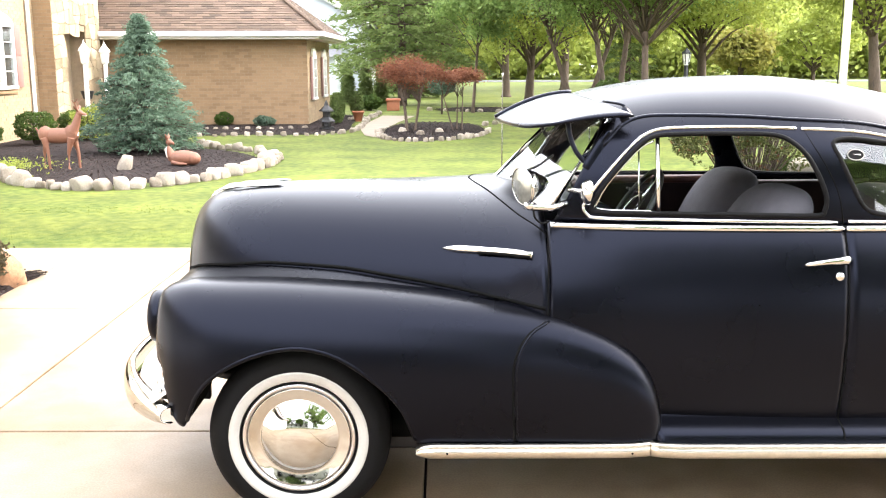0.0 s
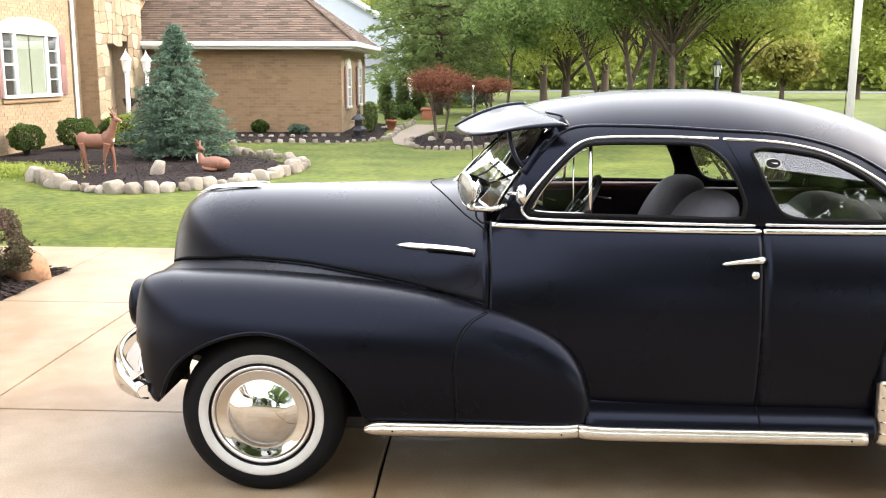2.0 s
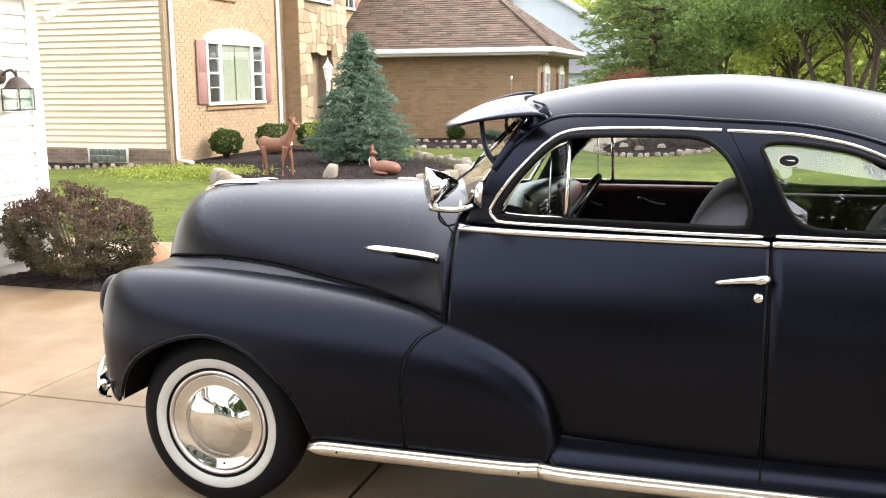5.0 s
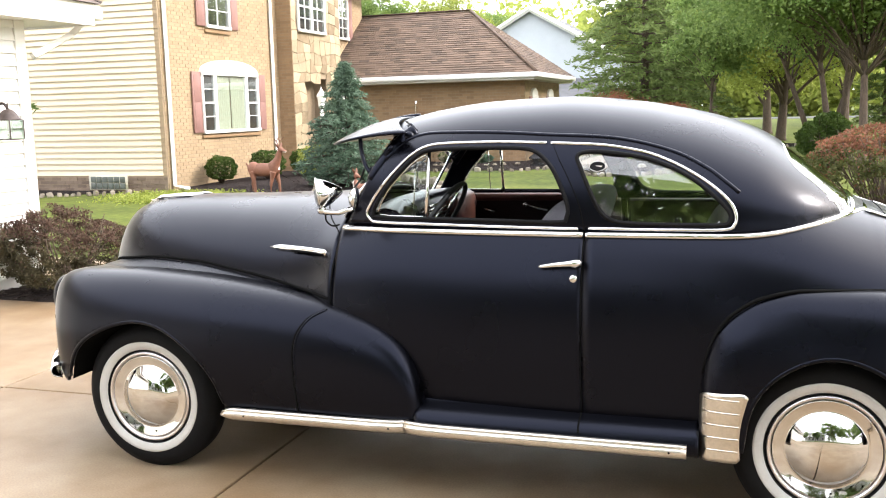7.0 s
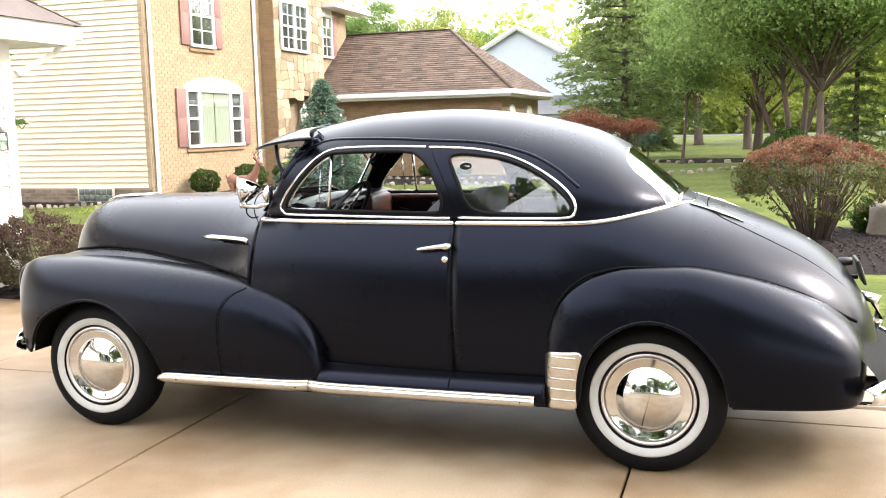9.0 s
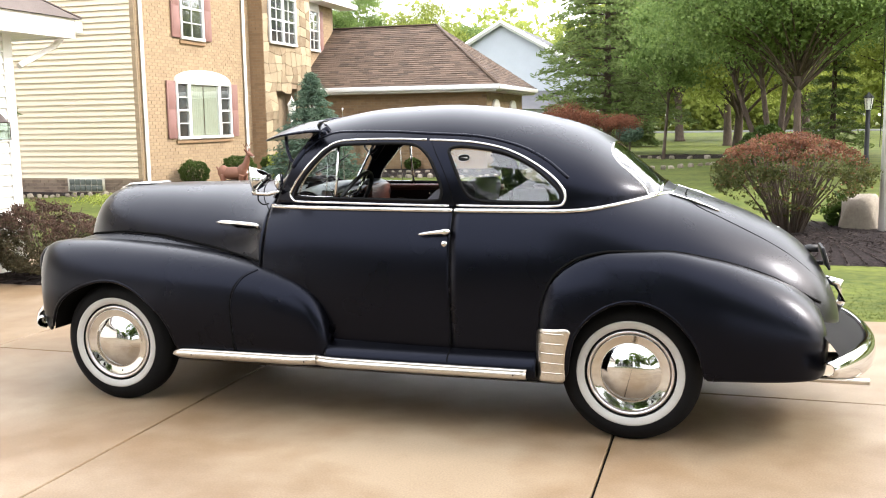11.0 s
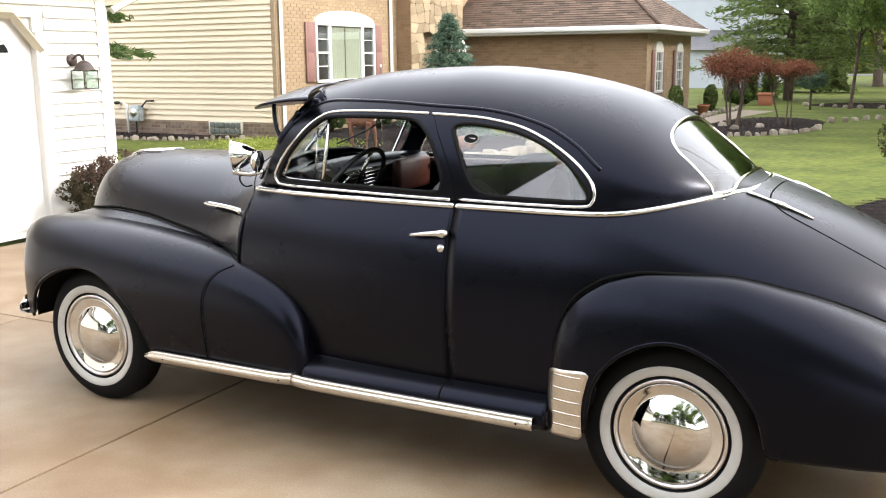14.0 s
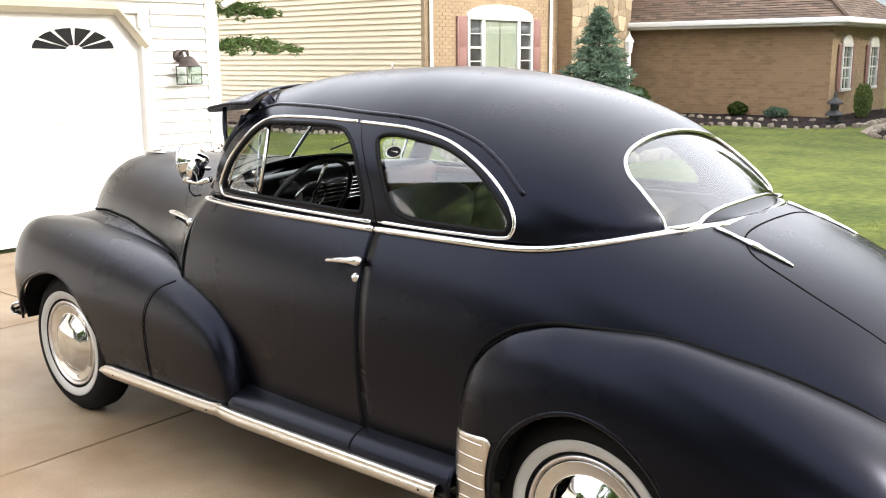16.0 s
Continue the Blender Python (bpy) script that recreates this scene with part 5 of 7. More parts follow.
def window_unit(parent, origin, along, w, h, lights=3, curtain=True, cols=1, rows=2, shutters=0.0, arch=False, name="window"):
    """A framed window on a wall: origin is its lower left corner seen from outside."""
    o, d = Vector(origin), Vector(along)
    nrm = d.cross(Vector((0, 0, 1)))

    def slab(bm, u0, u1, z0, z1, n0, n1, bevel=0.0):
        b = bmesh.new()
        box(b, u0, n0, z0, u1, n1, z1, bevel)
        M = Matrix(((d.x, nrm.x, 0, o.x), (d.y, nrm.y, 0, o.y), (0, 0, 1, o.z), (0, 0, 0, 1)))
        bmesh.ops.transform(b, matrix=M, verts=b.verts)
        return b
    win = part(name, slab(None, -0.06, w + 0.06, -0.07, 0, 0.02, 0.09, 0.01), M_WHITE, parent, "white framed window")
    for u0, u1, z0, z1 in ((-0.06, 0, 0, h), (w, w + 0.06, 0, h), (-0.06, w + 0.06, h, h + 0.09)):
        part("window_frame", slab(None, u0, u1, z0, z1, 0.0, 0.07, 0.008), M_WHITE, win)
    splits = {1: [0, w], 2: [0, 0.5 * w, w], 3: [0, 0.21 * w, 0.79 * w, w]}[lights]
    for k in range(len(splits) - 1):
        u0, u1 = splits[k], splits[k + 1]
        if k:
            part("mullion", slab(None, u0 - 0.05, u0 + 0.05, 0, h, 0.0, 0.065, 0.006), M_WHITE, win)
        q = [o + d * u + nrm * 0.025 for u in (u0, u1)]
        raw("pane", [(q[0].x, q[0].y, o.z), (q[1].x, q[1].y, o.z), (q[1].x, q[1].y, o.z + h), (q[0].x, q[0].y, o.z + h)], [(0, 1, 2, 3)], M_HOUSEGLASS, win).visible_shadow = False
        small = lights < 3 or k != 1
        nr = 4 if small else 1
        for r in range(1, nr):
            part("glazing_bar", slab(None, u0, u1, h * r / nr - (0.022 if r == 2 else 0.010), h * r / nr + (0.022 if r == 2 else 0.010), 0.01, 0.045), M_WHITE, win, smooth=False)
        for c in range(1, cols if small else 1):
            part("glazing_bar", slab(None, u0 + (u1 - u0) * c / cols - 0.01, u0 + (u1 - u0) * c / cols + 0.01, 0, h, 0.01, 0.04), M_WHITE, win, smooth=False)
    if curtain:
        V, F = [], []
        for u0, u1 in ((0, 0.21 * w), (0.79 * w, w)) if lights == 3 else ():
            part("dark_inside", slab(None, u0, u1, 0, h, 0.004, 0.010), M_DIM, win)
        ca, cb = (0.21, 0.79) if lights == 3 else (0.0, 1.0)
        for i in range(61):
            u = w * (ca + (cb - ca) * i / 60)
            p = o + d * u + nrm * (0.010 + 0.006 * math.sin(i * 1.7))
            V += [(p.x, p.y, o.z), (p.x, p.y, o.z + h)]
            if i and abs(u - w / 2) > 0.0:
                k = len(V)
                F.append((k - 4, k - 2, k - 1, k - 3))
        raw("curtain", V, F, M_CURTAIN, win, "pale green drapes", smooth=True)
    else:
        part("dark_inside", slab(None, 0, w, 0, h, 0.004, 0.010), M_DIM, win)
    if shutters:
        for u0 in (-0.08 - shutters, w + 0.08):
            sh = part("shutter", slab(None, u0, u0 + shutters, -0.04, h + 0.06, 0.015, 0.05, 0.006), M_SHUTTER, win, "dusty rose shutter")
            for q in range(2):
                za, zb = (0.03 + (h + 0.0) * q / 2, -0.03 + (h + 0.04) * (q + 1) / 2)
                part("raised_panel", slab(None, u0 + 0.05, u0 + shutters - 0.05, za, zb, 0.05, 0.058, 0.004), M_SHUTTER, sh)
    if arch:
        n = 14
        V, F = [], []
        for i in range(n + 1):
            a = math.pi * i / n
            for rr in (0.0, 1.0):
                u = w / 2 + (w / 2 + 0.06) * math.cos(a) * (1.0 if rr else 1.0)
                zz = h + 0.085 + (arch * math.sin(a)) * rr
                for nn in (0.0, 0.06):
                    p = o + d * u + nrm * nn
                    V.append((p.x, p.y, o.z + zz))
        for i in range(n):
            k = 4 * i
            F += [(k + 1, k + 5, k + 7, k + 3), (k + 2, k + 3, k + 7, k + 6)]
        raw("arch_panel", V, F, M_WHITE, win, "white arched head panel", smooth=False)
    return win


def pipe(name, pts, parent, r=0.045, material=None):
    return part(name, tube(bmesh.new(), pts, r, 4, up=(0.3, 0.2, 1) if abs(pts[0][2] - pts[-1][2]) < 0.3 else (0, 1, 0)), material or M_WHITE, parent, smooth=False)


def shingles(name, parent, a, b, c, d, rows, material):
    """Courses of shingles over the quad a b (eave), c d (ridge: c above b, d above a)."""
    a, b, c, d = map(Vector, (a, b, c, d))
    nrm = (b - a).cross(d - a).normalized()
    if nrm.z < 0:
        nrm = -nrm
    V, F = [], []
    for r in range(rows):
        t0, t1 = r / rows, (r + 1.15) / rows
        p0, q0 = a.lerp(d, t0), b.lerp(c, t0)
        p1, q1 = a.lerp(d, min(t1, 1)), b.lerp(c, min(t1, 1))
        n = max(1, int((q0 - p0).length / 0.30))
        off = random.random()
        for k in range(-1, n + 1):
            s0, s1 = (k + off) / n, (k + off + 0.97) / n
            s0, s1 = max(0, s0), min(1, s1)
            if s1 <= s0:
                continue
            h = 0.014 + random.uniform(0, 0.008)
            i = len(V)
            for p in (p0.lerp(q0, s0), p0.lerp(q0, s1), p1.lerp(q1, s1), p1.lerp(q1, s0)):
                V.append(p)
            for p, hh in ((p0.lerp(q0, s0), h), (p0.lerp(q0, s1), h), (p1.lerp(q1, s1), 0.004), (p1.lerp(q1, s0), 0.004)):
                V.append(p + nrm * hh)
            F += [(i + 4, i + 5, i + 6, i + 7), (i, i + 1, i + 5, i + 4), (i + 1, i + 2, i + 6, i + 5), (i + 3, i, i + 4, i + 7)]
    return raw(name, V, F, material, parent, kind="stuff")


# ---- the brick and siding house ----
XF, Y0, Y1, YW = -8.5, 12.1, 22.6, 20.0
house = thing("brick_house", (-12, 17, 0.15), label="two-storey tan brick house with cream siding and a hipped side wing", category="house")
part("wall", boxed(-20, Y0 + 0.02, 0.1, XF - 0.007, Y1, 6.1), M_MORTAR, house, smooth=False)
part("foundation", boxed(-20, Y0 - 0.03, 0.05, XF - 0.02, Y0 + 0.02, 0.46), M_MORTAR, house, smooth=False)
brickwork("foundation_brick", house, M_BRICKBASE, (-17, Y0 - 0.03, 0.06), (1, 0, 0), 0.40, 8.48)
for k in range(46):
    z = 0.46 + 0.122 * k
    bm = bmesh.new()
    vs = [bm.verts.new(v) for v in ((-17, Y0 - 0.002, z + 0.125), (-17, Y0 - 0.042, z), (-17, Y0, z + 0.012), (XF - 0.10, Y0 - 0.002, z + 0.125), (XF - 0.10, Y0 - 0.042, z), (XF - 0.10, Y0, z + 0.012))]
    for f in ((0, 1, 4, 3), (1, 2, 5, 4), (0, 2, 1), (3, 4, 5)):
        bm.faces.new([vs[i] for i in f])
    part("clapboard", bm, M_SIDING, house, smooth=False)
# brick return at the corner
brickwork("corner_brick", house, M_BRICK, (XF - 0.10, Y0 - 0.035, 0.46), (1, 0, 0), 5.6, 0.09)
part("corner_core", boxed(XF - 0.11, Y0 - 0.041, 0.3, XF - 0.009, Y0 + 0.015, 6.0), M_MORTAR, house, smooth=False)
BIG = (13.42, 15.88, 1.27, 2.52)       # y0, y1, z0, z1
UP = (13.75, 14.75, 3.52, 4.95)


def skip_front(u, z):
    y = Y0 + u
    z += 0.1
    return (BIG[0] < y < BIG[1] and BIG[2] < z < BIG[3] + 0.06) or (UP[0] < y < UP[1] and UP[2] < z < UP[3])


brickwork("facade_brick", house, M_BRICK, (XF - 0.012, Y0, 0.1), (0, 1, 0), 5.9, 5.0, skip_front, single=lambda u, z: 0.0 < u < 1.35 and 0.3 < z < 3.0)
window_unit(house, (XF, BIG[0] + 0.06, BIG[2] + 0.05), (0, 1, 0), 2.34, 1.18, 3, True, 1, 4, 0.33, 0.26)
window_unit(house, (XF, UP[0] + 0.06, UP[2] + 0.05), (0, 1, 0), 0.88, 1.3, 1, False, 2, 4, 0.33, 0.0)
for z0 in (BIG[2] - 0.06, UP[2] - 0.06):
    part("brick_sill", boxed(XF - 0.01, (13.4 if z0 < 2 else 13.72), z0 - 0.055, XF + 0.045, (15.92 if z0 < 2 else 14.78), z0 + 0.02, bevel=0.008), M_BRICKD, house)
pipe("downspout", [(XF + 0.05, Y0 + 0.10, 6.0), (XF + 0.05, Y0 + 0.10, 0.25), (XF + 0.35, Y0 + 0.16, 0.17)], house, 0.05)
pipe("downspout", [(XF + 0.05, 16.66, 6.0), (XF + 0.05, 16.66, 0.25)], house, 0.05)
# entry bay of stone, standing forward of the brick
XB, B0, B1 = -8.1, 17.05, 19.97
part("bay_core", boxed(-9.5, B0, 0.1, XB - 0.02, 17.70, 6.1), M_MORTAR, house, smooth=False)
part("bay_core", boxed(-9.5, 19.05, 0.1, XB - 0.02, B1, 6.1), M_MORTAR, house, smooth=False)
part("bay_core", boxed(-9.5, 17.70, 2.52, XB - 0.02, 19.05, 6.1), M_MORTAR, house, smooth=False)
# this return faces away from the sun: its shade is in the brown
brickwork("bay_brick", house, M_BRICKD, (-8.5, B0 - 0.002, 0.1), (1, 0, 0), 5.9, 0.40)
BW = (17.36, 18.96, 3.72, 5.25)


def veneer(parent, x, y0, y1, z0, z1, blocked, cell=0.31):
    """Irregular stones: a jittered grid of rounded polygons."""
    ny, nz = int((y1 - y0) / cell), int((z1 - z0) / (cell * 0.8))
    J = [[(y0 + (y1 - y0) * i / ny + (random.uniform(-0.10, 0.10) if 0 < i < ny else 0), z0 + (z1 - z0) * j / nz + (random.uniform(-0.09, 0.09) if 0 < j < nz else 0)) for j in range(nz + 1)] for i in range(ny + 1)]
    for i in range(ny):
        for j in range(nz):
            q = [J[i][j], J[i + 1][j], J[i + 1][j + 1], J[i][j + 1]]
            cy, cz = sum(p[0] for p in q) / 4, sum(p[1] for p in q) / 4
            if blocked(cy, cz):
                continue
            cut = [(p[0] + (r[0] - p[0]) * k, p[1] + (r[1] - p[1]) * k) for p, r in zip(q, q[1:] + q[:1]) for k in (0.12, 0.88)]
            ring = spline([(cy + (p - cy) * 0.975, cz + (r - cz) * 0.97) for p, r in cut], 2, True)
            n = len(ring)
            lift = 0.020 + random.uniform(0, 0.010)
            V = [(x, p[0], p[1]) for p in ring] + [(x + lift, cy + (p[0] - cy) * 0.965, cz + (p[1] - cz) * 0.965) for p in ring] + [(x + lift + 0.002, cy, cz)]
            F = [(k, (k + 1) % n, n + (k + 1) % n, n + k) for k in range(n)] + [(n + k, n + (k + 1) % n, 2 * n) for k in range(n)]
            raw("stone", V, F, M_STONE, parent)


def bay_blocked(y, z):
    return (17.70 < y < 19.05 and z < 2.52) or (BW[0] - 0.1 < y < BW[1] + 0.1 and BW[2] - 0.1 < z < BW[3] + 0.5)


veneer(house, XB - 0.02, B0, B1, 0.1, 6.0, bay_blocked)
window_unit(house, (XB, BW[0] + 0.06, BW[2]), (0, 1, 0), 1.48, 1.15, 2, False, 2, 4, 0.0, 0.5)
part("entry_back", boxed(-9.6, 17.65, 0.1, -9.45, 19.1, 2.6), M_MORTAR, house)
veneer(house, -9.46, 17.71, 19.04, 0.15, 2.5, lambda y, z: False, 0.4)
part("front_door", boxed(-9.42, 18.1, 0.3, -9.36, 18.9, 2.35, bevel=0.01), M_WHITE, house, "white panelled front door")
# upper wall to the wing, arched window
brickwork("facade_brick", house, M_BRICK, (XF - 0.012, 19.97, 0.1), (0, 1, 0), 5.6, 2.5)
part("wall", boxed(-9.6, B1, 2.0, XF - 0.014, 22.6, 5.6), M_MORTAR, house, smooth=False)
window_unit(house, (XF, 20.75, 3.75), (0, 1, 0), 0.62, 1.1, 1, False, 2, 4, 0.28, 0.3)
# main roof edge above
part("roof", boxed(-21, 11.6, 6.05, -8.0, 23.2, 6.25, bevel=0.03), M_WHITE, house, smooth=False)
V = [(-21, 11.6, 6.25), (-7.95, 11.6, 6.25), (-7.95, 23.2, 6.25), (-21, 23.2, 6.25), (-14, 17.4, 9.2), (-16, 17.4, 9.2)]
raw("roof", V, [(0, 1, 4, 5), (1, 2, 4), (2, 3, 5, 4), (3, 0, 5)], M_SHINGLE, house)
raw("gutter_return", [(-7.95, 20.6, 5.1), (-7.95, 23.3, 5.1), (-7.95, 23.3, 5.25), (-7.95, 20.6, 5.25), (-8.5, 20.6, 5.1), (-8.5, 23.3, 5.1), (-8.5, 23.3, 5.25), (-8.5, 20.6, 5.25)], [(0, 1, 2, 3), (0, 1, 5, 4), (3, 2, 6, 7), (0, 3, 7, 4), (1, 2, 6, 5)], M_WHITE, house)

# side wing
XW0, XW1, WD, EV = XF, -2.92, 24.7, 2.38
wing = thing("wing_of_house", (-5.7, 24, 0.2), label="single-storey brick wing, browner on its shaded front, with a hipped shingle roof", category="house")
part("wall", boxed(XW0, YW + 0.006, 0.1, XW1 - 0.006, WD, EV), M_MORTAR, wing, smooth=False)
# front takes the brown with shade in it, the sunlit side the tan
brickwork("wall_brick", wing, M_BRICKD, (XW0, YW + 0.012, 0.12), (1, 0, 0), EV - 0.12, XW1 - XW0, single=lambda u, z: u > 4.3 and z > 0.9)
WWIN = (21.0, 23.2)
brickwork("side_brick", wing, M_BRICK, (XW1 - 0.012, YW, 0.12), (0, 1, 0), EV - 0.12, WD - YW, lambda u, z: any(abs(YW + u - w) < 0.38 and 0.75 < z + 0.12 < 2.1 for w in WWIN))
for w in WWIN:
    window_unit(wing, (XW1, w - 0.30, 0.90), (0, 1, 0), 0.60, 0.98, 1, False, 2, 4, 0.22, 0.20)
e0, e1, f0, f1 = XW0 - 0.1, XW1 + 0.34, YW - 0.42, WD + 0.25
part("soffit", boxed(e0, f0, EV - 0.03, e1, f1, EV + 0.02), M_CREAMTRIM, wing, smooth=False)
for x0, y0, x1, y1 in ((e0, f0 - 0.03, e1 + 0.03, f0), (e1, f0, e1 + 0.03, f1)):
    part("fascia", boxed(x0, y0, EV - 0.02, x1, y1, EV + 0.17), M_WHITE, wing, smooth=False)
    part("gutter", boxed(x0 - (0.0 if x1 - x0 > 1 else -0.03), y0 - (0.11 if x1 - x0 > 1 else 0.11), EV + 0.03, x1 + 0.11, y1 if x1 - x0 < 1 else y0, EV + 0.16, bevel=0.02), M_WHITE, wing)
ze, zrg = EV + 0.16, 4.42
ra, rb = Vector((e0, (f0 + f1) / 2, zrg)), Vector((-5.0, (f0 + f1) / 2, zrg))
A, B, C, D = Vector((e0, f0 - 0.08, ze)), Vector((e1 + 0.08, f0 - 0.08, ze)), Vector((e1 + 0.08, f1 + 0.08, ze)), Vector((e0, f1 + 0.08, ze))
raw("roof", [A, B, C, D, ra, rb], [(0, 1, 5, 4), (1, 2, 5), (2, 3, 4, 5)], M_SHINGLE, wing)
shingles("roof_shingles", wing, A, B, rb, ra, 30, M_SHINGLE)
shingles("roof_shingles", wing, B, C, rb, rb, 30, M_SHINGLE)
part("hip_cap", tube(bmesh.new(), [B + Vector((0, 0, 0.02)), rb + Vector((0, 0, 0.03))], 0.06, 6, flat=0.4), M_SHINGLE, wing)
part("ridge_cap", tube(bmesh.new(), [ra + Vector((0, 0, 0.02)), rb + Vector((0, 0, 0.03))], 0.06, 6, flat=0.4), M_SHINGLE, wing)
pipe("downspout", [(XW0 + 0.12, f0, EV), (XW0 + 0.22, YW - 0.06, EV - 0.28), (XW0 + 0.22, YW - 0.06, 0.2)], wing, 0.04)

# ---- the white garage beside the drive ----
GX, GY = -4.15, 3.32
garage = thing("white_garage", (-6, 0, 0), label="white sided garage with fan-lit overhead doors", category="garage")
DO = (-3.2, 2.43)
part("wall", boxed(-10, GY - 0.15, 0, GX - 0.02, GY, 2.75), M_WHITE, garage, smooth=False)
part("wall", boxed(GX - 0.14, DO[1], 0, GX - 0.02, GY - 0.15, 2.75), M_WHITE, garage, smooth=False)
part("wall", boxed(GX - 0.14, DO[0] - 3, 2.16, GX - 0.02, DO[1], 2.75), M_WHITE, garage, smooth=False)
part("wall", boxed(GX - 0.14, DO[0] - 6, 0, GX - 0.02, DO[0], 2.75), M_WHITE, garage, smooth=False)
for k in range(22):
    z = 0.12 + 0.12 * k
    for y0, y1 in ((DO[1] + 0.13, GY - 0.10),) if z < 2.2 else ((DO[0], GY - 0.10),):
        bm = bmesh.new()
        vs = [bm.verts.new(v) for v in ((GX - 0.018, y0, z + 0.122), (GX + 0.008, y0, z), (GX - 0.02, y0, z), (GX - 0.018, y1, z + 0.122), (GX + 0.008, y1, z), (GX - 0.02, y1, z))]
        for f in ((0, 1, 4, 3), (1, 2, 5, 4), (0, 2, 1), (3, 4, 5)):
            bm.faces.new([vs[i] for i in f])
        part("clapboard", bm, M_WHITE, garage, smooth=False)
    bm = bmesh.new()
    vs = [bm.verts.new(v) for v in ((-10, GY + 0.002, z + 0.122), (-10, GY + 0.028, z), (-10, GY, z), (GX - 0.1, GY + 0.002, z + 0.122), (GX - 0.1, GY + 0.028, z), (GX - 0.1, GY, z))]
    for f in ((0, 1, 4, 3), (1, 2, 5, 4), (0, 2, 1), (3, 4, 5)):
        bm.faces.new([vs[i] for i in f])
    part("clapboard", bm, M_WHITE, garage, smooth=False)
part("corner_board", boxed(GX - 0.02, GY - 0.105, 0.05, GX + 0.014, GY + 0.03, 2.6, bevel=0.004), M_WHITE, garage, smooth=False)
part("door_casing", boxed(GX - 0.03, DO[1], 0, GX + 0.02, DO[1] + 0.12, 2.02, bevel=0.006), M_WHITE, garage, smooth=False)
# casing with a clipped corner, cream
bm = tube(bmesh.new(), [(GX + 0.005, DO[1] + 0.06, 1.84), (GX + 0.005, DO[1] - 0.26, 2.19), (GX + 0.005, DO[0], 2.19)], 0.055, 4, up=(1, 0, 0))
part("door_head_trim", bm, M_CREAMTRIM, garage, "cream clipped-corner door trim", smooth=False)
od = part("garage_door", boxed(GX - 0.10, DO[0], 0.02, GX - 0.06, DO[1], 2.18), M_WHITE, garage, "white overhead garage door with sunburst lights", smooth=False)
for r in range(4):
    for c in range(5):
        ya = DO[0] + 0.12 + c * 1.11
        if r < 3:
            part("raised_panel", boxed(GX - 0.062, ya, 0.09 + r * 0.52, GX - 0.05, ya + 0.92, 0.47 + r * 0.52, bevel=0.012), M_WHITE, od, smooth=False)
for c in range(4):
    yc, zc = 1.745 - 1.2 * c, 1.81
    fan = part("fan_light", boxed(GX - 0.058, yc - 0.46, zc - 0.03, GX - 0.05, yc + 0.46, zc, bevel=0.002), M_WHITE, od)
    for q in range(6):
        a0, a1 = math.pi * q / 6 + 0.05, math.pi * (q + 1) / 6 - 0.05
        V = [(GX - 0.052, yc + 0.42 * math.cos(a) * r, zc + 0.20 * math.sin(a) * r) for a, r in ((a0, 0.2), (a0, 1), ((a0 + a1) / 2, 1), (a1, 1), (a1, 0.2))]
        raw("fan_pane", V, [(0, 1, 2, 3, 4)], mat("dark_door_glass", (0.015, 0.015, 0.018), 0.1) if c + q == 0 else bpy.data.materials["dark_door_glass"], fan)
# eaves
part("soffit", boxed(-10, -9, 2.60, GX + 0.35, GY + 0.60, 2.64), M_WHITE, garage, smooth=False)
part("fascia", boxed(-10, GY + 0.60, 2.58, GX + 0.38, GY + 0.63, 2.80), M_WHITE, garage, smooth=False)
part("fascia", boxed(GX + 0.35, -9, 2.58, GX + 0.38, GY + 0.60, 2.80), M_WHITE, garage, smooth=False)
part("gutter", boxed(-10, GY + 0.63, 2.64, GX + 0.40, GY + 0.75, 2.78, bevel=0.02), M_WHITE, garage)
raw("roof", [(-10, GY + 0.72, 2.80), (GX + 0.42, GY + 0.72, 2.80), (GX + 0.42, -9.2, 2.80), (-10, -9.2, 2.80), (-10, -2.8, 5.6), (GX - 2.5, -2.8, 5.6)], [(0, 1, 5, 4), (1, 2, 5), (2, 3, 4, 5)], M_SHINGLEGREY, garage)
shingles("roof_shingles", garage, (-10, GY + 0.72, 2.81), (GX + 0.42, GY + 0.72, 2.81), (GX - 2.5, -2.8, 5.61), (-10, -2.8, 5.61), 30, M_SHINGLEGREY)
pipe("downspout", [(GX + 0.18, GY + 0.68, 2.62), (GX + 0.10, GY + 0.60, 2.50), (GX + 0.03, GY + 0.10, 2.26)], garage, 0.042)
pipe("downspout", [(GX - 0.06, GY + 0.07, 2.28), (GX - 0.06, GY + 0.07, 0.1)], garage, 0.04)

# coach lamp on the garage
lamp = thing("wall_lantern", (GX + 0.01, 2.98, 1.9), label="bronze coach lantern with clear glass on the garage wall", category="lamp")
ly, lz, lx = 2.86, 1.745, GX + 0.17
part("back_plate", lathe(bmesh.new(), [(0.0, 0.030), (0.045, 0.026), (0.062, 0.014), (0.066, 0.0)], (GX, ly, lz), axis="x", n=28), M_BRONZE, lamp, "round bronze wall plate")
part("arm", tube(bmesh.new(), spline([(GX + 0.02, ly, lz + 0.01), (GX + 0.07, ly, lz + 0.045), (GX + 0.13, ly, lz + 0.05), (lx, ly, lz + 0.0)], 5), 0.013, 8), M_BRONZE, lamp)
part("finial", tube(bmesh.new(), [(lx, ly, lz - 0.02), (lx, ly, lz + 0.03), (lx, ly, lz + 0.07)], [0.014, 0.009, 0.003], 8), M_BRONZE, lamp)
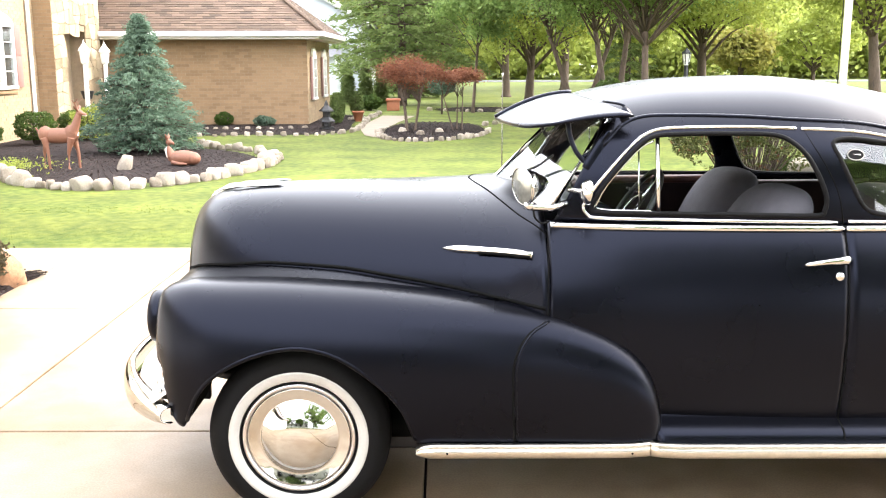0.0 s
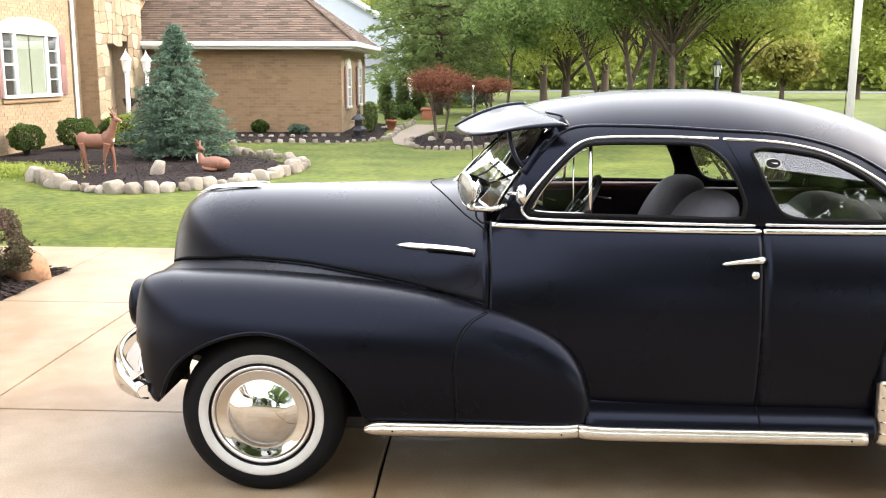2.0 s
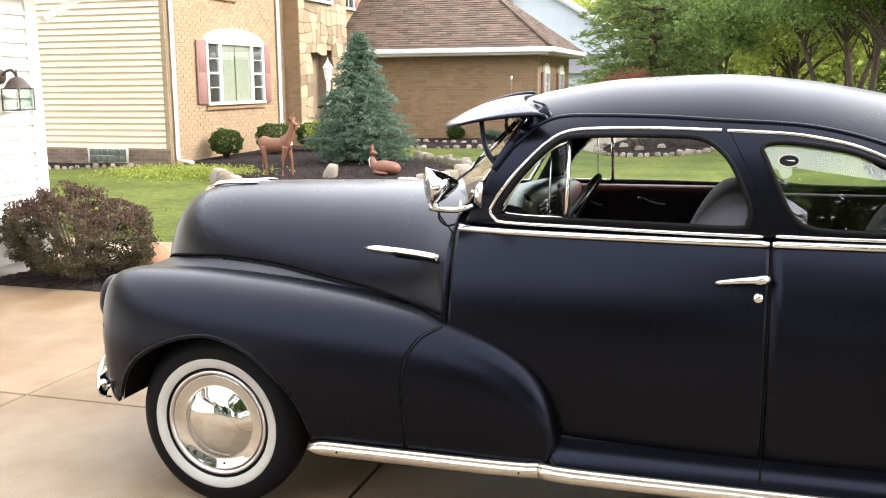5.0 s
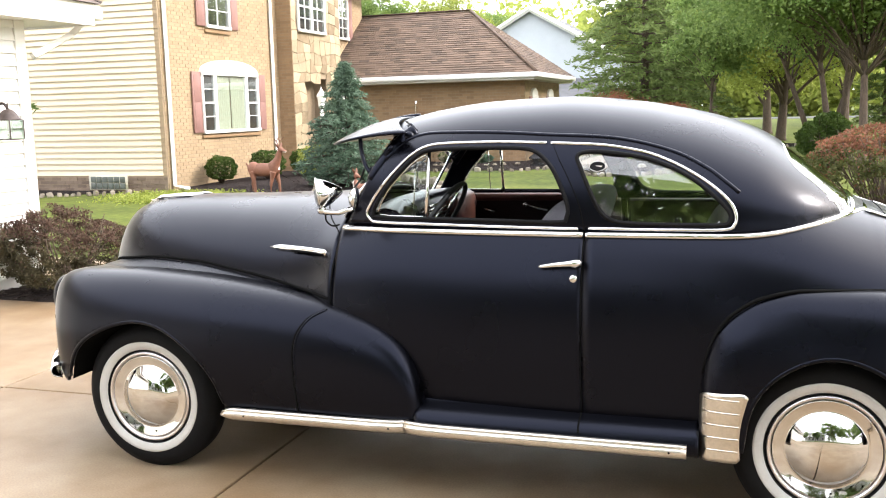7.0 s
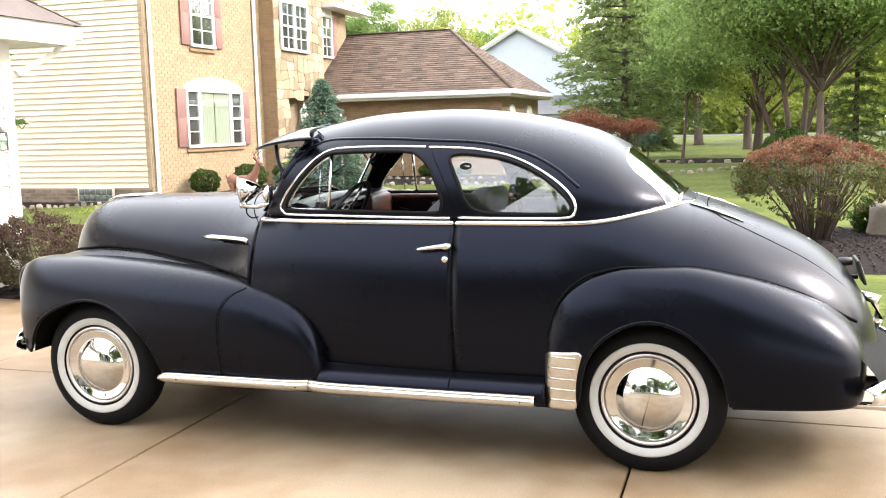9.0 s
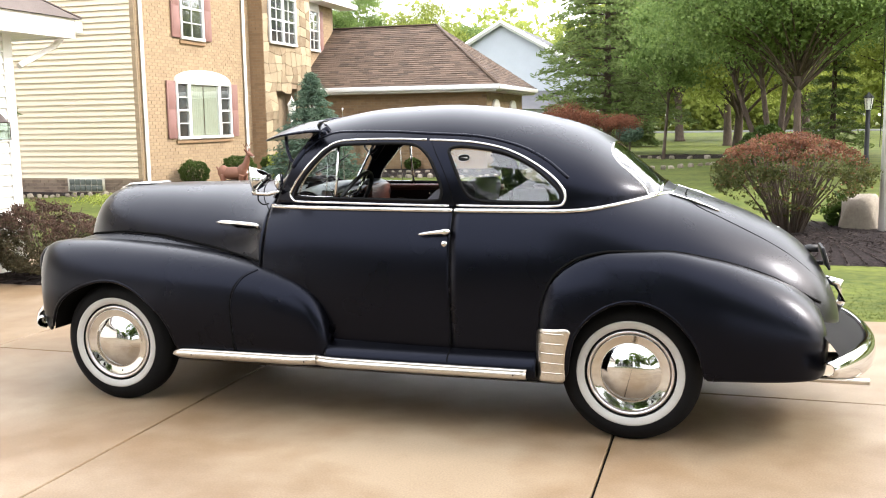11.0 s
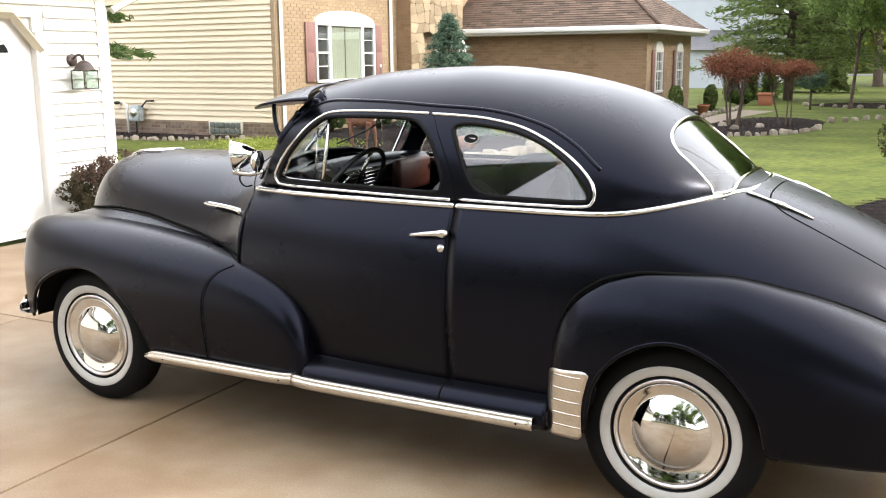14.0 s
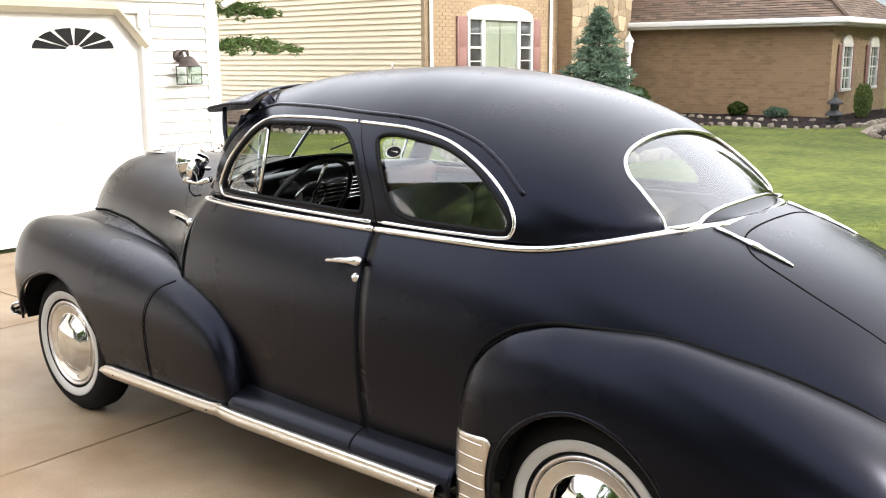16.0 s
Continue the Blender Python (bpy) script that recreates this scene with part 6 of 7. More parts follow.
part("hood", lathe(bmesh.new(), [(0.0, 0.0), (0.030, -0.004), (0.058, -0.022), (0.080, -0.050), (0.096, -0.082), (0.112, -0.096), (0.114, -0.102), (0.094, -0.100), (0.0, -0.06)], (lx, ly, lz), axis="z", n=32), M_BRONZE, lamp, "bell-shaped bronze hood")
for z in (lz - 0.104, lz - 0.285):
    ring = [(lx + a, ly + b, z) for a, b in ((-0.09, -0.09), (0.09, -0.09), (0.09, 0.09), (-0.09, 0.09))]
    part("cage_ring", tube(bmesh.new(), ring, 0.006, 6, True), M_BRONZE, lamp)
for a, b in ((-1, -1), (1, -1), (1, 1), (-1, 1)):
    part("bar", tube(bmesh.new(), [(lx + 0.09 * a, ly + 0.09 * b, lz - 0.10), (lx + 0.09 * a, ly + 0.09 * b, lz - 0.288)], 0.0055, 6), M_BRONZE, lamp)
    q = boxed(-0.0015, -0.086, -0.285, 0.0015, 0.086, -0.104)
    bmesh.ops.transform(q, matrix=pose(lx + 0.087 * (a + b) / 2, ly + 0.087 * (b - a) / 2, lz, 0, 0, 0 if a == b else 90), verts=q.verts)
    part("pane", q, M_HOUSEGLASS, lamp, smooth=False)
part("bulb", lathe(bmesh.new(), [(0.0, -0.10), (0.012, -0.12), (0.024, -0.17), (0.014, -0.21), (0.0, -0.22)], (lx, ly, lz), axis="z", n=12), M_WHITE, lamp)

# ---- pale blue house far behind ----
bh = thing("blue_house", (-8, 48, 0.3), label="pale blue sided house with a grey roof behind trees", category="house")
part("wall", boxed(-13.0, 45, 0, -3.5, 56, 4.1), M_BLUE, bh, smooth=False)
raw("gable", [(-13.0, 45, 4.1), (-3.5, 45, 4.1), (-8.25, 45, 6.75), (-13.0, 45.2, 4.1), (-3.5, 45.2, 4.1), (-8.25, 45.2, 6.75)], [(0, 1, 2), (3, 4, 5), (0, 1, 4, 3), (1, 2, 5, 4), (0, 2, 5, 3)], M_BLUE, bh)
for k in range(44):
    z = 0.2 + 0.15 * k
    half = 4.75 if z < 4.1 else 4.75 * (6.75 - z) / 2.65
    if half > 0.2:
        raw("clapboard", [(-8.25 - half, 44.99, z + 0.155), (-8.25 + half, 44.99, z + 0.155), (-8.25 + half, 44.955, z), (-8.25 - half, 44.955, z)], [(0, 1, 2, 3)], M_BLUE, bh)
for s in (-1, 1):
    a, b = Vector((-8.25 + s * 5.2, 44.7, 3.85)), Vector((-8.25, 44.7, 6.80))
    raw("roof", [a, b, b + Vector((0, 12, 0)), a + Vector((0, 12, 0)), a - Vector((0, 0, 0.2)), b - Vector((0, 0, 0.2)), b + Vector((0, 12, -0.2)), a + Vector((0, 12, -0.2))], [(0, 1, 2, 3), (4, 5, 6, 7), (0, 3, 7, 4)], M_GREYROOF, bh)
    part("rake_board", tube(bmesh.new(), [a + Vector((0, -0.03, -0.1)), b + Vector((0, -0.03, -0.1))], 0.13, 4, up=(0, 1, 0)), M_WHITE, bh, smooth=False)
part("lean_to", boxed(-8.0, 42.5, 0, -4.6, 45, 2.1), M_BLUE, bh, smooth=False)
raw("lean_to_roof", [(-8.3, 42.2, 2.1), (-4.3, 42.2, 2.1), (-4.3, 45, 3.1), (-8.3, 45, 3.1)], [(0, 1, 2, 3)], M_GREYROOF, bh)
raw("rear_roof", [(-6, 54, 4.6), (4, 54, 4.6), (4, 58, 7.3), (-6, 58, 7.3)], [(0, 1, 2, 3)], M_GREYROOF, bh)


# ---- plants ----
def scatter(P, size, thin=0.55, rng=None, droop=0.0):
    """Leaves at the points P: small rhombs, each turned its own way."""
    r = rng or np.random.default_rng(1)
    n = len(P)
    a = r.normal(size=(n, 3))
    a[:, 2] -= droop
    a /= np.linalg.norm(a, axis=1)[:, None]
    b = np.cross(a, r.normal(size=(n, 3)))
    b /= np.linalg.norm(b, axis=1)[:, None] + 1e-9
    s = size * r.uniform(0.6, 1.25, n)[:, None]
    V = np.stack([P + a * s, P + b * s * thin, P - a * s, P - b * s * thin], 1).reshape(-1, 3)
    return V, np.arange(4 * n).reshape(n, 4)


def leaf_mesh(name, V, F, material):
    me = bpy.data.meshes.new(name)
    me.vertices.add(len(V))
    me.vertices.foreach_set("co", np.asarray(V, np.float32).ravel())
    k = F.shape[1]
    me.loops.add(F.size)
    me.loops.foreach_set("vertex_index", F.astype(np.int32).ravel())
    me.polygons.add(len(F))
    me.polygons.foreach_set("loop_start", np.arange(0, F.size, k, dtype=np.int32))
    me.update(calc_edges=True)
    me.materials.append(material)
    return me


def broadleaf(at, h, r, base, trunk, material, seed, leaves=9000, size=0.11, stems=1, lean=0.0, label="", clumps=90, name="tree", flat=1.0):
    """A leafy tree: trunk, limbs to the clumps, and leaves about each clump."""
    g = np.random.default_rng(seed)
    x0, y0 = at
    z0 = float(rise(x0, y0)) - 0.05
    t = thing(name, (x0, y0, z0), label=label or "broad leafy tree with green leaves", category="tree")
    # clump centres in an uneven crown
    C = []
    mid, half = (base + h) / 2, (h - base) / 2
    while len(C) < clumps:
        v = g.normal(size=3)
        v /= np.linalg.norm(v)
        k = g.uniform(0.45, 1.0) ** 0.6 * (0.82 + 0.22 * math.sin(3.1 * v[0] + seed) * math.cos(2.3 * v[1] + seed * 2))
        C.append((v[0] * r * k, v[1] * r * k, mid + v[2] * half * k * flat))
    C = np.array(C)
    bm = bmesh.new()
    for q in range(stems):
        a = 2 * math.pi * q / max(stems, 1) + seed
        sp = 0.10 * (stems > 1)
        sway = (g.uniform(-0.2, 0.2) + lean, g.uniform(-0.2, 0.2))
        top = base + (h - base) * 0.6
        pts = [(sp * math.cos(a), sp * math.sin(a), 0)]
        for k in (0.12, 0.3, 0.55, 0.8, 1.0):
            spread = (0.12 * r if stems == 1 else 0.45 * r) * k
            pts.append((sp * math.cos(a) + spread * math.cos(a) + sway[0] * k, sp * math.sin(a) + spread * math.sin(a) + sway[1] * k, top * k))
        P = spline(pts, 4)
        rad = [trunk * (1.35 if i == 0 else 1.0) * (1 - 0.75 * i / (len(P) - 1)) / (1 if stems == 1 else 1.3) for i in range(len(P))]
        tube(bm, [Vector(p) + Vector((x0, y0, z0)) for p in P], rad, 10)
        mine = [c for i, c in enumerate(C) if i % stems == q][::2]
        for c in mine:
            lo = min(max(c[2] - 0.9 - 0.25 * math.hypot(c[0], c[1]), base * 0.75), top * 0.95)
            i = int(np.argmin(abs(P[:, 2] - lo)))
            s, e = np.array(P[i]), np.array(c)
            m_ = (s + e) / 2 + np.array([0, 0, 0.12 * np.linalg.norm(e - s)])
            L = spline([s, m_, e], 4)
            rr = rad[i] * 0.45
            tube(bm, [Vector(p) + Vector((x0, y0, z0)) for p in L], [rr * (1 - 0.85 * k / (len(L) - 1)) for k in range(len(L))], 6)
    part("trunk", bm, M_BARK, t, "ridged brown bark")
    per = leaves // len(C)
    spread = r * 0.105 + 0.06
    P = (C[:, None, :] + g.normal(size=(len(C), per, 3)) * np.array([spread, spread, spread * 0.55])).reshape(-1, 3) + np.array([x0, y0, z0])
    V, F = scatter(P, size, 0.6, g)
    link_mesh("crown", leaf_mesh("crown", V, F, material), t)
    return t


def conifer(at, h, r, base, material, seed, whorls=26, per=9, size=0.10, dens=26, label="", droop=0.25, name="conifer", z0=None, taper=1.0):
    """A needle tree: whorls of branches that shorten to the tip, each set with sprays of needles."""
    g = np.random.default_rng(seed)
    x0, y0 = at
    z0 = float(rise(x0, y0)) - 0.03 if z0 is None else z0
    t = thing(name, (x0, y0, z0), label=label, category="tree")
    bm = tube(bmesh.new(), [(x0, y0, z0), (x0, y0, z0 + h * 0.5), (x0, y0, z0 + h * 0.98)], [0.035 * h * 0.5, 0.022 * h * 0.5, 0.006], 8)
    P, D = [], []
    for w in range(whorls):
        u = (w + g.uniform(-0.2, 0.2)) / whorls
        z = base + (h - base) * u
        R = r * (1 - u) ** taper * g.uniform(0.86, 1.10) + 0.05
        for k in range(per):
            a = 2 * math.pi * (k + g.uniform(-0.3, 0.3)) / per + w * 1.3
            Rk = R * g.uniform(0.75, 1.10)
            tip = np.array([Rk * math.cos(a), Rk * math.sin(a), z - droop * Rk + 0.10 * Rk])
            root = np.array([0, 0, z + 0.05 * R])
            n = max(4, int(dens * Rk / r) + 4)
            s = g.uniform(0.12, 1.0, n) ** 0.7
            side = np.array([-math.sin(a), math.cos(a), 0])
            for q in s:
                c = root + (tip - root) * q + np.array([0, 0, 0.10 * Rk * math.sin(q * 3.14)])
                off = side * g.normal() * 0.20 * Rk * q + np.array([0, 0, g.normal() * 0.03])
                P.append(c + off)
                d = np.array([math.cos(a), math.sin(a), -0.15]) * 0.7 + side * np.sign(off @ side) * g.uniform(0.2, 0.9) + g.normal(size=3) * 0.25
                D.append(d / np.linalg.norm(d))
            if Rk > 0.5:
                tube(bm, [Vector(root) + Vector((x0, y0, z0)), Vector((root + tip) / 2 + np.array([0, 0, 0.08 * Rk])) + Vector((x0, y0, z0)), Vector(tip) + Vector((x0, y0, z0))], [0.02, 0.014, 0.004], 5)
    part("trunk", bm, M_BARK, t)
    P, D = np.array(P) + np.array([x0, y0, z0]), np.array(D)
    n = len(P)
    reps = 5
    P = np.repeat(P, reps, 0) + g.normal(size=(n * reps, 3)) * size * np.array([0.6, 0.6, 0.3])
    D = np.repeat(D, reps, 0) + g.normal(size=(n * reps, 3)) * 0.45
    D /= np.linalg.norm(D, axis=1)[:, None]
    B = np.cross(D, g.normal(size=D.shape))
    B /= np.linalg.norm(B, axis=1)[:, None]
    s = size * g.uniform(0.7, 1.3, len(P))[:, None]
    V = np.stack([P + D * s, P + B * s * 0.22, P - D * s, P - B * s * 0.22], 1).reshape(-1, 3)
    link_mesh("foliage", leaf_mesh("foliage", V, np.arange(len(V)).reshape(-1, 4), material), t)
    return t


def shrub(at, r, h, material, seed, leaves=5000, size=0.035, label="", top=None, low=0.1, z0=None, name="shrub", stems=14, rag=0.12, cone=0.0, fall=0.0):
    g = np.random.default_rng(seed)
    x0, y0 = at
    z0 = float(rise(x0, y0)) if z0 is None else z0
    t = thing(name, (x0, y0, z0), label=label, category="shrub")
    bm = bmesh.new()
    for k in range(stems):
        a, q = g.uniform(0, 6.28), g.uniform(0.2, 0.85)
        e = Vector((x0 + r * q * math.cos(a), y0 + r * q * math.sin(a), z0 + h * g.uniform(0.6, 0.92)))
        s = Vector((x0 + 0.12 * r * math.cos(a), y0 + 0.12 * r * math.sin(a), z0 - 0.02))
        tube(bm, [s, s.lerp(e, 0.35) + Vector((0.02 * g.normal(), 0.02 * g.normal(), 0.06 * h)), s.lerp(e, 0.7) + Vector((0.03 * g.normal(), 0.03 * g.normal(), 0.03 * h)), e], [0.017, 0.012, 0.008, 0.004], 5)
    part("branchwork", bm, M_BARK, t)
    U = g.normal(size=(leaves, 3))
    U /= np.linalg.norm(U, axis=1)[:, None]
    k = g.uniform(0.55, 1.0, leaves) ** 0.35
    if top is not None:
        # leaves gather on twig ends, with gaps between
        c = g.integers(0, 420, leaves)
        U = U[c] + g.normal(size=(leaves, 3)) * 0.058
        U /= np.linalg.norm(U, axis=1)[:, None]
        k = k[c] * g.uniform(0.93, 1.04, leaves)
    lump = 1 + rag * np.sin(5 * U[:, 0] + seed) * np.cos(4 * U[:, 1]) + 0.5 * rag * np.sin(11 * U[:, 2] + 7 * U[:, 0])
    P = U * (k * lump)[:, None]
    P[:, 2] = np.maximum(P[:, 2], -0.85)
    if cone:
        rho = np.hypot(P[:, 0], P[:, 1])
        keep = (P[:, 2] > -0.22) | ((g.uniform(size=leaves) < 0.42) & (rho < 1.0 + cone * (P[:, 2] + 0.22)))
        P, U = P[keep], U[keep]
        leaves = len(P)
    P[:, 2] = (P[:, 2] + 1) * (1 - fall * np.clip(P[:, 0] + 0.1, 0, 1)) - 1
    P = P * np.array([r, r, h * (1 - low) / 2]) + np.array([x0, y0, z0 + h * (1 + low) / 2])
    V, F = scatter(P, size, 0.55, g)
    if top is None:
        link_mesh("foliage", leaf_mesh("foliage", V, F, material), t)
    else:
        red = g.uniform(size=leaves) < np.clip((U[:, 2] - 0.25) * 2.2, 0.05, 0.90)
        for nm, sel, mt in (("foliage", ~red, material), ("red_foliage", red, top)):
            Vs = V.reshape(-1, 4, 3)[sel].reshape(-1, 3)
            link_mesh(nm, leaf_mesh(nm, Vs, np.arange(len(Vs)).reshape(-1, 4), mt), t)
    return t


# maples on the lawn
broadleaf((4.5, 23.0), 5.9, 3.6, 2.5, 0.13, M_LEAF, 3, 46000, 0.052, 2, label="multi-stemmed maple with dense green leaves", clumps=120)
broadleaf((4.45, 17.6), 6.0, 3.3, 2.55, 0.12, M_LEAF, 5, 52000, 0.046, 2, label="tall green maple with a forked trunk", clumps=130)
broadleaf((4.8, 15.7), 5.8, 3.2, 2.5, 0.105, M_LEAF, 8, 54000, 0.044, 1, label="tall green maple with upright limbs", clumps=140)
broadleaf((3.45, 38.7), 8.0, 3.8, 1.5, 0.21, M_LEAFLIGHT, 11, 32000, 0.07, 1, label="lawn tree with light green leaves")
broadleaf((3.75, 31.0), 7.2, 3.2, 1.3, 0.19, M_LEAFLIGHT, 12, 34000, 0.066, 1, label="lawn tree with light green leaves")
conifer((5.4, -13.5), 9.0, 1.9, 0.8, M_NEEDLE, 46, 26, 9, 0.12, 24, "dark green spruce across the drive", 0.25)
broadleaf((1.5, 25.0), 5.5, 1.5, 1.9, 0.06, M_LEAF, 13, 9000, 0.062, 1, label="slim young green lawn tree", clumps=50)
broadleaf((9.0, 27.0), 7.0, 3.4, 2.0, 0.2, M_LEAFLIGHT, 14, 18000, 0.08, 1, label="lawn tree with light green leaves")
broadleaf((12.5, 22.0), 7.0, 3.6, 2.2, 0.2, M_LEAFLIGHT, 15, 22000, 0.07, 1, label="large green tree by the lawn")
broadleaf((1.0, 47.0), 9.0, 3.6, 2.0, 0.26, M_LEAF, 16, 14000, 0.12, 1, label="green tree far across the lawn")
broadleaf((-3.0, 52.0), 10.0, 4.0, 1.6, 0.26, M_LEAFLIGHT, 17, 14000, 0.13, 1, label="light green tree far across the lawn")
broadleaf((7.5, 50.0), 9.0, 4.2, 1.6, 0.26, M_LEAFLIGHT, 18, 14000, 0.13, 1, label="light green tree far across the lawn")
broadleaf((18.0, 52.0), 3.8, 2.2, 1.0, 0.16, M_LEAFYELLOW, 19, 5000, 0.16, 1, label="small yellow autumn tree far off")
broadleaf((23.5, 55.0), 5.5, 3.2, 1.2, 0.16, M_LEAFLIGHT, 20, 5000, 0.16, 1, label="small light green tree far off")
broadleaf((27.0, 40.0), 9.5, 4.2, 1.6, 0.22, M_LEAF, 21, 16000, 0.12, 1, label="dark green tree by the street")
broadleaf((14.0, 60.0), 9.0, 4.5, 1.2, 0.25, M_LEAFLIGHT, 22, 7000, 0.2, 1, label="light green tree far across the lawn")
for k, (x, y, h, m_) in enumerate(((-31, 58, 10.5, M_LEAF), (-24, 62, 11.5, M_LEAF), (-18, 60, 9.8, M_LEAFLIGHT), (-14.5, 66, 9.5, M_LEAF), (-37, 56, 12, M_LEAF))):
    broadleaf((x, y), h, 4.0, 1.5, 0.3, m_, 30 + k, 46000, 0.075, 1, label="tall green tree behind the houses")

conifer((-0.85, 30.0), 9.6, 3.0, 1.1, M_NEEDLE, 41, 26, 9, 0.115, 34, "large dark green pine with drooping boughs", 0.12, taper=0.8)
conifer((6.6, 27.0), 6.0, 1.15, 0.4, M_NEEDLE, 42, 17, 7, 0.10, 14, "slim dark green spruce tree", 0.2)
conifer((-4.49, 11.95), 2.42, 0.97, 0.10, M_SPRUCE, 43, 20, 12, 0.043, 44, "dense blue spruce in a mulched bed", 0.04, name="blue_spruce", taper=0.95)
conifer((-10.1, 7.7), 5.2, 1.75, 1.72, M_NEEDLEDARK, 44, 7, 9, 0.08, 44, "green pine behind the garage", 0.06, taper=0.5)
conifer((-0.95, 38.0), 6.5, 1.5, 0.2, M_NEEDLE, 45, 26, 9, 0.15, 22, "dark green spruce beside the pale house", 0.15)

# weeping red maple and its bed
broadleaf((-0.12, 16.6), 1.78, 0.72, 0.98, 0.04, M_REDLEAF, 51, 11000, 0.021, 4, label="low spreading maple with rusty red leaves", clumps=110, name="red_maple", flat=0.8)
broadleaf((0.90, 16.9), 1.44, 0.52, 1.12, 0.03, M_REDLEAF, 52, 5000, 0.021, 3, label="low spreading maple with rusty red leaves", clumps=50, name="red_maple", flat=0.8)
st = thing("standard_spruce", (0.56, 24.0, 0.28), label="grafted blue spruce globe on a short bare stem", category="shrub")
part("stem", tube(bmesh.new(), [(0.56, 24.0, 0.25), (0.56, 24.0, 1.0)], 0.03, 8), M_BARK, st)
g = np.random.default_rng(61)
U = g.normal(size=(1800, 3))
U = U / np.linalg.norm(U, axis=1)[:, None] * (g.uniform(0.3, 1, 1800) ** 0.4)[:, None] * np.array([0.42, 0.42, 0.26]) + np.array([0.56, 24.0, 1.12])
V, F = scatter(U, 0.06, 0.3, g)
link_mesh("foliage", leaf_mesh("foliage", V, F, M_SPRUCE), st)

# shrubs
shrub((4.13, 6.75), 0.95, 1.27, M_BARBERRY, 71, 21000, 0.022, "large domed shrub, red on top, over bare fanning stems", M_BARBERRYTOP, low=0.16, stems=80, rag=0.05, z0=0.12, cone=1.1)
shrub((-3.52, 2.95), 0.66, 0.80, M_BARBERRYLOW, 72, 30000, 0.0155, "clipped purple-green barberry at the garage corner", M_BARBERRYDARK, low=0.02, z0=0.02, rag=0.12, fall=0.34)
shrub((-8.05, 13.35), 0.34, 0.56, M_BUSHLEAF, 73, 5000, 0.022, "small clipped green boxwood against the brick", low=0.05)
shrub((-7.55, 14.5), 0.40, 0.62, M_BUSHLEAF, 74, 5000, 0.024, "clipped green boxwood against the brick", low=0.05)
shrub((-7.15, 15.6), 0.36, 0.60, M_BUSHLEAF, 75, 5000, 0.024, "clipped green boxwood against the brick", low=0.05)
shrub((-6.3, 14.3), 0.34, 0.70, M_LEAFLIGHT, 76, 2600, 0.03, "loose thin yellow-green shrub", low=0.1, rag=0.3)
shrub((-4.7, 18.8), 0.22, 0.34, M_BUSHLEAF, 77, 1600, 0.03, "small bright green shrub in the bed", low=0.05)
shrub((-3.7, 18.6), 0.26, 0.26, M_SPRUCE, 78, 1600, 0.03, "low blue-green juniper in the bed", low=0.05)
shrub((-7.4, 18.9), 0.42, 0.7, M_BUSHLEAF, 79, 3000, 0.035, "dark green shrub in the corner of the house", low=0.05)
shrub((-2.02, 19.3), 0.19, 0.80, M_NEEDLE, 80, 3600, 0.03, "egg-shaped clipped evergreen shrub", low=0.02, rag=0.03)
shrub((-1.80, 22.3), 0.19, 0.74, M_NEEDLE, 81, 3200, 0.03, "egg-shaped clipped evergreen shrub", low=0.02, rag=0.03)
shrub((-1.75, 26.3), 0.42, 0.50, M_BUSHLEAF, 82, 2600, 0.04, "round green shrub beside the path", low=0.05)
shrub((4.25, 16.9), 0.62, 1.12, M_BUSHLEAF, 83, 9000, 0.038, "low green hedge under the trees", low=0.05)
shrub((4.9, 7.6), 0.28, 0.40, M_BUSHLEAF, 84, 700, 0.06, "clump of strappy green leaves", low=0.02, rag=0.4)
for k, (x, y) in enumerate(((-2.2, 30.5), (-2.9, 31.0), (-1.7, 31.6))):
    conifer((x, y), 1.5, 0.26, 0.05, M_NEEDLE, 90 + k, 14, 8, 0.06, 10, "narrow dark green arborvitae column", 0.0, name="arborvitae", taper=0.5)

# far woods round the open lawns
g = np.random.default_rng(7)
P = []
for k in range(300):
    x = g.uniform(-110, 150)
    y = 92 + 0.05 * abs(x) + g.uniform(-6, 14)
    if x > 60:
        y -= (x - 60) * 0.5
    h = g.uniform(7, 13)
    n = 620
    c = g.normal(size=(n, 3)) * np.array([2.2, 1.6, h * 0.26]) + np.array([x, y, h * 0.52])
    P.append(c)
P = np.concatenate(P)
P = P[P[:, 2] > 0.3]
V, F = scatter(P, 0.36, 0.7, g)
woods = tagged(link_mesh("far_woods", leaf_mesh("far_woods", V, F, M_LEAFLIGHT)), label="far woods of light green trees", category="woods", kind="stuff")
P = np.concatenate([g.normal(size=(260, 3)) * np.array([2.6, 1.6, h * 0.25]) + np.array([x, 118, h * 0.5]) for x, h in zip(np.linspace(-150, 190, 130), g.uniform(9, 15, 130))])
V, F = scatter(P[P[:, 2] > 0.3], 0.8, 0.7, g)
tagged(link_mesh("far_woods", leaf_mesh("far_woods", V, F, M_LEAFLIGHT)), label="far woods of pale green trees", category="woods", kind="stuff")


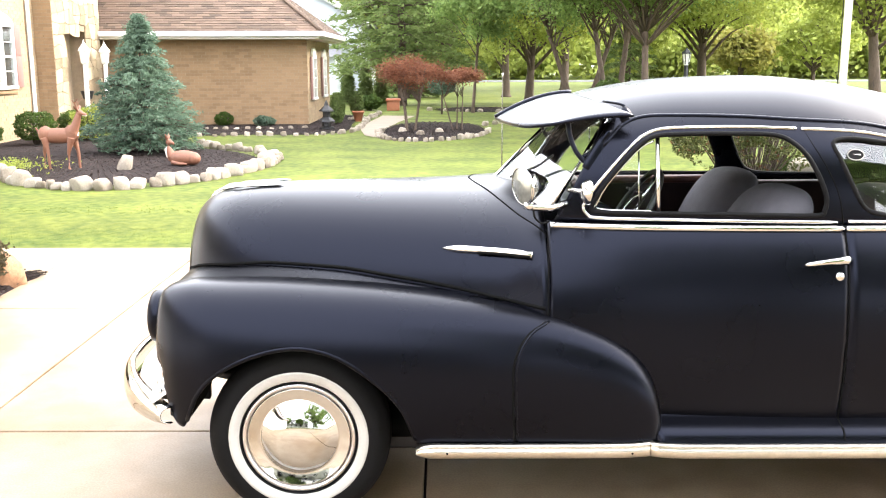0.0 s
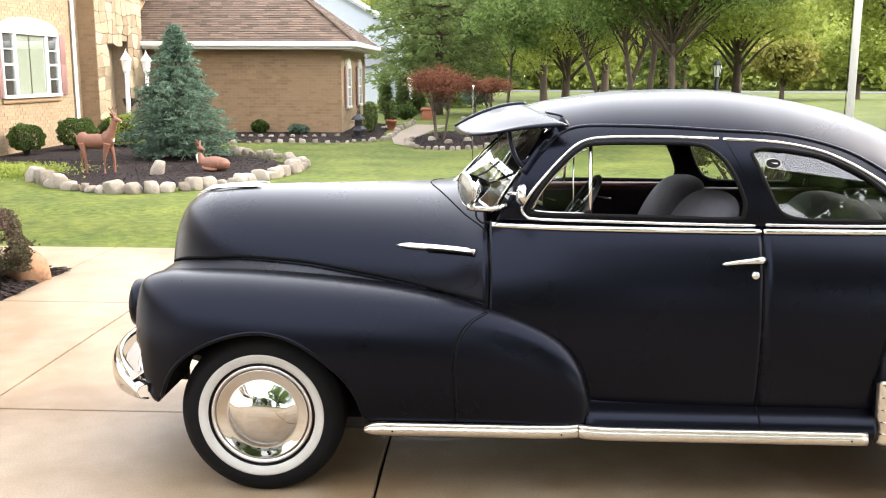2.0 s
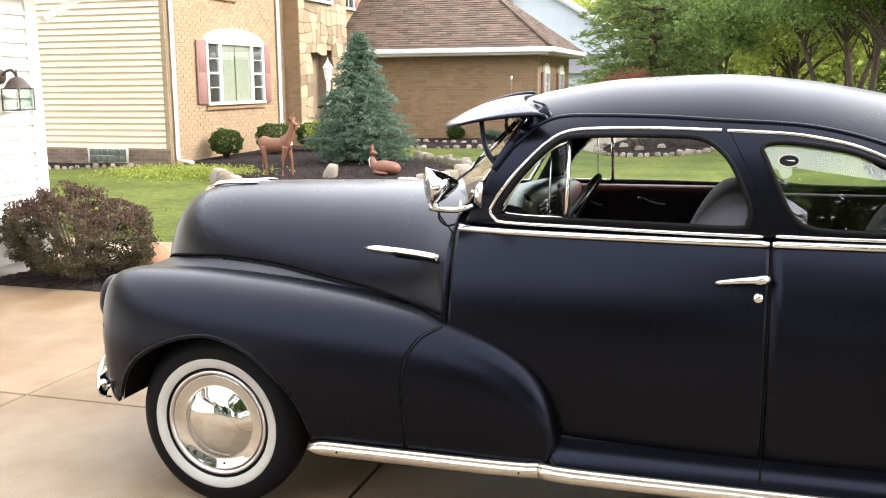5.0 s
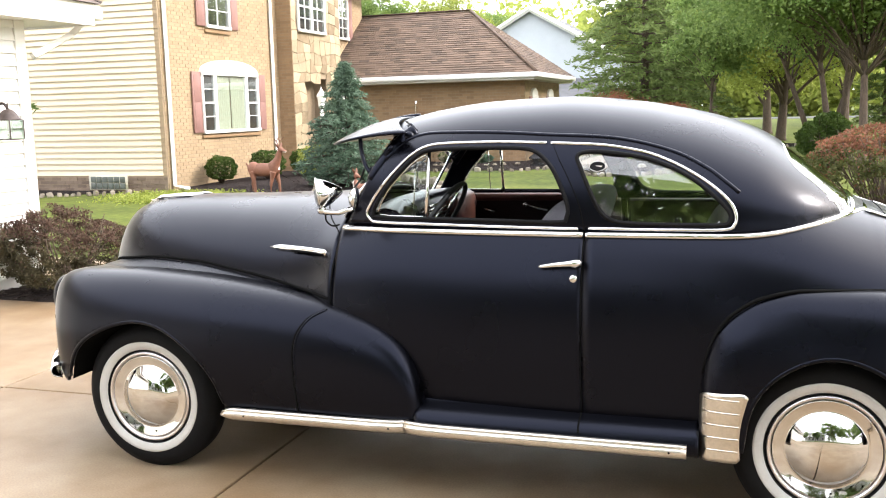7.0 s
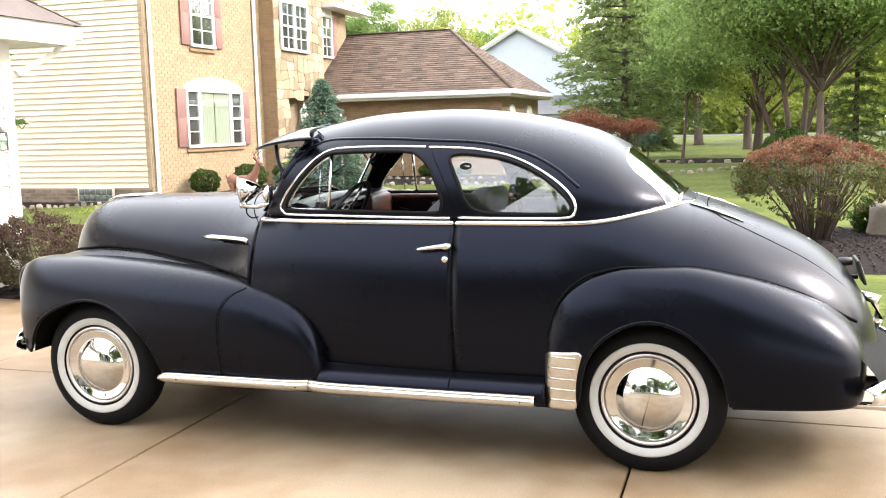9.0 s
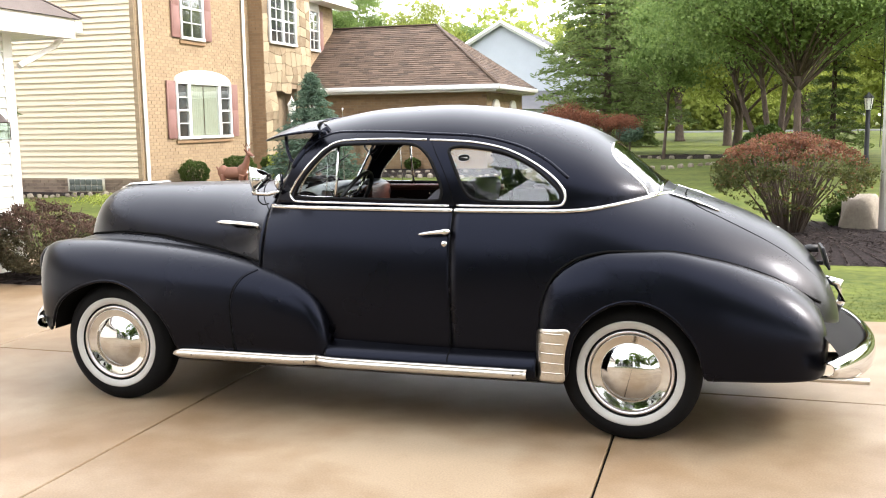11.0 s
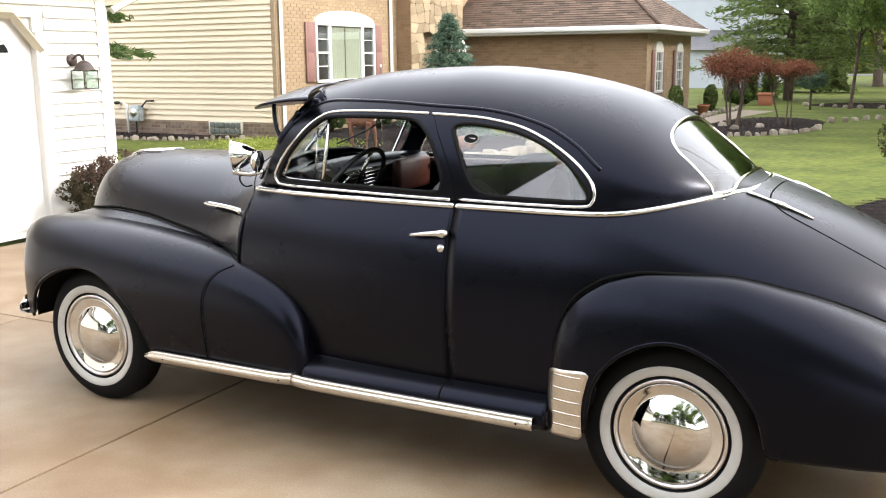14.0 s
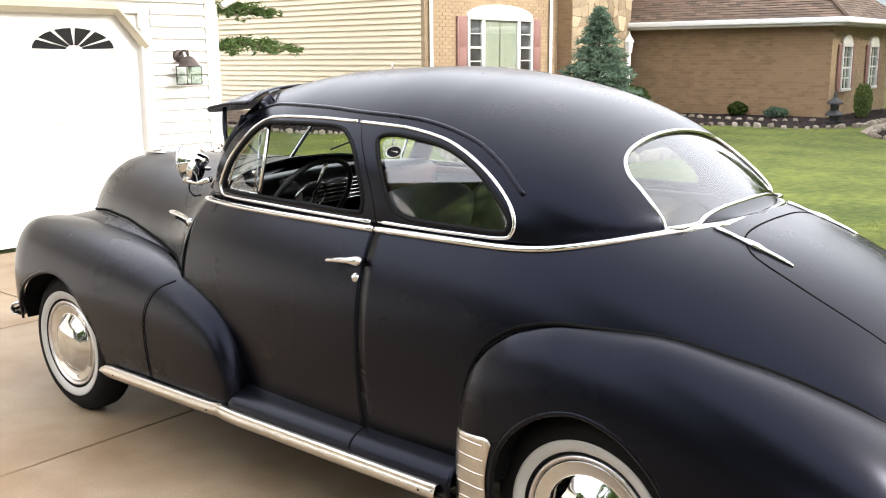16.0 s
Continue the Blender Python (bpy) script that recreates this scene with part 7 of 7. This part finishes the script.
# ---- beds and stones ----
def bed(name, outline, mound, label, dz=0.0):
    """A mulched bed with a raised middle."""
    O = spline(outline, 6, True)
    c = O.mean(0)
    V, F = [], []
    R = 12
    n = len(O)
    for r in range(R + 1):
        k = r / R
        for p in O:
            x, y = c + (p - c) * k
            z = float(rise(x, y)) + dz + 0.012 + mound * (1 - k ** 3) + 0.012 * noise.noise(Vector((x * 5, y * 5, 3))) * (k < 1) - (0.05 if r == R else 0)
            V.append((x, y, z))
    for r in range(R):
        for i in range(n):
            F.append((r * n + i, (r + 1) * n + i, (r + 1) * n + (i + 1) % n, r * n + (i + 1) % n))
    b = tagged(raw(name, V, F, M_MULCH, smooth=True), label=label, category="flower bed", kind="structure")
    g = np.random.default_rng(len(outline))
    k = np.sqrt(g.uniform(0, 0.97, 9000))
    i = g.integers(0, n, 9000)
    Q = c + (O[i] - c) * k[:, None]
    Z = np.array([float(rise(x, y)) for x, y in Q]) + dz + 0.018 + mound * (1 - k ** 3)
    Vc, Fc = scatter(np.c_[Q, Z], 0.028, 0.40, g)
    Vc[:, 2] = np.repeat(Z, 4) + (Vc[:, 2] - np.repeat(Z, 4)) * 0.35
    link_mesh("bark_chips", leaf_mesh("bark_chips", Vc, Fc, M_CHIP), b, kind="stuff")
    return b


ROCKS = []
for k in range(6):
    bm = bmesh.new()
    bmesh.ops.create_icosphere(bm, subdivisions=3, radius=1.0)
    for v in bm.verts:
        d = 1 + 0.30 * noise.noise(v.co * 1.1 + Vector((k * 9, 0, 0))) + 0.10 * noise.noise(v.co * 3 + Vector((0, k * 5, 0)))
        q = v.co * d
        q = Vector((q.x + 0.25 * q.z * math.sin(k * 2.1), q.y + 0.2 * q.z * math.cos(k * 1.7), q.z))
        v.co = Vector((max(-0.80, min(0.82, q.x)), max(-0.78, min(0.76, q.y)), max(-0.6, min(0.78, q.z)))) * 1.06
    bmesh.ops.smooth_vert(bm, verts=bm.verts, factor=0.3, use_axis_x=True, use_axis_y=True, use_axis_z=True)
    me = bpy.data.meshes.new("rock")
    bm.to_mesh(me)
    bm.free()
    me.materials.append(M_ROCK)
    for f in me.polygons:
        f.use_smooth = True
    ROCKS.append(me)


def rock(x, y, sx, sy, sz, group="", label="tan rounded fieldstone edging a bed", material=None, z=None, name="border_stone"):
    ob = new(name, ROCKS[random.randrange(6)])
    if material:
        ob.data = ob.data.copy()
        ob.data.materials[0] = material
    z = float(rise(x, y)) if z is None else z
    ob.matrix_basis = pose(x, y, z + sz * 0.45, random.uniform(-12, 12), random.uniform(-12, 12), random.uniform(0, 360)) @ Matrix.Diagonal((sx, sy, sz, 1))
    return tagged(ob, label=label, category="stone", group=group)


def rock_row(pts, step, size, group, jitter=0.03):
    P = spline(pts, 10)
    d = np.r_[0, np.cumsum(np.linalg.norm(np.diff(P, axis=0), axis=1))]
    s = 0.0
    while s < d[-1]:
        x, y = np.interp(s, d, P[:, 0]), np.interp(s, d, P[:, 1])
        k = size * random.uniform(0.75, 1.3)
        rock(x + random.uniform(-jitter, jitter), y + random.uniform(-jitter, jitter), k, k * random.uniform(0.7, 1.0), k * random.uniform(0.72, 1.18), group)
        s += step * k / size * random.uniform(0.92, 1.08)


bed("spruce_bed", [(-8.4, 12.3), (-8.4, 16.9), (-6.4, 16.0), (-4.4, 13.9), (-2.8, 12.3), (-2.2, 11.0), (-2.5, 9.6), (-3.1, 8.75), (-3.8, 8.15), (-4.7, 8.25), (-5.5, 8.9), (-6.4, 9.8), (-7.6, 11.2)], 0.05, "dark bark mulch bed ringed with stones")
rock_row([(-5.75, 9.15), (-5.1, 8.45), (-4.4, 8.05), (-3.7, 8.0), (-3.0, 8.55), (-2.45, 9.4), (-2.15, 10.5)], 0.205, 0.118, "stones round the spruce bed")
rock_row([(-2.12, 10.7), (-2.2, 11.5), (-2.75, 12.4), (-3.4, 13.0), (-4.0, 13.6)], 0.22, 0.09, "stones round the spruce bed")
rock(-4.12, 9.72, 0.14, 0.12, 0.20, label="upright tan boulder in the mulch", name="boulder")
bed("wing_bed", [(-6.6, 19.9), (-6.4, 17.4), (-4.8, 15.9), (-3.5, 16.1), (-2.2, 16.1), (-1.5, 17.2), (-1.6, 20.0), (-1.7, 23.5), (-2.7, 23.5), (-2.8, 19.9)], 0.02, "mulched bed along the brick wing")
rock_row([(-5.9, 16.9), (-4.7, 15.85), (-3.5, 16.0), (-2.2, 16.0), (-1.45, 16.9), (-1.35, 18.5), (-1.4, 21)], 0.23, 0.066, "stones along the wing bed")
rock_row([(-6.3, 18.3), (-5.2, 17.7), (-4.2, 17.5), (-3.2, 17.6), (-2.4, 18.0)], 0.25, 0.064, "stones along the wing bed")
rock_row([(-1.9, 21.0), (-1.4, 22.0), (-1.3, 24)], 0.24, 0.075, "stones along the wing bed")
bed("maple_bed", [(-0.75, 15.4), (-0.2, 14.5), (0.5, 14.65), (1.2, 15.4), (1.6, 17), (1.4, 19.2), (0.4, 20.2), (-0.5, 19.4), (-0.8, 17.4)], 0.05, "mulched bed under the red maple")
rock_row([(-0.8, 17.2), (-0.72, 15.4), (-0.2, 14.5), (0.5, 14.65), (1.2, 15.4), (1.6, 16.8)], 0.20, 0.072, "stones round the maple bed")
rock_row([(1.6, 18.8), (2.6, 20.5), (3.2, 22.0)], 0.40, 0.075, "stones round the maple bed")
for x, y in ((0.1, 15.6), (0.5, 16.2), (-0.3, 16.4)):
    rock(x, y, 0.10, 0.09, 0.11, label="grey fieldstone in the maple bed", name="boulder")
bed("far_bed", [(0.2, 26.5), (2.0, 25.2), (4.2, 26.2), (4.2, 28), (1.5, 28.4)], 0.03, "dark mulched island bed on the far lawn")
rock_row([(0.2, 26.3), (1.5, 25.3), (2.9, 25.4), (4.2, 26.2)], 0.45, 0.08, "stones of the far bed")
bed("drive_bed", [(2.9, 5.3), (3.6, 5.0), (4.6, 4.9), (5.8, 5.05), (6.5, 6.0), (6.3, 7.8), (5.0, 8.3), (3.6, 8.0), (2.9, 6.8)], 0.06, "dark bark mulch bed with a boulder")
rock(5.02, 7.35, 0.34, 0.28, 0.36, label="large smooth tan boulder in the mulch", name="boulder", z=0.14)
rock(5.75, 6.6, 0.3, 0.28, 0.26, label="large smooth tan boulder in the mulch", name="boulder", z=0.1)
bed("garage_bed", [(-4.13, 2.5), (-2.88, 2.5), (-2.86, 3.1), (-2.86, 3.70), (-4.13, 3.70), (-4.13, 3.1)], 0.01, "dark mulch square at the garage corner", dz=0.03)
rock(-3.0, 3.27, 0.195, 0.175, 0.18, label="rusty tan boulder in the mulch", name="boulder", z=0.0, material=M_RUSTROCK)
bed("siding_bed", [(-16, 11.9), (-16, 10.6), (-12, 10.3), (-9.4, 10.6), (-8.8, 12.0)], 0.02, "mulch strip below the cream siding")
rock_row([(-14, 10.4), (-12, 10.2), (-10.4, 10.1), (-9.2, 10.5), (-8.2, 10.8)], 0.16, 0.062, "stones along the siding bed")
path = tagged(raw("garden_path", [(-1.08, 15.9, 0.262), (-0.8, 15.4, 0.258), (-0.75, 17.5, 0.275), (-0.55, 20, 0.292), (-0.2, 23, 0.292), (-1.15, 23.2, 0.292), (-1.3, 20, 0.292), (-1.3, 17.5, 0.275)], [(0, 1, 2, 7), (7, 2, 3, 6), (6, 3, 4, 5)], M_PATH), label="tan concrete garden path", category="path", kind="structure")

# ---- deer figures ----
def blob(bm, c, r, rot=(0, 0, 0)):
    ret = bmesh.ops.create_uvsphere(bm, u_segments=18, v_segments=12, radius=1.0)
    bmesh.ops.transform(bm, matrix=pose(*c, *rot) @ Matrix.Diagonal((*r, 1)), verts=ret["verts"])


def finish_deer(bm, label, at):
    me = bpy.data.meshes.new("deer_figure")
    bm.to_mesh(me)
    bm.free()
    me.materials.append(M_DEERSTAND if "standing" in label else M_DEERLIE)
    for f in me.polygons:
        f.use_smooth = True
    ob = new("deer_figure", me)
    ob.matrix_basis = pose(*at)
    m = ob.modifiers.new("blend", "REMESH")
    m.mode, m.voxel_size, m.use_smooth_shade = "VOXEL", 0.0065, True
    s = ob.modifiers.new("soft", "SMOOTH")
    s.iterations, s.factor = 3, 0.4
    return tagged(ob, label=label, category="statue")


bm = bmesh.new()
blob(bm, (-0.02, 0, 0.50), (0.27, 0.085, 0.115))
blob(bm, (0.17, 0, 0.53), (0.11, 0.08, 0.13))
blob(bm, (-0.21, 0, 0.52), (0.11, 0.085, 0.12))
tube(bm, [(0.18, 0, 0.55), (0.25, 0, 0.68), (0.29, 0, 0.80)], [0.085, 0.06, 0.045], 12)
blob(bm, (0.31, 0, 0.83), (0.055, 0.045, 0.05))
tube(bm, [(0.32, 0, 0.83), (0.41, 0, 0.795)], [0.04, 0.022], 10)
for s in (-1, 1):
    tube(bm, [(0.29, s * 0.03, 0.86), (0.28, s * 0.075, 0.905), (0.275, s * 0.115, 0.94)], [0.016, 0.030, 0.008], 8, flat=0.5)
    tube(bm, [(0.30, s * 0.02, 0.87), (0.27, s * 0.06, 0.97), (0.33, s * 0.09, 1.04)], [0.011, 0.010, 0.009], 6)
    tube(bm, [(0.27, s * 0.06, 0.96), (0.24, s * 0.07, 1.02)], [0.009, 0.009], 6)
    for x, dx in ((0.18, 0.05 * s), (-0.22, -0.05 * s)):
        tube(bm, [(x, s * 0.05, 0.47), (x + dx, s * 0.055, 0.26), (x + dx * 1.2, s * 0.055, 0.03), (x + dx * 1.2 + 0.02, s * 0.055, 0.0)], [0.055, 0.026, 0.018, 0.024], 10)
tube(bm, [(-0.31, 0, 0.55), (-0.35, 0, 0.62)], [0.02, 0.012], 8)
finish_deer(bm, "standing painted deer figure, red-brown with white throat", (-5.05, 9.75, float(rise(-5.05, 9.75)) + 0.04))
bm = bmesh.new()
blob(bm, (0.04, 0, 0.11), (0.24, 0.12, 0.115))
blob(bm, (0.18, 0, 0.10), (0.12, 0.11, 0.10))
tube(bm, [(-0.14, 0, 0.13), (-0.19, 0, 0.25), (-0.18, 0, 0.33)], [0.08, 0.055, 0.042], 12)
blob(bm, (-0.17, 0, 0.35), (0.05, 0.042, 0.046))
tube(bm, [(-0.16, 0, 0.35), (-0.09, -0.02, 0.325)], [0.036, 0.02], 10)
for s in (-1, 1):
    tube(bm, [(-0.185, s * 0.025, 0.375), (-0.19, s * 0.06, 0.43), (-0.195, s * 0.085, 0.475)], [0.014, 0.026, 0.007], 8, flat=0.5)
    tube(bm, [(-0.12, s * 0.07, 0.05), (-0.02, s * 0.11, 0.03), (0.12, s * 0.12, 0.025)], [0.035, 0.022, 0.016], 8)
finish_deer(bm, "lying painted fawn figure, red-brown with white throat", (-3.42, 10.2, float(rise(-3.42, 10.2)) + 0.05))

# ---- posts and garden ornaments ----
fp = thing("flagpole", (5.2, 6.95, 0.12), label="tall white flagpole with a halyard", category="flagpole")
part("pole", tube(bmesh.new(), [(5.2, 6.95, 0.1), (5.2, 6.95, 4.0), (5.2, 6.95, 7.5)], [0.045, 0.042, 0.03], 14), M_WHITE, fp)
part("halyard", tube(bmesh.new(), [(5.13, 6.93, 1.2), (5.13, 6.93, 7.4)], 0.005, 5), M_BLACKMETAL, fp)
lp = thing("street_lamp", (6.7, 20.0, 0.27), label="black post lantern on the lawn", category="lamp")
part("post", tube(bmesh.new(), [(6.7, 20, 0.2), (6.7, 20, 0.5), (6.7, 20, 0.55), (6.7, 20, 1.70)], [0.085, 0.08, 0.06, 0.055], 12), M_BLACKMETAL, lp)
part("lantern", lathe(bmesh.new(), [(0.06, 1.70), (0.075, 1.74), (0.11, 1.98)], (6.7, 20, 0), axis="z", n=6), mat("frosted_lamp_glass", (0.75, 0.75, 0.7), 0.4), lp, smooth=False)
part("cap", lathe(bmesh.new(), [(0.13, 1.98), (0.12, 2.01), (0.03, 2.10), (0.0, 2.14)], (6.7, 20, 0), axis="z", n=6), M_BLACKMETAL, lp, smooth=False)
for k in range(6):
    a = k * math.pi / 3
    part("bar", tube(bmesh.new(), [(6.7 + 0.078 * math.cos(a), 20 + 0.078 * math.sin(a), 1.72), (6.7 + 0.112 * math.cos(a), 20 + 0.112 * math.sin(a), 1.99)], 0.009, 5), M_BLACKMETAL, lp)
for x, y in ((-7.75, 17.88), (-7.8, 19.35)):
    ep = thing("entry_lamp", (x, y, 0.25), label="white post lantern beside the front entry", category="lamp")
    part("post", tube(bmesh.new(), [(x, y, 0.15), (x, y, 0.9), (x, y, 1.75)], [0.06, 0.055, 0.05], 12), M_WHITE, ep)
    part("lantern", lathe(bmesh.new(), [(0.06, 1.75), (0.09, 1.80), (0.12, 2.05)], (x, y, 0), axis="z", n=6), mat("white_lamp_glass", (0.8, 0.8, 0.76), 0.3) if x < -7.7 else bpy.data.materials["white_lamp_glass"], ep, smooth=False)
    part("cap", lathe(bmesh.new(), [(0.15, 2.05), (0.13, 2.09), (0.05, 2.20), (0.015, 2.26), (0.0, 2.33)], (x, y, 0), axis="z", n=6), M_WHITE, ep, smooth=False)
pg = thing("pagoda_lantern", (-2.07, 17.5, 0.28), label="dark stone pagoda garden lantern among stones", category="garden ornament")
px, py = -2.07, 17.5
part("foot", lathe(bmesh.new(), [(0.17, 0.25), (0.17, 0.33), (0.10, 0.36), (0.10, 0.44)], (px, py, 0), axis="z", n=6), M_BLACKMETAL, pg, smooth=False)
part("roof_tier", lathe(bmesh.new(), [(0.0, 0.43), (0.20, 0.45), (0.19, 0.48), (0.09, 0.56)], (px, py, 0), axis="z", n=6), M_BLACKMETAL, pg, smooth=False)
part("chamber", lathe(bmesh.new(), [(0.08, 0.55), (0.09, 0.68)], (px, py, 0), axis="z", n=6), M_BLACKMETAL, pg, smooth=False)
part("roof_tier", lathe(bmesh.new(), [(0.0, 0.67), (0.17, 0.69), (0.16, 0.72), (0.05, 0.82), (0.04, 0.88), (0.0, 0.95)], (px, py, 0), axis="z", n=6), M_BLACKMETAL, pg, smooth=False)
pot = thing("planter_box", (-1.0, 26.4, 0.28), label="square terracotta planter beside the path", category="planter")
part("tub", boxed(-1.20, 26.2, 0.28, -0.80, 26.6, 0.60, bevel=0.02), M_TERRA, pot)
part("rim", boxed(-1.23, 26.17, 0.58, -0.77, 26.63, 0.66, bevel=0.015), M_TERRA, pot)
p2 = thing("clay_pot", (-1.62, 20.6, 0.28), label="small terracotta pot in the bed", category="planter")
part("tub", lathe(bmesh.new(), [(0.09, 0.28), (0.14, 0.50), (0.16, 0.50), (0.16, 0.55), (0.13, 0.55)], (-1.62, 20.6, 0), axis="z", n=20), M_TERRA, p2)
hb = thing("hanging_pot", (-7.85, 18.45, 1.2), label="dark flower pot on the entry wall", category="planter")
part("tub", lathe(bmesh.new(), [(0.10, 0.95), (0.15, 1.12), (0.16, 1.14), (0.13, 1.14)], (-7.95, 18.45, 0), axis="z", n=18), M_BLACKMETAL, hb)

# glass block windows and gas meter on the siding wall
for x0, x1 in ((-14.0, -13.5), (-10.35, -9.5)):
    gb = thing("basement_window", (x0, Y0 - 0.06, 0.2), label="glass block basement window in the brick base", category="window")
    part("frame", boxed(x0 - 0.04, Y0 - 0.07, 0.17, x1 + 0.04, Y0 - 0.03, 0.47), M_CREAMTRIM, gb)
    n = int((x1 - x0) / 0.14)
    for i in range(n):
        for j in range(2):
            part("glass_block", boxed(x0 + (x1 - x0) * i / n + 0.008, Y0 - 0.085, 0.19 + 0.13 * j, x0 + (x1 - x0) * (i + 1) / n - 0.008, Y0 - 0.05, 0.31 + 0.13 * j, bevel=0.008), mat("glass_block", (0.085, 0.095, 0.08), 0.38, spec=0.3) if "glass_block" not in bpy.data.materials else bpy.data.materials["glass_block"], gb)
gm = thing("gas_meter", (-12.4, Y0 - 0.15, 0.45), label="grey gas meter with pipes on the siding", category="meter")
part("meter_body", boxed(-12.55, Y0 - 0.26, 0.42, -12.25, Y0 - 0.08, 0.78, bevel=0.03), mat("grey_meter_paint", (0.32, 0.36, 0.36), 0.5), gm)
part("meter_face", lathe(bmesh.new(), [(0.0, -0.02), (0.09, -0.015), (0.1, 0.01)], (-12.4, Y0 - 0.26, 0.62), n=20), M_STEEL, gm)
part("gas_pipe", tube(bmesh.new(), [(-12.25, Y0 - 0.15, 0.75), (-12.1, Y0 - 0.15, 0.88), (-12.0, Y0 - 0.13, 0.88), (-12.0, Y0 - 0.03, 0.88)], 0.02, 8), M_BLACKMETAL, gm)
part("gas_pipe", tube(bmesh.new(), [(-12.45, Y0 - 0.15, 0.42), (-12.45, Y0 - 0.15, 0.1)], 0.02, 8), M_BLACKMETAL, gm)
part("regulator", lathe(bmesh.new(), [(0.0, 0.05), (0.07, 0.03), (0.08, 0.0), (0.04, -0.03)], (-13.05, Y0 - 0.12, 0.82), axis="z", n=16), M_BLACKMETAL, gm)
part("vent_pipe", tube(bmesh.new(), [(-12.85, Y0 - 0.12, 0.80), (-12.75, Y0 - 0.12, 0.80), (-12.72, Y0 - 0.12, 0.15)], 0.03, 8), M_WHITE, gm)

# ---- grass blades where the lawn is near ----
g = np.random.default_rng(5)
n = 60000
X = g.uniform(-7.5, 6.5, n)
Y = 4.80 + np.abs(g.normal(0, 0.75, n))
Y = np.where(X > 3.3, Y - 2.36, Y)
keep = ~(in_poly(X, Y, [(-5.9, 9.3), (-5.1, 8.3), (-3.7, 7.8), (-2.9, 8.5), (-2.0, 10), (-6, 10)]) | in_poly(X, Y, [(2.8, 5.2), (3.6, 4.9), (4.6, 4.8), (5.9, 4.95), (6.6, 6.0), (6.4, 8.6), (2.9, 8.4)]))
X, Y = X[keep], Y[keep]
n = len(X)
Z = np.array(rise(X, Y))
h = 0.009 * g.uniform(0.5, 1.2, n) * np.exp(-np.maximum(Y - 4.8, 0) / 2.5)
a = g.uniform(0, 6.28, n)
w = 0.006
d = np.c_[np.cos(a), np.sin(a)]
lean = g.normal(size=(n, 2)) * 0.02
V = np.stack([np.c_[X + d[:, 0] * w, Y + d[:, 1] * w, Z - 0.01], np.c_[X - d[:, 0] * w, Y - d[:, 1] * w, Z - 0.01], np.c_[X + lean[:, 0], Y + lean[:, 1], Z + h]], 1).reshape(-1, 3)
tagged(link_mesh("grass", leaf_mesh("grass", V, np.arange(3 * n).reshape(n, 3), M_BLADE)), label="short mown grass blades", category="grass", kind="stuff")
# taller fringe of ground cover at the bed
n = 9000
X, Y = g.normal(-6.9, 0.6, n), g.normal(10.0, 0.35, n) - 0.0
Z = np.array(rise(X, Y))
V, F = scatter(np.c_[X, Y, Z + g.uniform(0, 0.10, n)], 0.03, 0.4, g)
tagged(link_mesh("ground_cover", leaf_mesh("ground_cover", V, F, M_LEAFLIGHT)), label="low bright green ground cover beside the bed", category="plants", kind="stuff")

# ---- across the drive, behind the camera: a white house with a columned porch, and trees ----
oh = thing("porch_house", (0, -24, 0), label="white house with a columned porch across the drive", category="house")
part("wall", boxed(-12, -30, -0.05, 3.5, -23, 5.6), M_WHITE, oh, smooth=False)
raw("roof", [(-12.5, -22.6, 5.5), (4, -22.6, 5.5), (4, -30.5, 5.5), (-12.5, -30.5, 5.5), (-10, -26.5, 8.2), (1.5, -26.5, 8.2)], [(0, 1, 5, 4), (1, 2, 5), (2, 3, 4, 5), (3, 0, 4)], M_GREYROOF, oh)
part("porch_roof", boxed(-12, -23.1, 2.7, 3.5, -21.0, 2.95, bevel=0.03), M_GREYROOF, oh, smooth=False)
for x in np.linspace(-11.6, 3.2, 7):
    part("column", tube(bmesh.new(), [(x, -21.3, -0.03), (x, -21.3, 2.72)], 0.13, 12), M_WHITE, oh)
for x in (-10, -7, -4, -1, 2):
    part("window", boxed(x - 0.5, -23.02, 0.8, x + 0.5, -22.96, 2.2), M_DARK, oh)
    part("window", boxed(x - 0.5, -23.02, 3.4, x + 0.5, -22.96, 4.8), M_DARK, oh)
for k, (x, y, h, r_) in enumerate(((9.2, -14, 13.5, 4.2), (15, -16, 14, 4.6), (21, -14, 13, 4.4), (-8, -15.5, 7, 2.6), (4.3, -14.0, 14.0, 4.4), (25, -8, 9, 4), (31, 4, 9, 4), (27, 14, 9, 4), (-1.5, -19.5, 7, 2.2))):
    broadleaf((x, y), h, r_, 1.8, 0.2, M_LEAF, 200 + k, 9000, 0.20, 1, label="green shade tree across the drive", clumps=70)

# the main house stands a little nearer the drive than its wing's line: set it and what leans on it there
SETBACK = Matrix.Translation((3.0, -4.8, 1.62)) @ Matrix.Scale(0.945, 4) @ Matrix.Translation((-3.0, 4.8, -1.62))
for ob in list(scene.objects):
    kind_ = ob.name.split(".")[0]
    at = ob.matrix_basis.translation
    if ob.parent is None and (kind_ in ("brick_house", "basement_window", "gas_meter", "entry_lamp", "hanging_pot") or (kind_ == "shrub" and at.x < -7.0 and at.y > 12)):
        ob.matrix_basis = SETBACK @ ob.matrix_basis
    elif kind_ == "wing_of_house":
        ob.matrix_basis = Matrix.Translation((3.0, -4.8, 1.62)) @ Matrix.Scale(0.96, 4) @ Matrix.Translation((-3.0, 4.8, -1.62)) @ ob.matrix_basis
